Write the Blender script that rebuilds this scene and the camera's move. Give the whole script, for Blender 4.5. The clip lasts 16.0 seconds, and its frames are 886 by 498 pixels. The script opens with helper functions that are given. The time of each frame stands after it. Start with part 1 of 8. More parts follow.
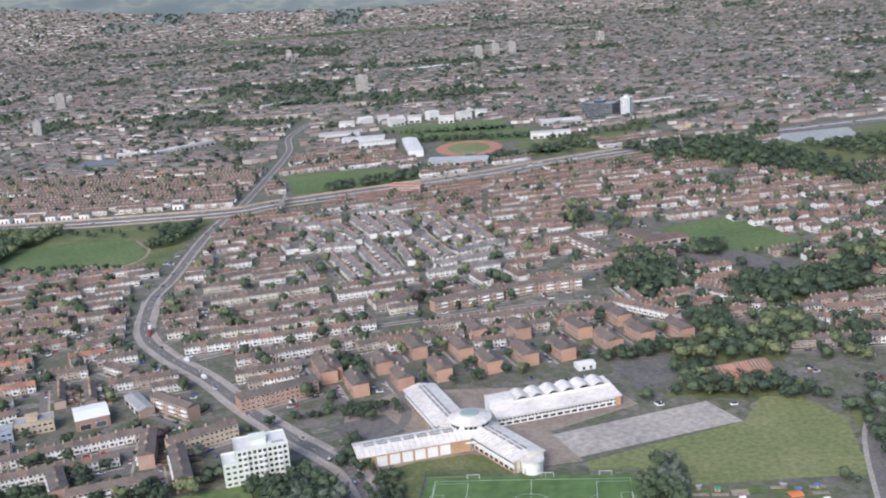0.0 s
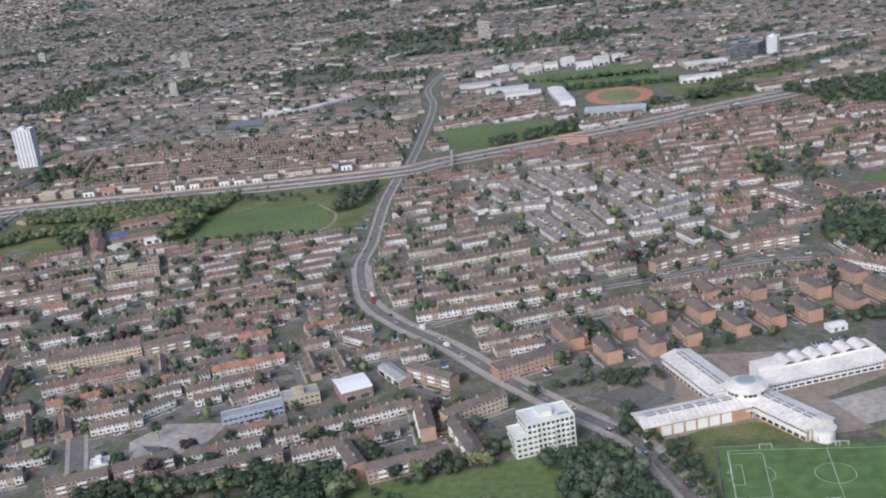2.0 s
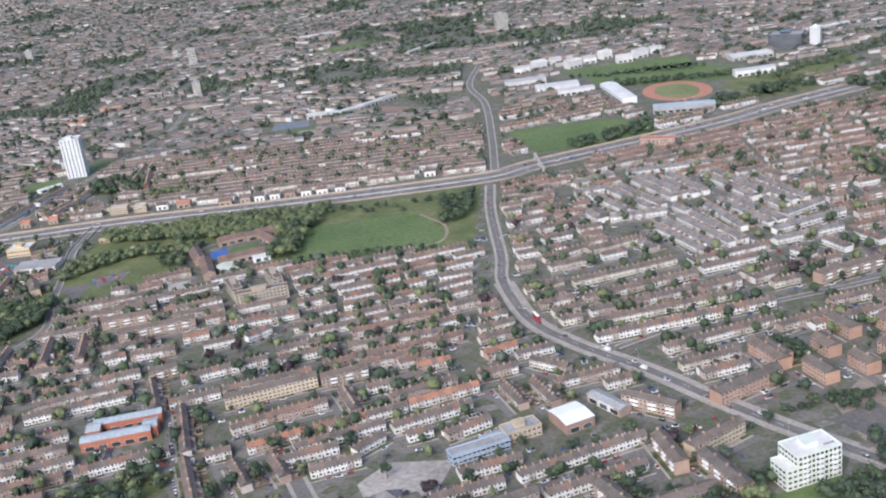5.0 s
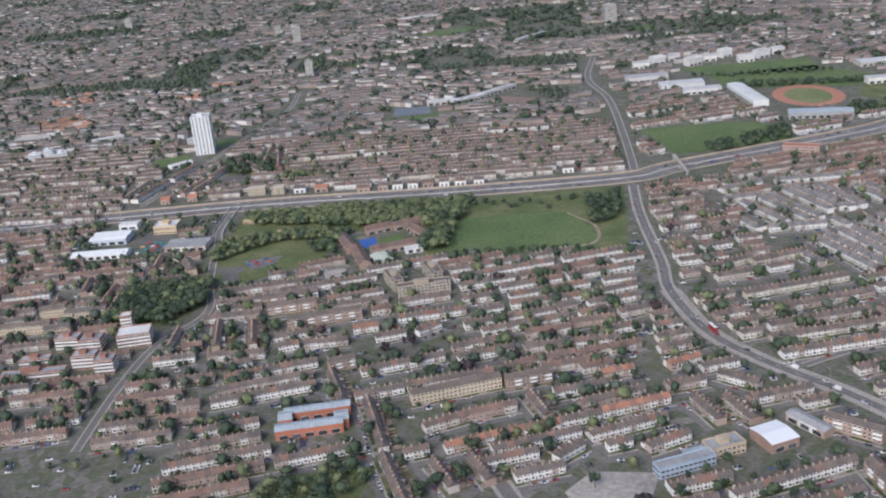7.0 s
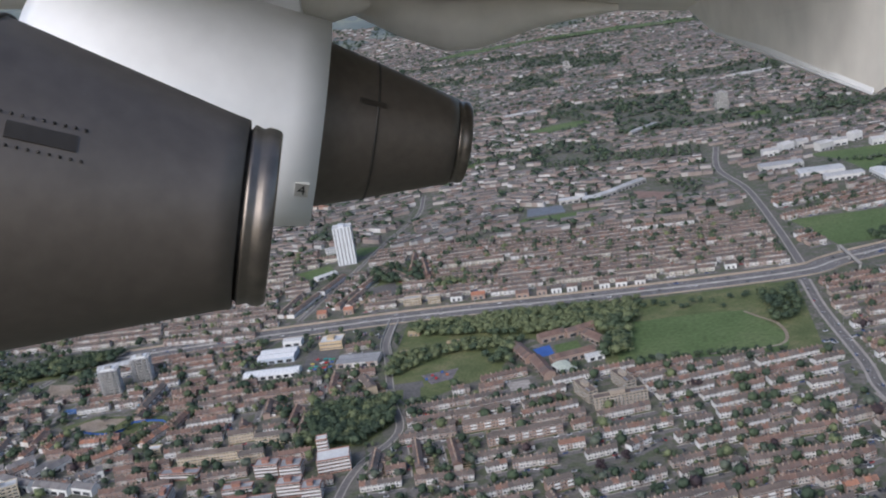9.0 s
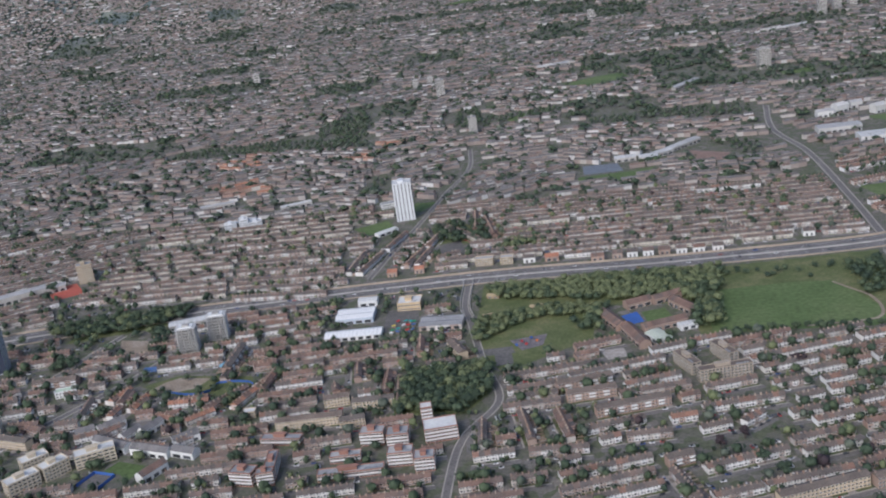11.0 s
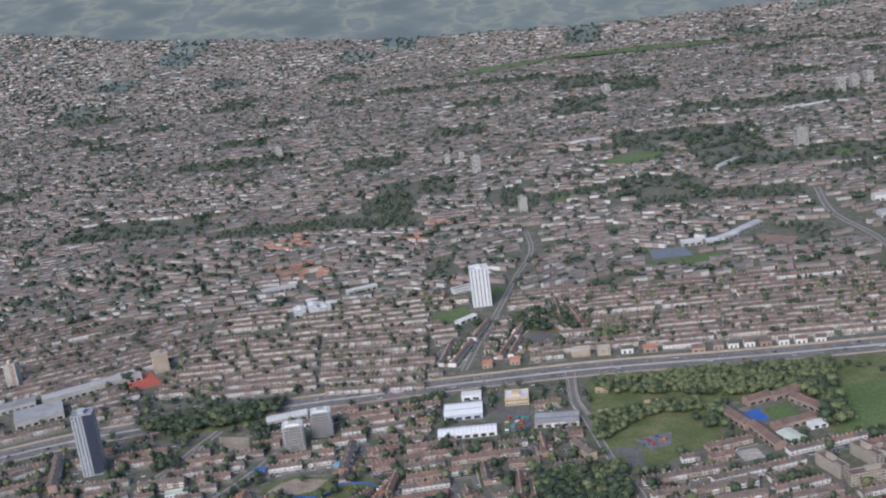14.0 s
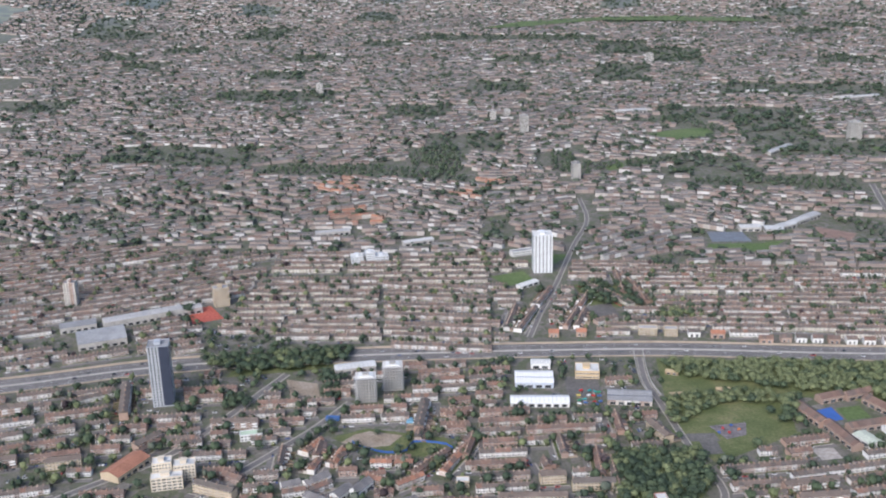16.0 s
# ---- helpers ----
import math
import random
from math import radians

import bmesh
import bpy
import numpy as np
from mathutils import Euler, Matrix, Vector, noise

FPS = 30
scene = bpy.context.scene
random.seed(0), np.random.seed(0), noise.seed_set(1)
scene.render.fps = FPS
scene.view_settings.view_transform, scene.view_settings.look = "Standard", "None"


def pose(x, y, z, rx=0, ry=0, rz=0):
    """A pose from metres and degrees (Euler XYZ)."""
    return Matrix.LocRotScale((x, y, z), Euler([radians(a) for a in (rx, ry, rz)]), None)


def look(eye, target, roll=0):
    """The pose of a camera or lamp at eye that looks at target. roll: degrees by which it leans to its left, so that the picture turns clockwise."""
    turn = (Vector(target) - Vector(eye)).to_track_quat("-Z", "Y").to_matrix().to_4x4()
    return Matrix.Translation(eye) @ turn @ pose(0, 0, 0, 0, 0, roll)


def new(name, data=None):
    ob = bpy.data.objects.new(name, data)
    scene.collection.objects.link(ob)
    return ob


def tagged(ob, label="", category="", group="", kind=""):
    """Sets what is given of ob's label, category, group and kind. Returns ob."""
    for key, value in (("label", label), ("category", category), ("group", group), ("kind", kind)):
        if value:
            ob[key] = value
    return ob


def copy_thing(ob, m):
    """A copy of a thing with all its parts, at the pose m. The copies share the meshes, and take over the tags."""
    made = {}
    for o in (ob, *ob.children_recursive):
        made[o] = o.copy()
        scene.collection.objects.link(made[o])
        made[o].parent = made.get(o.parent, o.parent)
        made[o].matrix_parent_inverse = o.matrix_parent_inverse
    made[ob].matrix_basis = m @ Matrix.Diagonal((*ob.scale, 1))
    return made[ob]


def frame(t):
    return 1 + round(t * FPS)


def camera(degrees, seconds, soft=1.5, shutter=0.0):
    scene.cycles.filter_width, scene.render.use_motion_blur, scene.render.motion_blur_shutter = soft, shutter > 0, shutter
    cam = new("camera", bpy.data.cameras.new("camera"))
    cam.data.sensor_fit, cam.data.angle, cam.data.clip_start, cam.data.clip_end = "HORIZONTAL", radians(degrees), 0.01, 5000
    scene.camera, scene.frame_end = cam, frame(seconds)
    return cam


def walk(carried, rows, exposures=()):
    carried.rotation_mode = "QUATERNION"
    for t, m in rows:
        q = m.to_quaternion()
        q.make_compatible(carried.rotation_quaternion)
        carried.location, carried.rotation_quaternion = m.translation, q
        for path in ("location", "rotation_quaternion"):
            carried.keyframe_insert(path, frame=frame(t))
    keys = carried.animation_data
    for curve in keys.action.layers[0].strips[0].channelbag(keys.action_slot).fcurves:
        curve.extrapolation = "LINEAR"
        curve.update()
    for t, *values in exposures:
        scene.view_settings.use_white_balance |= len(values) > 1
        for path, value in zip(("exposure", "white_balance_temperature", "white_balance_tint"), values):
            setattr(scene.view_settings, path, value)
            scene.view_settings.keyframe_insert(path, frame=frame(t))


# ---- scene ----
cam = camera(45.0, 16.0, soft=2.0)
PATH = [
    (0.0, (-0.22, 4.539, 170.906), (-10.065, 100.54, 144.698), -4.27),
    (0.5, (-17.667, 2.051, 177.273), (-28.881, 96.714, 147.054), -4.23),
    (1.0, (-35.187, 0.07, 182.558), (-48.153, 92.654, 147.061), -4.94),
    (1.5, (-52.91, -1.356, 186.746), (-68.403, 89.98, 149.093), -5.75),
    (2.0, (-70.995, -2.239, 191.051), (-87.998, 91.268, 159.949), -7.24),
    (2.5, (-89.163, -2.643, 196.281), (-106.957, 91.7, 168.306), -8.77),
    (3.0, (-107.413, -2.604, 202.074), (-126.35, 91.876, 175.335), -10.4),
    (3.2, (-114.818, -2.416, 204.326), (-135.41, 91.177, 175.755), -11.35),
    (5.3, (-194.415, 0.572, 224.695), (-205.347, 93.542, 189.524), -7.67),
    (5.5, (-201.829, 0.184, 227.138), (-213.099, 92.711, 190.919), -7.87),
    (6.0, (-219.526, -1.447, 233.139), (-228.557, 91.274, 196.79), -5.55),
    (6.5, (-235.082, -3.385, 237.357), (-241.185, 88.08, 197.394), -2.84),
    (7.0, (-250.17, -4.215, 240.9), (-265.769, 88.109, 205.785), -5.8),
    (7.5, (-267.117, -3.246, 244.591), (-286.714, 90.713, 216.524), -9.54),
    (8.0, (-285.539, -1.993, 248.902), (-305.891, 92.448, 223.083), -9.39),
    (8.5, (-303.802, -1.674, 253.977), (-325.743, 92.831, 229.741), -9.3),
    (9.0, (-321.38, -2.206, 259.387), (-342.289, 91.898, 232.794), -9.25),
    (9.5, (-338.469, -2.722, 264.734), (-359.349, 90.621, 235.559), -9.33),
    (9.7, (-345.292, -2.732, 266.865), (-365.568, 90.563, 237.117), -8.84),
    (11.8, (-415.271, 0.705, 289.009), (-435.13, 92.874, 255.684), -8.05),
    (12.0, (-421.316, 0.614, 291.148), (-441.228, 92.715, 257.667), -8.44),
    (12.5, (-436.52, 0.182, 296.318), (-455.871, 92.425, 262.899), -7.8),
    (13.0, (-453.132, 0.319, 301.018), (-471.743, 92.832, 267.929), -7.19),
    (13.5, (-470.728, 0.965, 306.015), (-487.97, 94.923, 276.441), -7.23),
    (14.0, (-488.295, 1.108, 311.641), (-504.417, 96.006, 284.541), -7.27),
    (14.5, (-504.987, 0.186, 316.724), (-521.087, 93.232, 283.811), -7.65),
    (15.0, (-520.903, -0.923, 320.258), (-536.286, 92.178, 287.158), -5.5),
    (15.5, (-536.966, -1.867, 323.872), (-552.159, 91.456, 291.312), -3.17),
    (16.0, (-554.103, -2.285, 327.621), (-569.373, 91.195, 295.554), -1.32),
]
EXPOSURES = [(0.0, 0.38, 6150, 13), (0.5, 0.38, 6150, 13), (1.0, 0.48, 6150, 13), (1.5, 0.43, 6150, 13), (2.0, 0.15, 6150, 13), (2.5, 0.00, 6150, 13),
    (3.0, 0.20, 6150, 13), (5.5, 0.50, 6150, 13), (6.0, 0.30, 6150, 13), (6.5, 0.30, 6150, 13), (7.0, 0.10, 6150, 13), (7.5, -0.10, 6030, 13),
    (8.0, -0.10, 6030, 13), (8.5, -0.15, 6030, 13), (9.0, -0.15, 6030, 13), (9.5, -0.15, 6030, 13), (12.0, -0.05, 6030, 13), (12.5, 0.00, 6030, 13),
    (13.0, -0.05, 6030, 13), (13.5, 0.00, 6030, 13), (14.0, 0.00, 6030, 13), (14.5, 0.35, 6150, 13), (15.0, 0.40, 6150, 13), (15.5, 0.35, 6150, 13),
    (16.0, 0.35, 6150, 13)]
walk(cam, [(t, look(eye, target, roll)) for t, eye, target, roll in PATH], EXPOSURES)
# ---- light: an overcast early-summer day ----
world = bpy.data.worlds.new("sky")
scene.world = world
world.use_nodes = True
wn = world.node_tree.nodes
sky = wn.new("ShaderNodeTexSky")
sky.sky_type, sky.sun_disc = "NISHITA", False
sky.sun_elevation, sky.sun_rotation = radians(37.4), radians(201)
sky.altitude, sky.air_density, sky.dust_density, sky.ozone_density = 200, 1.0, 2.5, 1.0
wn["Background"].inputs["Strength"].default_value = 0.15
world.node_tree.links.new(sky.outputs[0], wn["Background"].inputs["Color"])
sun = new("sun", bpy.data.lights.new("sun", "SUN"))
sun.data.energy, sun.data.angle, sun.data.color = 2.1, radians(34), (1.0, 0.97, 0.93)
sun.matrix_world = look((0, 0, 0), (0.26, 0.74, -0.60))


# ---- materials ----
def nodes_of(name):
    m = bpy.data.materials.new(name)
    m.use_nodes = True
    return m, m.node_tree.nodes, m.node_tree.links, m.node_tree.nodes["Principled BSDF"]


def ramp(nd, stops, steps=False):
    r = nd.new("ShaderNodeValToRGB")
    r.color_ramp.interpolation = "CONSTANT" if steps else "LINEAR"
    while len(r.color_ramp.elements) < len(stops):
        r.color_ramp.elements.new(0.5)
    for e, (p, c) in zip(r.color_ramp.elements, stops):
        e.position, e.color = p, (*c, 1)
    return r


def surface(name, colours, rough=0.85, grain=3.0, patch=0.15, amount=0.35, bump=0.3, metal=0.0, steps=True, chance="both"):
    """A weathered surface. colours: one colour, or several of which each loose piece or object takes one.
    grain and patch: noise scales per metre; amount: how strongly they lighten and darken."""
    m, nd, ln, bs = nodes_of(name)
    geo, info = nd.new("ShaderNodeNewGeometry"), nd.new("ShaderNodeObjectInfo")
    tex = nd.new("ShaderNodeTexCoord")
    add, frac = nd.new("ShaderNodeMath"), nd.new("ShaderNodeMath")
    frac.operation = "FRACT"
    if chance == "house":  # one colour for each house of the row
        sep, unit, noise1 = nd.new("ShaderNodeSeparateXYZ"), nd.new("ShaderNodeMath"), nd.new("ShaderNodeTexWhiteNoise")
        unit.operation, unit.inputs[1].default_value, noise1.noise_dimensions = "DIVIDE", 4.5, "1D"
        cut = nd.new("ShaderNodeMath")
        cut.operation = "FLOOR"
        ln.new(tex.outputs["Object"], sep.inputs[0])
        ln.new(sep.outputs[0], unit.inputs[0])
        ln.new(unit.outputs[0], cut.inputs[0])
        ln.new(cut.outputs[0], noise1.inputs["W"])
        ln.new(noise1.outputs["Value"], add.inputs[0])
    elif chance != "object":
        ln.new(geo.outputs["Random Per Island"], add.inputs[0])
    else:
        add.inputs[0].default_value = 0
    if chance != "island":
        ln.new(info.outputs["Random"], add.inputs[1])
    else:
        add.inputs[1].default_value = 0
    ln.new(add.outputs[0], frac.inputs[0])
    n = len(colours)
    pick = ramp(nd, [(i / n if steps else i / max(1, n - 1), c) for i, c in enumerate(colours)], steps)
    ln.new(frac.outputs[0], pick.inputs[0])
    shades = []
    for scale, detail in ((grain, 4), (patch, 3)):
        nz = nd.new("ShaderNodeTexNoise")
        nz.inputs["Scale"].default_value, nz.inputs["Detail"].default_value = scale, detail
        ln.new(geo.outputs["Position"], nz.inputs["Vector"])
        shades.append(nz)
    mixn = nd.new("ShaderNodeMath")
    mixn.operation = "ADD"
    ln.new(shades[0].outputs[0], mixn.inputs[0])
    ln.new(shades[1].outputs[0], mixn.inputs[1])
    rng = nd.new("ShaderNodeMapRange")
    rng.inputs["From Min"].default_value, rng.inputs["From Max"].default_value = 0.7, 1.3
    rng.inputs["To Min"].default_value, rng.inputs["To Max"].default_value = 1 - amount, 1 + amount
    ln.new(mixn.outputs[0], rng.inputs[0])
    mul = nd.new("ShaderNodeVectorMath")
    mul.operation = "SCALE"
    ln.new(pick.outputs[0], mul.inputs[0])
    ln.new(rng.outputs[0], mul.inputs["Scale"])
    ln.new(mul.outputs[0], bs.inputs["Base Color"])
    bs.inputs["Roughness"].default_value, bs.inputs["Metallic"].default_value = rough, metal
    if bump:
        bp = nd.new("ShaderNodeBump")
        bp.inputs["Strength"].default_value, bp.inputs["Distance"].default_value = bump, 0.05
        ln.new(shades[0].outputs[0], bp.inputs["Height"])
        ln.new(bp.outputs[0], bs.inputs["Normal"])
    return m


def mottled(name, stops, scale, detail=6, rough=0.95, bump=0.4, second=None, cells=0.0):
    """A ground cover whose colour runs through stops by noise at one scale, with finer noise of a second."""
    m, nd, ln, bs = nodes_of(name)
    geo = nd.new("ShaderNodeNewGeometry")
    nz = nd.new("ShaderNodeTexNoise")
    nz.inputs["Scale"].default_value, nz.inputs["Detail"].default_value = scale, detail
    nz.inputs["Roughness"].default_value = 0.65
    ln.new(geo.outputs["Position"], nz.inputs["Vector"])
    value = nz.outputs[0]
    if cells:
        vo = nd.new("ShaderNodeTexVoronoi")
        vo.inputs["Scale"].default_value = cells
        ln.new(geo.outputs["Position"], vo.inputs["Vector"])
        sep, mx = nd.new("ShaderNodeSeparateColor"), nd.new("ShaderNodeMix")
        ln.new(vo.outputs["Color"], sep.inputs[0])
        mx.inputs[0].default_value = 0.35
        ln.new(value, mx.inputs[2])
        ln.new(sep.outputs[0], mx.inputs[3])
        value = mx.outputs[0]
    r = ramp(nd, stops)
    ln.new(value, r.inputs[0])
    fine = nd.new("ShaderNodeTexNoise")
    fine.inputs["Scale"].default_value, fine.inputs["Detail"].default_value = second or scale * 12, 4
    ln.new(geo.outputs["Position"], fine.inputs["Vector"])
    rng = nd.new("ShaderNodeMapRange")
    rng.inputs["From Min"].default_value, rng.inputs["From Max"].default_value = 0.3, 0.7
    rng.inputs["To Min"].default_value, rng.inputs["To Max"].default_value = 0.75, 1.25
    ln.new(fine.outputs[0], rng.inputs[0])
    mul = nd.new("ShaderNodeVectorMath")
    mul.operation = "SCALE"
    ln.new(r.outputs[0], mul.inputs[0])
    ln.new(rng.outputs[0], mul.inputs["Scale"])
    ln.new(mul.outputs[0], bs.inputs["Base Color"])
    bs.inputs["Roughness"].default_value = rough
    bp = nd.new("ShaderNodeBump")
    bp.inputs["Strength"].default_value, bp.inputs["Distance"].default_value = bump, 0.2
    ln.new(fine.outputs[0], bp.inputs["Height"])
    ln.new(bp.outputs[0], bs.inputs["Normal"])
    return m


M_GRASS = mottled("mown_grass", [(0.3, (0.076, 0.118, 0.036)), (0.5, (0.102, 0.150, 0.050)), (0.72, (0.138, 0.174, 0.068))], 0.02, second=0.35)
M_ROUGH = mottled("rough_grass", [(0.3, (0.070, 0.098, 0.032)), (0.5, (0.115, 0.135, 0.050)), (0.7, (0.190, 0.180, 0.085))], 0.05, second=0.6)
M_FIELD = mottled("yellowing_field", [(0.3, (0.135, 0.165, 0.062)), (0.5, (0.172, 0.192, 0.078)), (0.7, (0.225, 0.225, 0.105))], 0.03, second=0.5)
M_TURF = mottled("artificial_turf", [(0.3, (0.078, 0.142, 0.043)), (0.7, (0.094, 0.165, 0.052))], 0.03, second=0.2, bump=0.1)
M_ROAD = mottled("asphalt", [(0.3, (0.128, 0.119, 0.112)), (0.5, (0.162, 0.150, 0.140)), (0.7, (0.205, 0.188, 0.172))], 0.06, second=0.8, bump=0.15)
M_YARD = mottled("worn_asphalt", [(0.3, (0.215, 0.198, 0.182)), (0.44, (0.345, 0.312, 0.280)), (0.7, (0.440, 0.395, 0.350))], 0.03, second=0.4, bump=0.15)
M_DARKYARD = mottled("dark_asphalt", [(0.3, (0.098, 0.094, 0.090)), (0.7, (0.169, 0.156, 0.144))], 0.05, second=0.5, bump=0.15)
M_PAVING = mottled("paving", [(0.3, (0.29, 0.265, 0.235)), (0.7, (0.42, 0.38, 0.335))], 0.08, second=1.2, bump=0.2)
M_EARTH = mottled("bare_earth", [(0.3, (0.22, 0.17, 0.12)), (0.5, (0.30, 0.24, 0.18)), (0.7, (0.38, 0.32, 0.26))], 0.06, second=0.7)
M_TRACK = mottled("running_track", [(0.3, (0.38, 0.175, 0.115)), (0.7, (0.44, 0.21, 0.14))], 0.05, second=0.5, bump=0.1)
M_REDCOURT = mottled("red_court", [(0.3, (0.40, 0.09, 0.06)), (0.7, (0.46, 0.12, 0.085))], 0.04, second=0.5, bump=0.1)
M_WATER = mottled("pond_water", [(0.3, (0.30, 0.30, 0.26)), (0.7, (0.38, 0.37, 0.32))], 0.02, rough=0.45, bump=0.05)
M_MOTORWAY = mottled("carriageway_asphalt", [(0.3, (0.125, 0.118, 0.112)), (0.5, (0.165, 0.154, 0.145)), (0.7, (0.205, 0.190, 0.178))], 0.05, second=0.6, bump=0.15)
M_GROUND = mottled("town_and_country", [(0.28, (0.110, 0.112, 0.082)), (0.40, (0.150, 0.138, 0.118)), (0.47, (0.096, 0.108, 0.062)), (0.56, (0.112, 0.120, 0.075)), (0.64, (0.160, 0.146, 0.126)), (0.76, (0.215, 0.196, 0.172))], 0.03, cells=0.2, second=0.5)
# past the town the land turns to wooded hills, haze painted into their colours
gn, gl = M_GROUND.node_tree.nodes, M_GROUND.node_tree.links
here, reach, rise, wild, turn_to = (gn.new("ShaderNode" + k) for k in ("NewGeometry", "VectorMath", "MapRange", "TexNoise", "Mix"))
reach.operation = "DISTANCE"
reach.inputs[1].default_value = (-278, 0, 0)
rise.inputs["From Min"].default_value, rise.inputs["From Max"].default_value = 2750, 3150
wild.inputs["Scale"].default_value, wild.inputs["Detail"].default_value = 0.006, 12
hill_haze = ramp(gn, [(0.36, (0.125, 0.155, 0.155)), (0.46, (0.150, 0.180, 0.175)), (0.52, (0.178, 0.206, 0.190)), (0.56, (0.235, 0.255, 0.205)), (0.60, (0.150, 0.180, 0.178)), (0.7, (0.215, 0.232, 0.222))])
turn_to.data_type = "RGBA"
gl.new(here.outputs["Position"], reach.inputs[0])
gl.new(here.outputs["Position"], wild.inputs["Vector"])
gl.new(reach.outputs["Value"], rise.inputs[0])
gl.new(wild.outputs[0], hill_haze.inputs[0])
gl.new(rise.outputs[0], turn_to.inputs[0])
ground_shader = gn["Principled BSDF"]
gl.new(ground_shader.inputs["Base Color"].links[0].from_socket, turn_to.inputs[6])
gl.new(hill_haze.outputs[0], turn_to.inputs[7])
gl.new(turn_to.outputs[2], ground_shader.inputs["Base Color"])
M_GARDEN = surface("garden_plots", [(0.085, 0.105, 0.04), (0.07, 0.085, 0.035), (0.27, 0.23, 0.195), (0.11, 0.12, 0.05), (0.20, 0.17, 0.145), (0.30, 0.265, 0.235), (0.07, 0.095, 0.035), (0.13, 0.125, 0.07)], grain=0.9, patch=0.2, amount=0.45, chance="island")
M_STREET = mottled("street_asphalt", [(0.3, (0.140, 0.130, 0.122)), (0.5, (0.168, 0.156, 0.146)), (0.7, (0.200, 0.185, 0.172))], 0.05, second=0.7, bump=0.15)
M_LINE = surface("white_paint_lines", [(0.72, 0.72, 0.70)], grain=2, amount=0.15, bump=0)

WALL_TONES = {
    "w": [(0.74, 0.73, 0.71), (0.76, 0.75, 0.74), (0.70, 0.68, 0.64), (0.38, 0.30, 0.26), (0.74, 0.72, 0.68), (0.75, 0.74, 0.73), (0.66, 0.63, 0.58), (0.74, 0.73, 0.71), (0.76, 0.75, 0.74)],
    "c": [(0.62, 0.57, 0.47), (0.70, 0.67, 0.60), (0.42, 0.36, 0.30), (0.66, 0.62, 0.53), (0.46, 0.40, 0.34)],
    "b": [(0.35, 0.265, 0.225), (0.40, 0.315, 0.265), (0.68, 0.66, 0.63), (0.33, 0.245, 0.205), (0.38, 0.285, 0.235), (0.54, 0.49, 0.44), (0.70, 0.68, 0.66)],
    "r": [(0.36, 0.24, 0.19), (0.42, 0.29, 0.23), (0.34, 0.23, 0.19), (0.58, 0.54, 0.49)],
    "o": [(0.70, 0.68, 0.65), (0.42, 0.30, 0.24), (0.70, 0.68, 0.66), (0.56, 0.51, 0.45)],
}
FLAT_TONES = {"f": [(0.36, 0.25, 0.20), (0.40, 0.28, 0.22), (0.33, 0.24, 0.195)], "t": [(0.45, 0.28, 0.20), (0.48, 0.30, 0.215), (0.42, 0.265, 0.195)], "y": [(0.50, 0.41, 0.29), (0.55, 0.45, 0.32), (0.47, 0.38, 0.27)]}
ROOF_TONES = {
    "w": [(0.128, 0.104, 0.092), (0.150, 0.120, 0.104), (0.116, 0.100, 0.092), (0.222, 0.130, 0.098), (0.138, 0.114, 0.101), (0.124, 0.105, 0.095), (0.155, 0.126, 0.110), (0.136, 0.113, 0.101), (0.192, 0.126, 0.100)],
    "b": [(0.142, 0.112, 0.098), (0.122, 0.102, 0.092), (0.156, 0.122, 0.106), (0.113, 0.098, 0.091), (0.172, 0.124, 0.104)],
    "s": [(0.172, 0.163, 0.162), (0.196, 0.184, 0.180), (0.155, 0.149, 0.149), (0.214, 0.197, 0.190)],
    "r": [(0.178, 0.115, 0.092), (0.157, 0.109, 0.091), (0.200, 0.127, 0.100), (0.144, 0.108, 0.093)],
    "o": [(0.350, 0.170, 0.110), (0.270, 0.145, 0.103), (0.190, 0.130, 0.105), (0.365, 0.180, 0.115), (0.245, 0.138, 0.100)],
}
FLAT_ROOF = [(0.142, 0.117, 0.101), (0.130, 0.111, 0.098), (0.155, 0.123, 0.104)]
WALLS = {k: surface("wall_" + k, v, amount=0.14, chance="house") for k, v in WALL_TONES.items()}
WALLS.update({k: surface("wall_brick_" + k, v, amount=0.2, chance="object") for k, v in FLAT_TONES.items()})
ROOFS = {k: surface("roof_" + k, v, grain=1.5, amount=0.28, chance="house") for k, v in ROOF_TONES.items()}
ROOFS["f"] = surface("roof_flats_tile", FLAT_ROOF, grain=1.2, amount=0.3, chance="object")
# the same finishes for rows that are joined into one mass: each loose house takes its own tone
WALLS_MASS = {k: surface("wall_mass_" + k, v, amount=0.16, chance="island") for k, v in {**WALL_TONES, **FLAT_TONES}.items()}
ROOFS_MASS = {k: surface("roof_mass_" + k, v, grain=1.5, amount=0.28, chance="island") for k, v in {**ROOF_TONES, "f": FLAT_ROOF}.items()}
M_PANE = surface("window_glass", [(0.03, 0.035, 0.04), (0.05, 0.055, 0.06), (0.10, 0.11, 0.12)], rough=0.12, amount=0.1, bump=0, chance="island")
M_FRAME = surface("white_frames", [(0.78, 0.78, 0.76)], rough=0.5, amount=0.06, bump=0)
M_STACK = surface("chimney_brick", [(0.34, 0.23, 0.17), (0.28, 0.20, 0.16), (0.42, 0.33, 0.26)], amount=0.25)
M_WHITE = surface("white_cladding", [(0.74, 0.74, 0.72)], rough=0.55, grain=0.6, patch=0.05, amount=0.08, bump=0.05)
M_WHITEROOF = surface("white_roof_sheet", [(0.66, 0.65, 0.62)], rough=0.6, grain=0.5, patch=0.06, amount=0.14, bump=0.05)
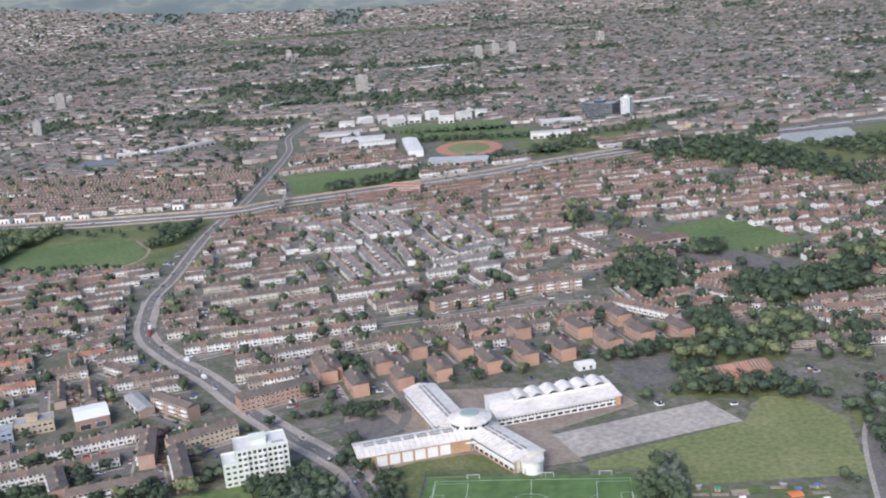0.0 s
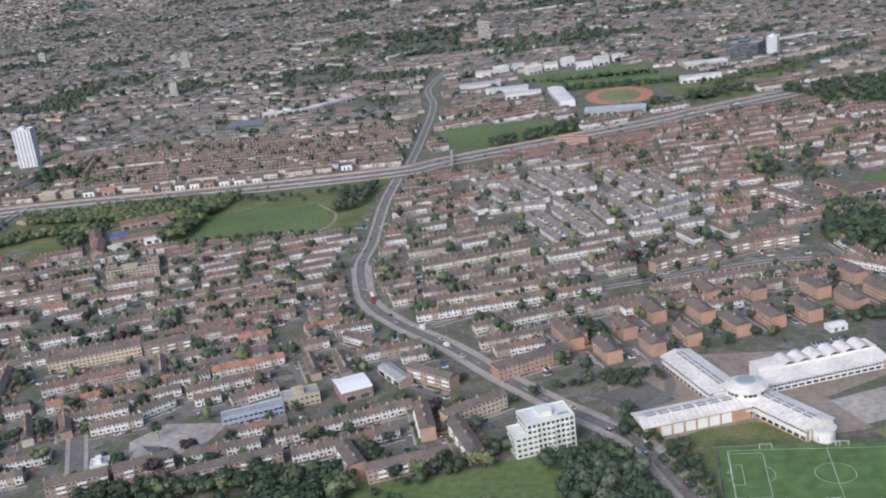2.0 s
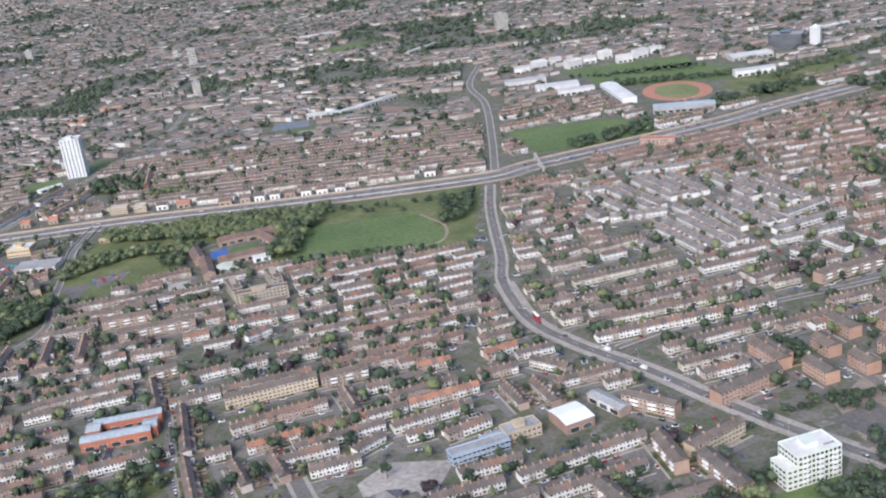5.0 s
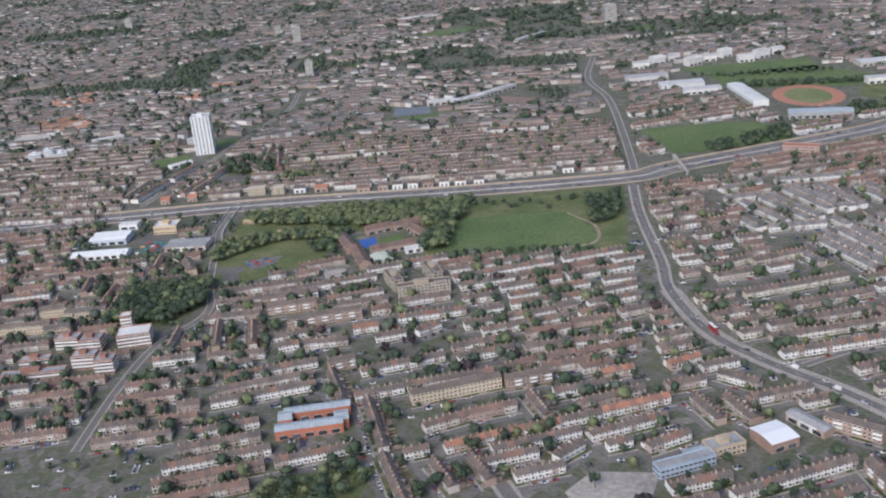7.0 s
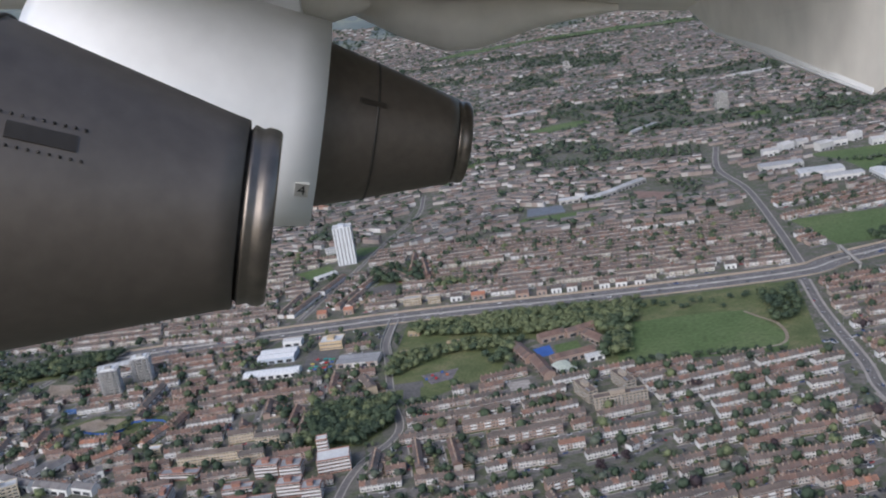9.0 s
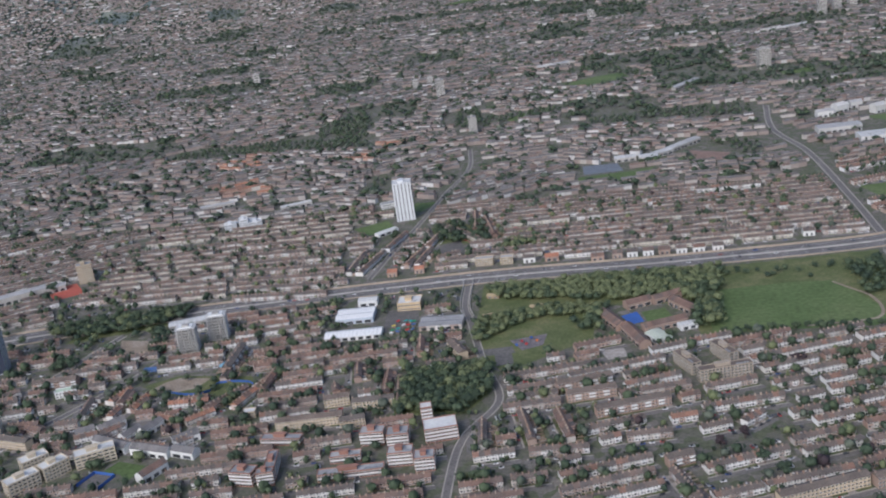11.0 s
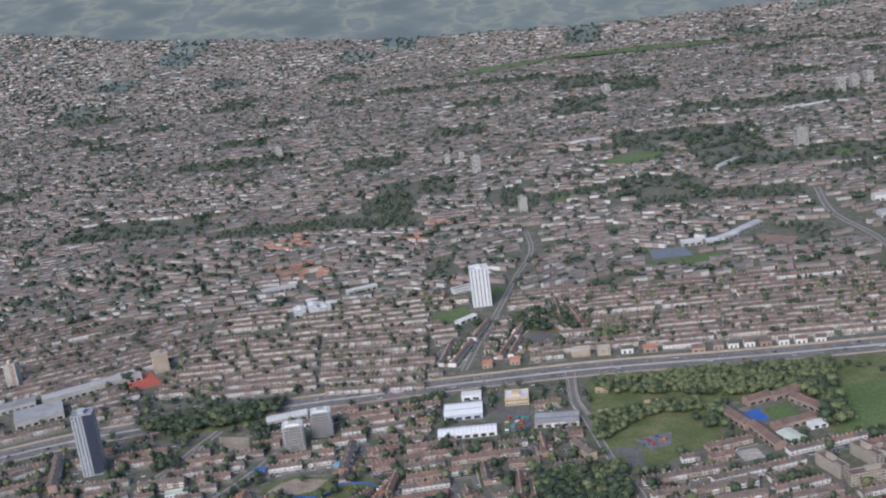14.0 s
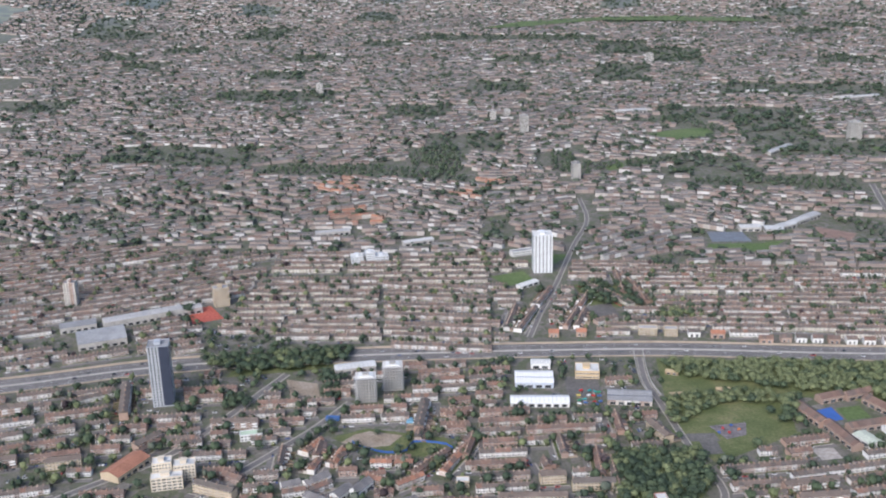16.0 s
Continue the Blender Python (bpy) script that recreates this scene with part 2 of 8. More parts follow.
M_GREYROOF = surface("grey_roof_felt", [(0.33, 0.33, 0.33), (0.27, 0.27, 0.275), (0.40, 0.39, 0.38)], grain=0.8, patch=0.08, amount=0.25, chance="object")
M_BLUEROOF = surface("blue_grey_roof", [(0.36, 0.41, 0.44)], grain=0.6, amount=0.2)
M_BLUE = surface("blue_cladding", [(0.06, 0.14, 0.34)], rough=0.5, amount=0.15)
M_NAVY = surface("dark_blue_cladding", [(0.045, 0.055, 0.085)], rough=0.4, amount=0.15)
M_BLUETRIM = surface("bright_blue_paint", [(0.05, 0.13, 0.40)], rough=0.6, amount=0.15)
M_CONCRETE = surface("concrete", [(0.42, 0.40, 0.37)], grain=0.8, patch=0.1, amount=0.22)
M_STEEL = surface("galvanised_steel", [(0.45, 0.46, 0.47)], rough=0.45, metal=0.6, amount=0.1)
M_RED = surface("red_paint", [(0.50, 0.03, 0.03)], rough=0.35, amount=0.1, bump=0)
M_ORANGE = surface("orange_paint", [(0.65, 0.20, 0.06)], rough=0.45, amount=0.15, bump=0)
M_GREENBOX = surface("green_paint", [(0.03, 0.25, 0.12)], rough=0.45, amount=0.15, bump=0)
M_HUTWOOD = surface("weathered_boards", [(0.26, 0.20, 0.15), (0.34, 0.29, 0.24), (0.20, 0.16, 0.13)], amount=0.25, chance="object")
M_TEAL = surface("teal_paint", [(0.03, 0.30, 0.28)], rough=0.5, amount=0.12)
# white walls set to pale grey, with the dulling by haze in the colour
M_HOSPITAL = surface("hospital_render", [(0.58, 0.575, 0.56), (0.52, 0.51, 0.49), (0.62, 0.61, 0.59)], amount=0.14, chance="object")
M_FARSHEET = surface("weathered_roof_sheet", [(0.50, 0.49, 0.475), (0.42, 0.41, 0.40), (0.56, 0.55, 0.53)], rough=0.6, grain=0.5, patch=0.06, amount=0.18, bump=0.05, chance="object")
M_TYRE = surface("tyre_rubber", [(0.02, 0.02, 0.02)], rough=0.8, amount=0.1, bump=0)
M_CARPAINT = surface("car_paint", [(0.75, 0.75, 0.74), (0.05, 0.05, 0.06), (0.30, 0.31, 0.33), (0.72, 0.72, 0.72), (0.40, 0.04, 0.04), (0.05, 0.09, 0.25), (0.48, 0.49, 0.50), (0.09, 0.09, 0.10)], rough=0.3, amount=0.03, bump=0, chance="both")
M_BARK = surface("bark", [(0.11, 0.085, 0.065)], grain=6, amount=0.3)
LEAVES = {
    "dark": surface("leaves_dark", [(0.056, 0.081, 0.053), (0.050, 0.073, 0.049), (0.063, 0.089, 0.058), (0.047, 0.069, 0.047)], rough=0.7, grain=1.2, patch=0.3, amount=0.28, bump=0, chance="both"),
    "green": surface("leaves_green", [(0.077, 0.105, 0.061), (0.069, 0.096, 0.057), (0.086, 0.115, 0.067), (0.064, 0.089, 0.054)], rough=0.7, grain=1.2, patch=0.3, amount=0.28, bump=0, chance="both"),
    "light": surface("leaves_light", [(0.158, 0.184, 0.094), (0.146, 0.172, 0.088), (0.171, 0.196, 0.101), (0.138, 0.164, 0.084)], rough=0.7, grain=1.2, patch=0.3, amount=0.26, bump=0, chance="both"),
    "grey": surface("leaves_grey", [(0.110, 0.130, 0.100), (0.099, 0.119, 0.091), (0.122, 0.142, 0.108)], rough=0.7, grain=1.2, patch=0.3, amount=0.26, bump=0, chance="both"),
    "purple": surface("leaves_purple", [(0.060, 0.045, 0.049), (0.054, 0.042, 0.046), (0.068, 0.050, 0.053)], rough=0.7, grain=1.2, patch=0.3, amount=0.28, bump=0, chance="both"),
}
for leaf in LEAVES.values():
    leaf.node_tree.nodes["Principled BSDF"].inputs["Specular IOR Level"].default_value = 0.15


# ---- mesh tools ----
class Soup:
    """Gathers loose pieces of geometry into one mesh with several materials."""

    def __init__(self):
        self.v, self.f, self.m, self.n = [], [], [], 0

    def add(self, verts, faces, mat=0):
        k = self.n
        self.v.extend(verts)
        self.f.extend([[i + k for i in f] for f in faces])
        self.m.extend([mat] * len(faces) if isinstance(mat, int) else mat)
        self.n += len(verts)

    def quad(self, a, b, c, d, mat=0):
        self.add([a, b, c, d], [(0, 1, 2, 3)], mat)

    def box(self, x0, x1, y0, y1, z0, z1, mat=0, bottom=False, taper=0.0):
        t = taper
        vs = [(x0, y0, z0), (x1, y0, z0), (x1, y1, z0), (x0, y1, z0), (x0 + t, y0 + t, z1), (x1 - t, y0 + t, z1), (x1 - t, y1 - t, z1), (x0 + t, y1 - t, z1)]
        fs = [(0, 1, 5, 4), (1, 2, 6, 5), (2, 3, 7, 6), (3, 0, 4, 7), (4, 5, 6, 7)]
        self.add(vs, fs + ([(3, 2, 1, 0)] if bottom else []), mat)

    def prism(self, x, y, z0, z1, r, sides=8, mat=0, r2=None):
        r2 = r if r2 is None else r2
        ring = [(math.cos(2 * math.pi * i / sides), math.sin(2 * math.pi * i / sides)) for i in range(sides)]
        vs = [(x + r * c, y + r * s, z0) for c, s in ring] + [(x + r2 * c, y + r2 * s, z1) for c, s in ring]
        fs = [(i, (i + 1) % sides, (i + 1) % sides + sides, i + sides) for i in range(sides)] + [tuple(range(sides, 2 * sides))]
        self.add(vs, fs, mat)

    def turned(self, other, m, mat_shift=0):
        a = np.array(other.v) @ np.array(m.to_3x3()).T + np.array(m.translation)
        self.add([tuple(p) for p in a], other.f, [i + mat_shift for i in other.m])

    def mesh(self, name, mats, smooth=False, weld=False):
        if weld:  # pieces that touch become one skin
            spots, where, kept = {}, [], []
            for p in self.v:
                key = (round(p[0], 3), round(p[1], 3), round(p[2], 3))
                if key not in spots:
                    spots[key] = len(kept)
                    kept.append(p)
                where.append(spots[key])
            self.v, self.f = kept, [[where[i] for i in f] for f in self.f]
        me = bpy.data.meshes.new(name)
        me.from_pydata(self.v, [], self.f)
        for m in mats:
            me.materials.append(m)
        me.polygons.foreach_set("material_index", self.m)
        if smooth:
            me.polygons.foreach_set("use_smooth", [True] * len(self.f))
        me.update()
        return me


K = 0.695  # all places and sizes of the plan are given at 1 / K
SHRINK = Matrix.Scale(K, 4)


def part(name, soup, mats, parent=None, label="", kind="", smooth=False, weld=False):
    mats = mats if isinstance(mats, (list, tuple)) else [mats]
    ob = new(name, soup if isinstance(soup, bpy.types.Mesh) else soup.mesh(name, mats, smooth, weld))
    if parent:
        ob.parent = parent
    else:
        ob.matrix_basis = SHRINK
    return tagged(ob, label, kind=kind)


def thing(name, m, label, category, group="", kind=""):
    ob = new(name)
    ob.empty_display_size = 0.5
    ob.matrix_basis = SHRINK @ m
    return tagged(ob, label, category, group, kind)


def again(ob, m):
    """A copy of a thing at the pose m of the plan."""
    return copy_thing(ob, SHRINK @ m @ Matrix.Diagonal((*[1 / k for k in ob.scale], 1)))


# ---- plan: which ground is taken (4 m cells) ----
GX, GY, GC = -2300, 320, 4.0
taken = np.zeros((900, 600), dtype=bool)


def cells_of(x, y, hx, hy, angle):
    c, s = math.cos(angle), math.sin(angle)
    us, vs = np.arange(-hx, hx + 1.9, 2.0), np.arange(-hy, hy + 1.9, 2.0)
    u, v = np.meshgrid(us, vs)
    i = ((x + u * c - v * s - GX) / GC).astype(int).ravel()
    j = ((y + u * s + v * c - GY) / GC).astype(int).ravel()
    ok = (i >= 0) & (i < taken.shape[0]) & (j >= 0) & (j < taken.shape[1])
    return i[ok], j[ok]


def take(x, y, hx, hy, angle=0.0):
    i, j = cells_of(x, y, hx, hy, angle)
    taken[i, j] = True


def is_free(x, y, hx=0.5, hy=0.5, angle=0.0):
    i, j = cells_of(x, y, hx, hy, angle)
    return len(i) > 0 and not taken[i, j].any()


def take_poly(pts):
    """Take the ground inside a convex or gently bent outline."""
    p = np.array(pts, float)
    xs = np.arange(p[:, 0].min(), p[:, 0].max() + 4, 3.0)
    ys = np.arange(p[:, 1].min(), p[:, 1].max() + 4, 3.0)
    for x in xs:
        for y in ys:
            if within(x, y, pts):
                take(x, y, 1, 1)


def within(x, y, pts):
    odd = False
    for (xa, ya), (xb, yb) in zip(pts, pts[1:] + pts[:1]):
        if (ya > y) != (yb > y) and x < (xb - xa) * (y - ya) / (yb - ya) + xa:
            odd = not odd
    return odd


def smooth_line(pts, step=8.0):
    """A curve through pts (Catmull-Rom), at about even steps."""
    p = [Vector((*q, 0)).to_2d() for q in pts]
    p = [p[0] * 2 - p[1]] + p + [p[-1] * 2 - p[-2]]
    out = []
    for a, b, c, d in zip(p, p[1:], p[2:], p[3:]):
        n = max(2, int((c - b).length / step))
        for k in range(n):
            t = k / n
            out.append(0.5 * ((2 * b) + (c - a) * t + (2 * a - 5 * b + 4 * c - d) * t * t + (3 * b - a - 3 * c + d) * t ** 3))
    return out + [p[-2]]


def ribbon(s, line, w0, w1, z, mat=0, base=None):
    """A strip along line between the offsets w0 and w1 to its left; with base it has side walls down to base."""
    nrm = []
    for i in range(len(line)):
        d = (line[min(i + 1, len(line) - 1)] - line[max(i - 1, 0)]).normalized()
        nrm.append(Vector((-d.y, d.x)))
    vs, fs = [], []
    for q, n in zip(line, nrm):
        a, b = q + n * w0, q + n * w1
        vs += [(a.x, a.y, z), (b.x, b.y, z)]
        if base is not None:
            vs += [(a.x, a.y, base), (b.x, b.y, base)]
    k = 2 if base is None else 4
    for i in range(len(line) - 1):
        a, b = i * k, (i + 1) * k
        fs.append((a, b, b + 1, a + 1) if w1 > w0 else (a, a + 1, b + 1, b))
        if base is not None:
            fs += [(a + 2, b + 2, b, a), (a + 1, b + 1, b + 3, a + 3)]
    s.add(vs, fs, mat)


def sheet(name, pts, z, mat, label="", category="", kind="structure"):
    """A flat piece of ground with a wavy outline."""
    line = []
    for (xa, ya), (xb, yb) in zip(pts, pts[1:] + pts[:1]):
        n = max(1, int(math.hypot(xb - xa, yb - ya) / 10))
        line += [(xa + (xb - xa) * k / n, ya + (yb - ya) * k / n, z) for k in range(n)]
    s = Soup()
    s.add(line, [tuple(range(len(line)))])
    ob = part(name, s, mat)
    if ob.data.polygons[0].normal.z < 0:
        ob.data.flip_normals()
    take_poly(pts)
    return tagged(ob, label, category, kind=kind)


def height(x, y):
    """The ground: flat under the town, hills far off."""
    r = math.hypot(x + 400, y)
    t = min(1.0, max(0.0, (r - 3900) / 2600))
    return t * t * (3 - 2 * t) * (520 + 25 * math.sin(x * 0.002) + 14 * math.sin(x * 0.0057 + 1))


# ---- ground, roads and open spaces ----
g = Soup()
XS = [-9000, -6000] + list(range(-5600, 5000, 200)) + [6000, 9000]
YS = [-9000, -4000, -1500, 0, 300] + list(range(600, 3000, 400)) + list(range(3000, 7000, 200)) + [9000]
for x in XS:
    for y in YS:
        g.v.append((x, y, height(x, y) if y > 0 else 0.0))
g.n = len(g.v)
for i in range(len(XS) - 1):
    for j in range(len(YS) - 1):
        a = i * len(YS) + j
        g.f.append((a, a + len(YS), a + len(YS) + 1, a + 1))
        g.m.append(0)
tagged(part("ground", g, [M_GROUND], smooth=True), "town ground of yards, gardens and tarmac, hills with painted haze far off", "ground", kind="structure")

ROADS = []


def road(name, pts, width, z, pave=2.4, label="grey asphalt road with pale pavements", lines=False):
    line = smooth_line(pts)
    h = width / 2
    s = Soup()
    ribbon(s, line, -h, h, z)
    ob = tagged(part(name, s, M_ROAD if width > 6.5 else M_STREET), label, "road", kind="structure")
    for q in line:
        take(q.x, q.y, h + 2, h + 2)
    ROADS.append((line, h))
    if pave:
        p = Soup()
        for side in (1, -1):
            run = []
            for q, nxt in zip(line, line[1:] + line[-1:]):
                clear = all((q - o).length > oh + pave + h + 1 for other, oh in ROADS[:-1] for o in other)
                if clear:
                    run.append(q)
                if (not clear or nxt is q) and len(run) > 1:
                    ribbon(p, run, side * h, side * (h + pave), z + 0.12, base=0.0)
                    run = []
        if p.v:
            tagged(part("pavement", p, M_PAVING), "pale concrete pavement with kerbs along the road", "pavement", kind="structure")
    if lines:
        d = Soup()
        for k in range(0, len(line) - 1, 2):
            ribbon(d, [line[k], line[k].lerp(line[k + 1], 0.6)], -0.1, 0.1, z + 0.008)
        tagged(part("lane_marking", d, M_LINE), "white broken centre line", "road marking", kind="structure")
    return line


# the dual carriageway on its long bend
A13 = [(-2100, 640), (-1750, 760), (-1403, 899), (-1261, 961), (-1078, 1008), (-930, 1036), (-854, 1048), (-727, 1064), (-541, 1073), (-344, 1094), (-282, 1128), (-84, 1218), (9, 1275), (180, 1360), (500, 1480)]
a13 = smooth_line(A13)
s = Soup()
ribbon(s, a13, -17, 17, 0.10)
tagged(part("road", s, M_MOTORWAY), "wide dual carriageway of grey asphalt", "road", kind="structure")
ROADS.append((a13, 14))
for q in a13:
    take(q.x, q.y, 20, 20)
s = Soup()
for off in (-9.3, -5.6, 5.6, 9.3):
    for k in range(0, len(a13) - 1, 2):
        ribbon(s, [a13[k], a13[k].lerp(a13[k + 1], 0.5)], off - 0.1, off + 0.1, 0.108)
for off in (-13, 13, -2.2, 2.2):
    ribbon(s, a13, off - 0.1, off + 0.1, 0.108)
tagged(part("lane_marking", s, M_LINE), "white lane lines of the carriageway", "road marking", kind="structure")
s = Soup()
ribbon(s, a13, -0.9, 0.9, 0.9, base=0.1)
tagged(part("central_barrier", s, M_CONCRETE), "low concrete central barrier", "barrier", kind="structure")
s = Soup()
ribbon(s, a13[20:-30], 17.3, 18.3, 2.0, base=0.0)
ribbon(s, a13[20:-30], -18.0, -17.4, 1.1, base=0.0)
tagged(part("roadside_wall", s, surface("sandy_wall", [(0.40, 0.33, 0.26)], amount=0.25)), "sandy noise wall along the carriageway", "wall", kind="structure")

lane = road("road", [(-72, 412), (-101, 484), (-122, 510), (-147, 535), (-182, 575), (-218, 621), (-262, 668), (-294, 716), (-316, 794), (-319, 853), (-332, 978), (-336, 1076)], 6.6, 0.06, lines=True, pave=2.4)
road("road", [(-332, 1112), (-340, 1262), (-356, 1461), (-385, 1600), (-378, 1760)], 6.5, 0.064, pave=1.5)
road("road", [(-560, 362), (-430, 369), (-358, 377), (-307, 385), (-228, 394.5), (-155, 404), (-72, 407), (-27, 403), (60, 402), (260, 420)], 9, 0.068, label="grey dock road beside the railway")
road("road", [(-712, 560), (-720, 648), (-719, 717), (-698, 778), (-719, 845), (-738, 915), (-747, 950), (-757, 985), (-762, 1040)], 5, 0.056, pave=1.2)
road("road", [(-880, 1080), (-872, 1160), (-861, 1242), (-845, 1400), (-830, 1520), (-845, 1640)], 4.6, 0.060, pave=1.2)
road("road", [(-1150, 640), (-1120, 730), (-1085, 800), (-1060, 850), (-1040, 905)], 6, 0.052, pave=1.5)
road("road", [(-1290, 640), (-1230, 720), (-1180, 780), (-1150, 860), (-1120, 960)], 6, 0.052, pave=1.5)
road("road", [(-118, 512), (-85, 545), (-95, 600), (-120, 650)], 6, 0.052, pave=0)
road("road", [(140, 420), (160, 520), (190, 560), (260, 580)], 8, 0.052)
road("road", [(-441, 545), (-405, 470), (-395, 440)], 8, 0.052)
road("road", [(-250, 650), (-180, 690), (-90, 720), (20, 745), (90, 700)], 4.4, 0.052, pave=1.2)
road("road", [(-318, 800), (-260, 790), (-160, 822)], 6, 0.050, pave=0)

s = Soup()
ribbon(s, smooth_line([(-72, 416), (-101, 484), (-122, 510), (-147, 535), (-182, 575), (-218, 621), (-262, 668), (-294, 716), (-316, 794)]), -8.2, 8.2, 0.044)
tagged(part("verge", s, mottled("sandy_paving", [(0.3, (0.26, 0.225, 0.19)), (0.5, (0.34, 0.30, 0.26)), (0.7, (0.43, 0.385, 0.335))], 0.06, second=0.7, bump=0.15)), "sandy worn verges and forecourts along the lane", "verge", kind="structure")
sheet("car_park", [(-838, 985), (-806, 988), (-798, 950), (-832, 938)], 0.034, M_DARKYARD, "dark asphalt yard behind the retail units", "car park")
sheet("car_park", [(-813, 1150), (-782, 1153), (-793, 1193), (-814, 1182)], 0.036, M_DARKYARD, "dark asphalt car park behind the terraces", "car park")
sheet("ball_court", [(-724, 878), (-698, 882), (-694, 868), (-720, 864)], 0.046, M_DARKYARD, "dark ball court in the park", "playground")

# outlines of woods and tree belts
WOODS = [
    [(-790, 834), (-748, 840), (-714, 842), (-706, 796), (-722, 757), (-784, 757)],
    [(40, 800), (90, 832), (95, 770), (60, 735)],
    [(120, 760), (230, 800), (225, 740), (130, 715)],
    [(60, 570), (80, 600), (140, 580), (135, 560)],
    [(150, 545), (185, 570), (190, 470), (160, 470)],
    [(-590, 462), (-512, 492), (-506, 540), (-562, 530)],
    [(-1180, 960), (-1060, 1000), (-1060, 985), (-1180, 945)],
    [(91, 1348), (213, 1371), (293, 1270), (323, 1133), (308, 1081), (239, 1169), (130, 1263)],
    [(-72, 1340), (59, 1388), (70, 1347), (-70, 1301)],
    [(66, 627), (103, 668), (140, 676), (138, 621), (98, 612)],
    [(-840, 1250), (-769, 1258), (-756, 1180), (-816, 1180)],
]
for outline in WOODS:
    sheet("wood_floor", outline, 0.026, M_ROUGH, "rough shaded grass under trees", "grass")
sheet("park_grass", [(-560, 369), (-430, 376), (-358, 384), (-307, 392), (-228, 402), (-155, 412), (-92, 418), (-112, 475), (-138, 488), (-187, 468), (-287, 452), (-380, 438), (-560, 425)], 0.03, M_GRASS, "mown park grass between trees", "grass")
sheet("recreation_ground", [(-526, 985), (-440, 996), (-399, 994), (-370, 925), (-372, 900), (-383, 886), (-519, 888)], 0.045, M_GRASS, "mown green recreation ground with worn edges", "grass")
s = Soup()
ribbon(s, smooth_line([(-402, 992), (-390, 974), (-376, 954), (-371, 927), (-375, 907), (-390, 899), (-440, 893)]), -1.6, 1.6, 0.052)
tagged(part("footpath", s, M_EARTH), "worn sandy footpath round the recreation ground", "path", kind="structure")
sheet("park_grass", [(-745, 1040), (-500, 1050), (-345, 1070), (-345, 890), (-530, 885), (-540, 960), (-625, 965), (-625, 890), (-700, 828), (-735, 880)], 0.028, M_ROUGH, "rough park grass among tree belts", "grass")
sheet("school_field", [(43, 466), (147, 474), (146, 496), (150, 535), (132, 568), (112, 566), (98, 536), (14, 494), (14, 484), (40, 484)], 0.036, M_FIELD, "mown school field with yellowing patches", "grass")
sheet("playground", [(-3, 526), (82, 563), (97, 536), (10, 499)], 0.034, M_YARD, "worn grey asphalt school playground", "playground")
sheet("playground", [(33, 623), (69, 634), (78, 605), (47, 580)], 0.034, M_DARKYARD, "dark asphalt hard court", "playground")
sheet("car_park", [(-125, 545), (-98, 560), (-82, 535), (-108, 518)], 0.030, M_DARKYARD, "dark asphalt car park beside the school", "car park")
sheet("school_grounds", [(-112, 500), (-60, 478), (12, 495), (-4, 530), (45, 562), (30, 590), (-95, 592), (-120, 560)], 0.018, surface("brown_paving", [(0.27, 0.22, 0.18)], grain=0.5, patch=0.08, amount=0.3), "brown paved school grounds", "paving")
sheet("rough_bank", [(-66, 420), (-60, 426.5), (41, 425), (41, 423), (145, 424), (145, 412), (41, 409), (-18, 409.5), (-48, 412)], 0.032, M_ROUGH, "rough grass bank below the pitch", "grass")
sheet("lawn", [(-92, 488), (-70, 425), (-67, 424), (-67, 482), (12, 483), (-10, 487), (-24, 500), (-45, 506), (-70, 500)], 0.024, M_ROUGH, "rough school lawn", "grass")
sheet("playground", [(150, 834), (188, 832), (192, 803), (143, 793)], 0.034, M_DARKYARD, "dark hard court beside the field", "playground")
sheet("yard", [(-1117, 947), (-1083, 942), (-1069, 902), (-1100, 906)], 0.032, M_EARTH, "sandy bare yard among trees", "yard")
sheet("sports_field", [(100, 942), (164, 975), (215, 873), (149, 852), (118, 880)], 0.030, M_GRASS, "bright mown sports field", "grass")
sheet("playground", [(108, 846), (150, 862), (175, 830), (125, 815)], 0.038, M_DARKYARD, "dark hard court by the field", "playground")
sheet("running_field", [(-323, 1290), (-205, 1300), (-150, 1270), (-150, 1210), (-241, 1180), (-285, 1172)], 0.030, M_GRASS, "green field beside the road", "grass")
sheet("sports_field", [(-213, 1565), (-60, 1590), (30, 1480), (-40, 1450), (-190, 1480)], 0.030, M_GRASS, "green playing field behind the stadium", "grass")
sheet("yard", [(-392, 511), (-377, 532), (-338, 530), (-346, 496), (-384, 492)], 0.030, M_YARD, "pale bare yard beside the school", "yard")
sheet("building_site", [(-1041, 833), (-1013, 855), (-937, 846), (-918, 814), (-983, 806)], 0.030, M_ROUGH, "fenced scrubby building plot", "plot")
sheet("red_court", [(-1296, 1115), (-1268, 1135), (-1238, 1098), (-1268, 1078)], 0.040, M_REDCOURT, "bright red sports court", "court")
sheet("bare_ground", [(-1030, 826), (-1021, 842), (-1009, 850), (-977, 846), (-985, 826), (-1008, 818)], 0.036, M_EARTH, "brown bare soil inside the fenced plot", "ground")
sheet("ball_court", [(-1018, 662), (-1012, 681), (-992, 676), (-997, 657)], 0.040, M_DARKYARD, "dark ball court behind the flats", "court")
sheet("lawn", [(-1007, 683), (-1000, 699), (-973, 691), (-978, 668), (-990, 679)], 0.028, M_GRASS, "green lawn beside the flats", "grass")
sheet("lawn", [(-945, 1268), (-905, 1293), (-888, 1262), (-917, 1237)], 0.030, M_GRASS, "green lawn at the foot of the white tower", "grass")
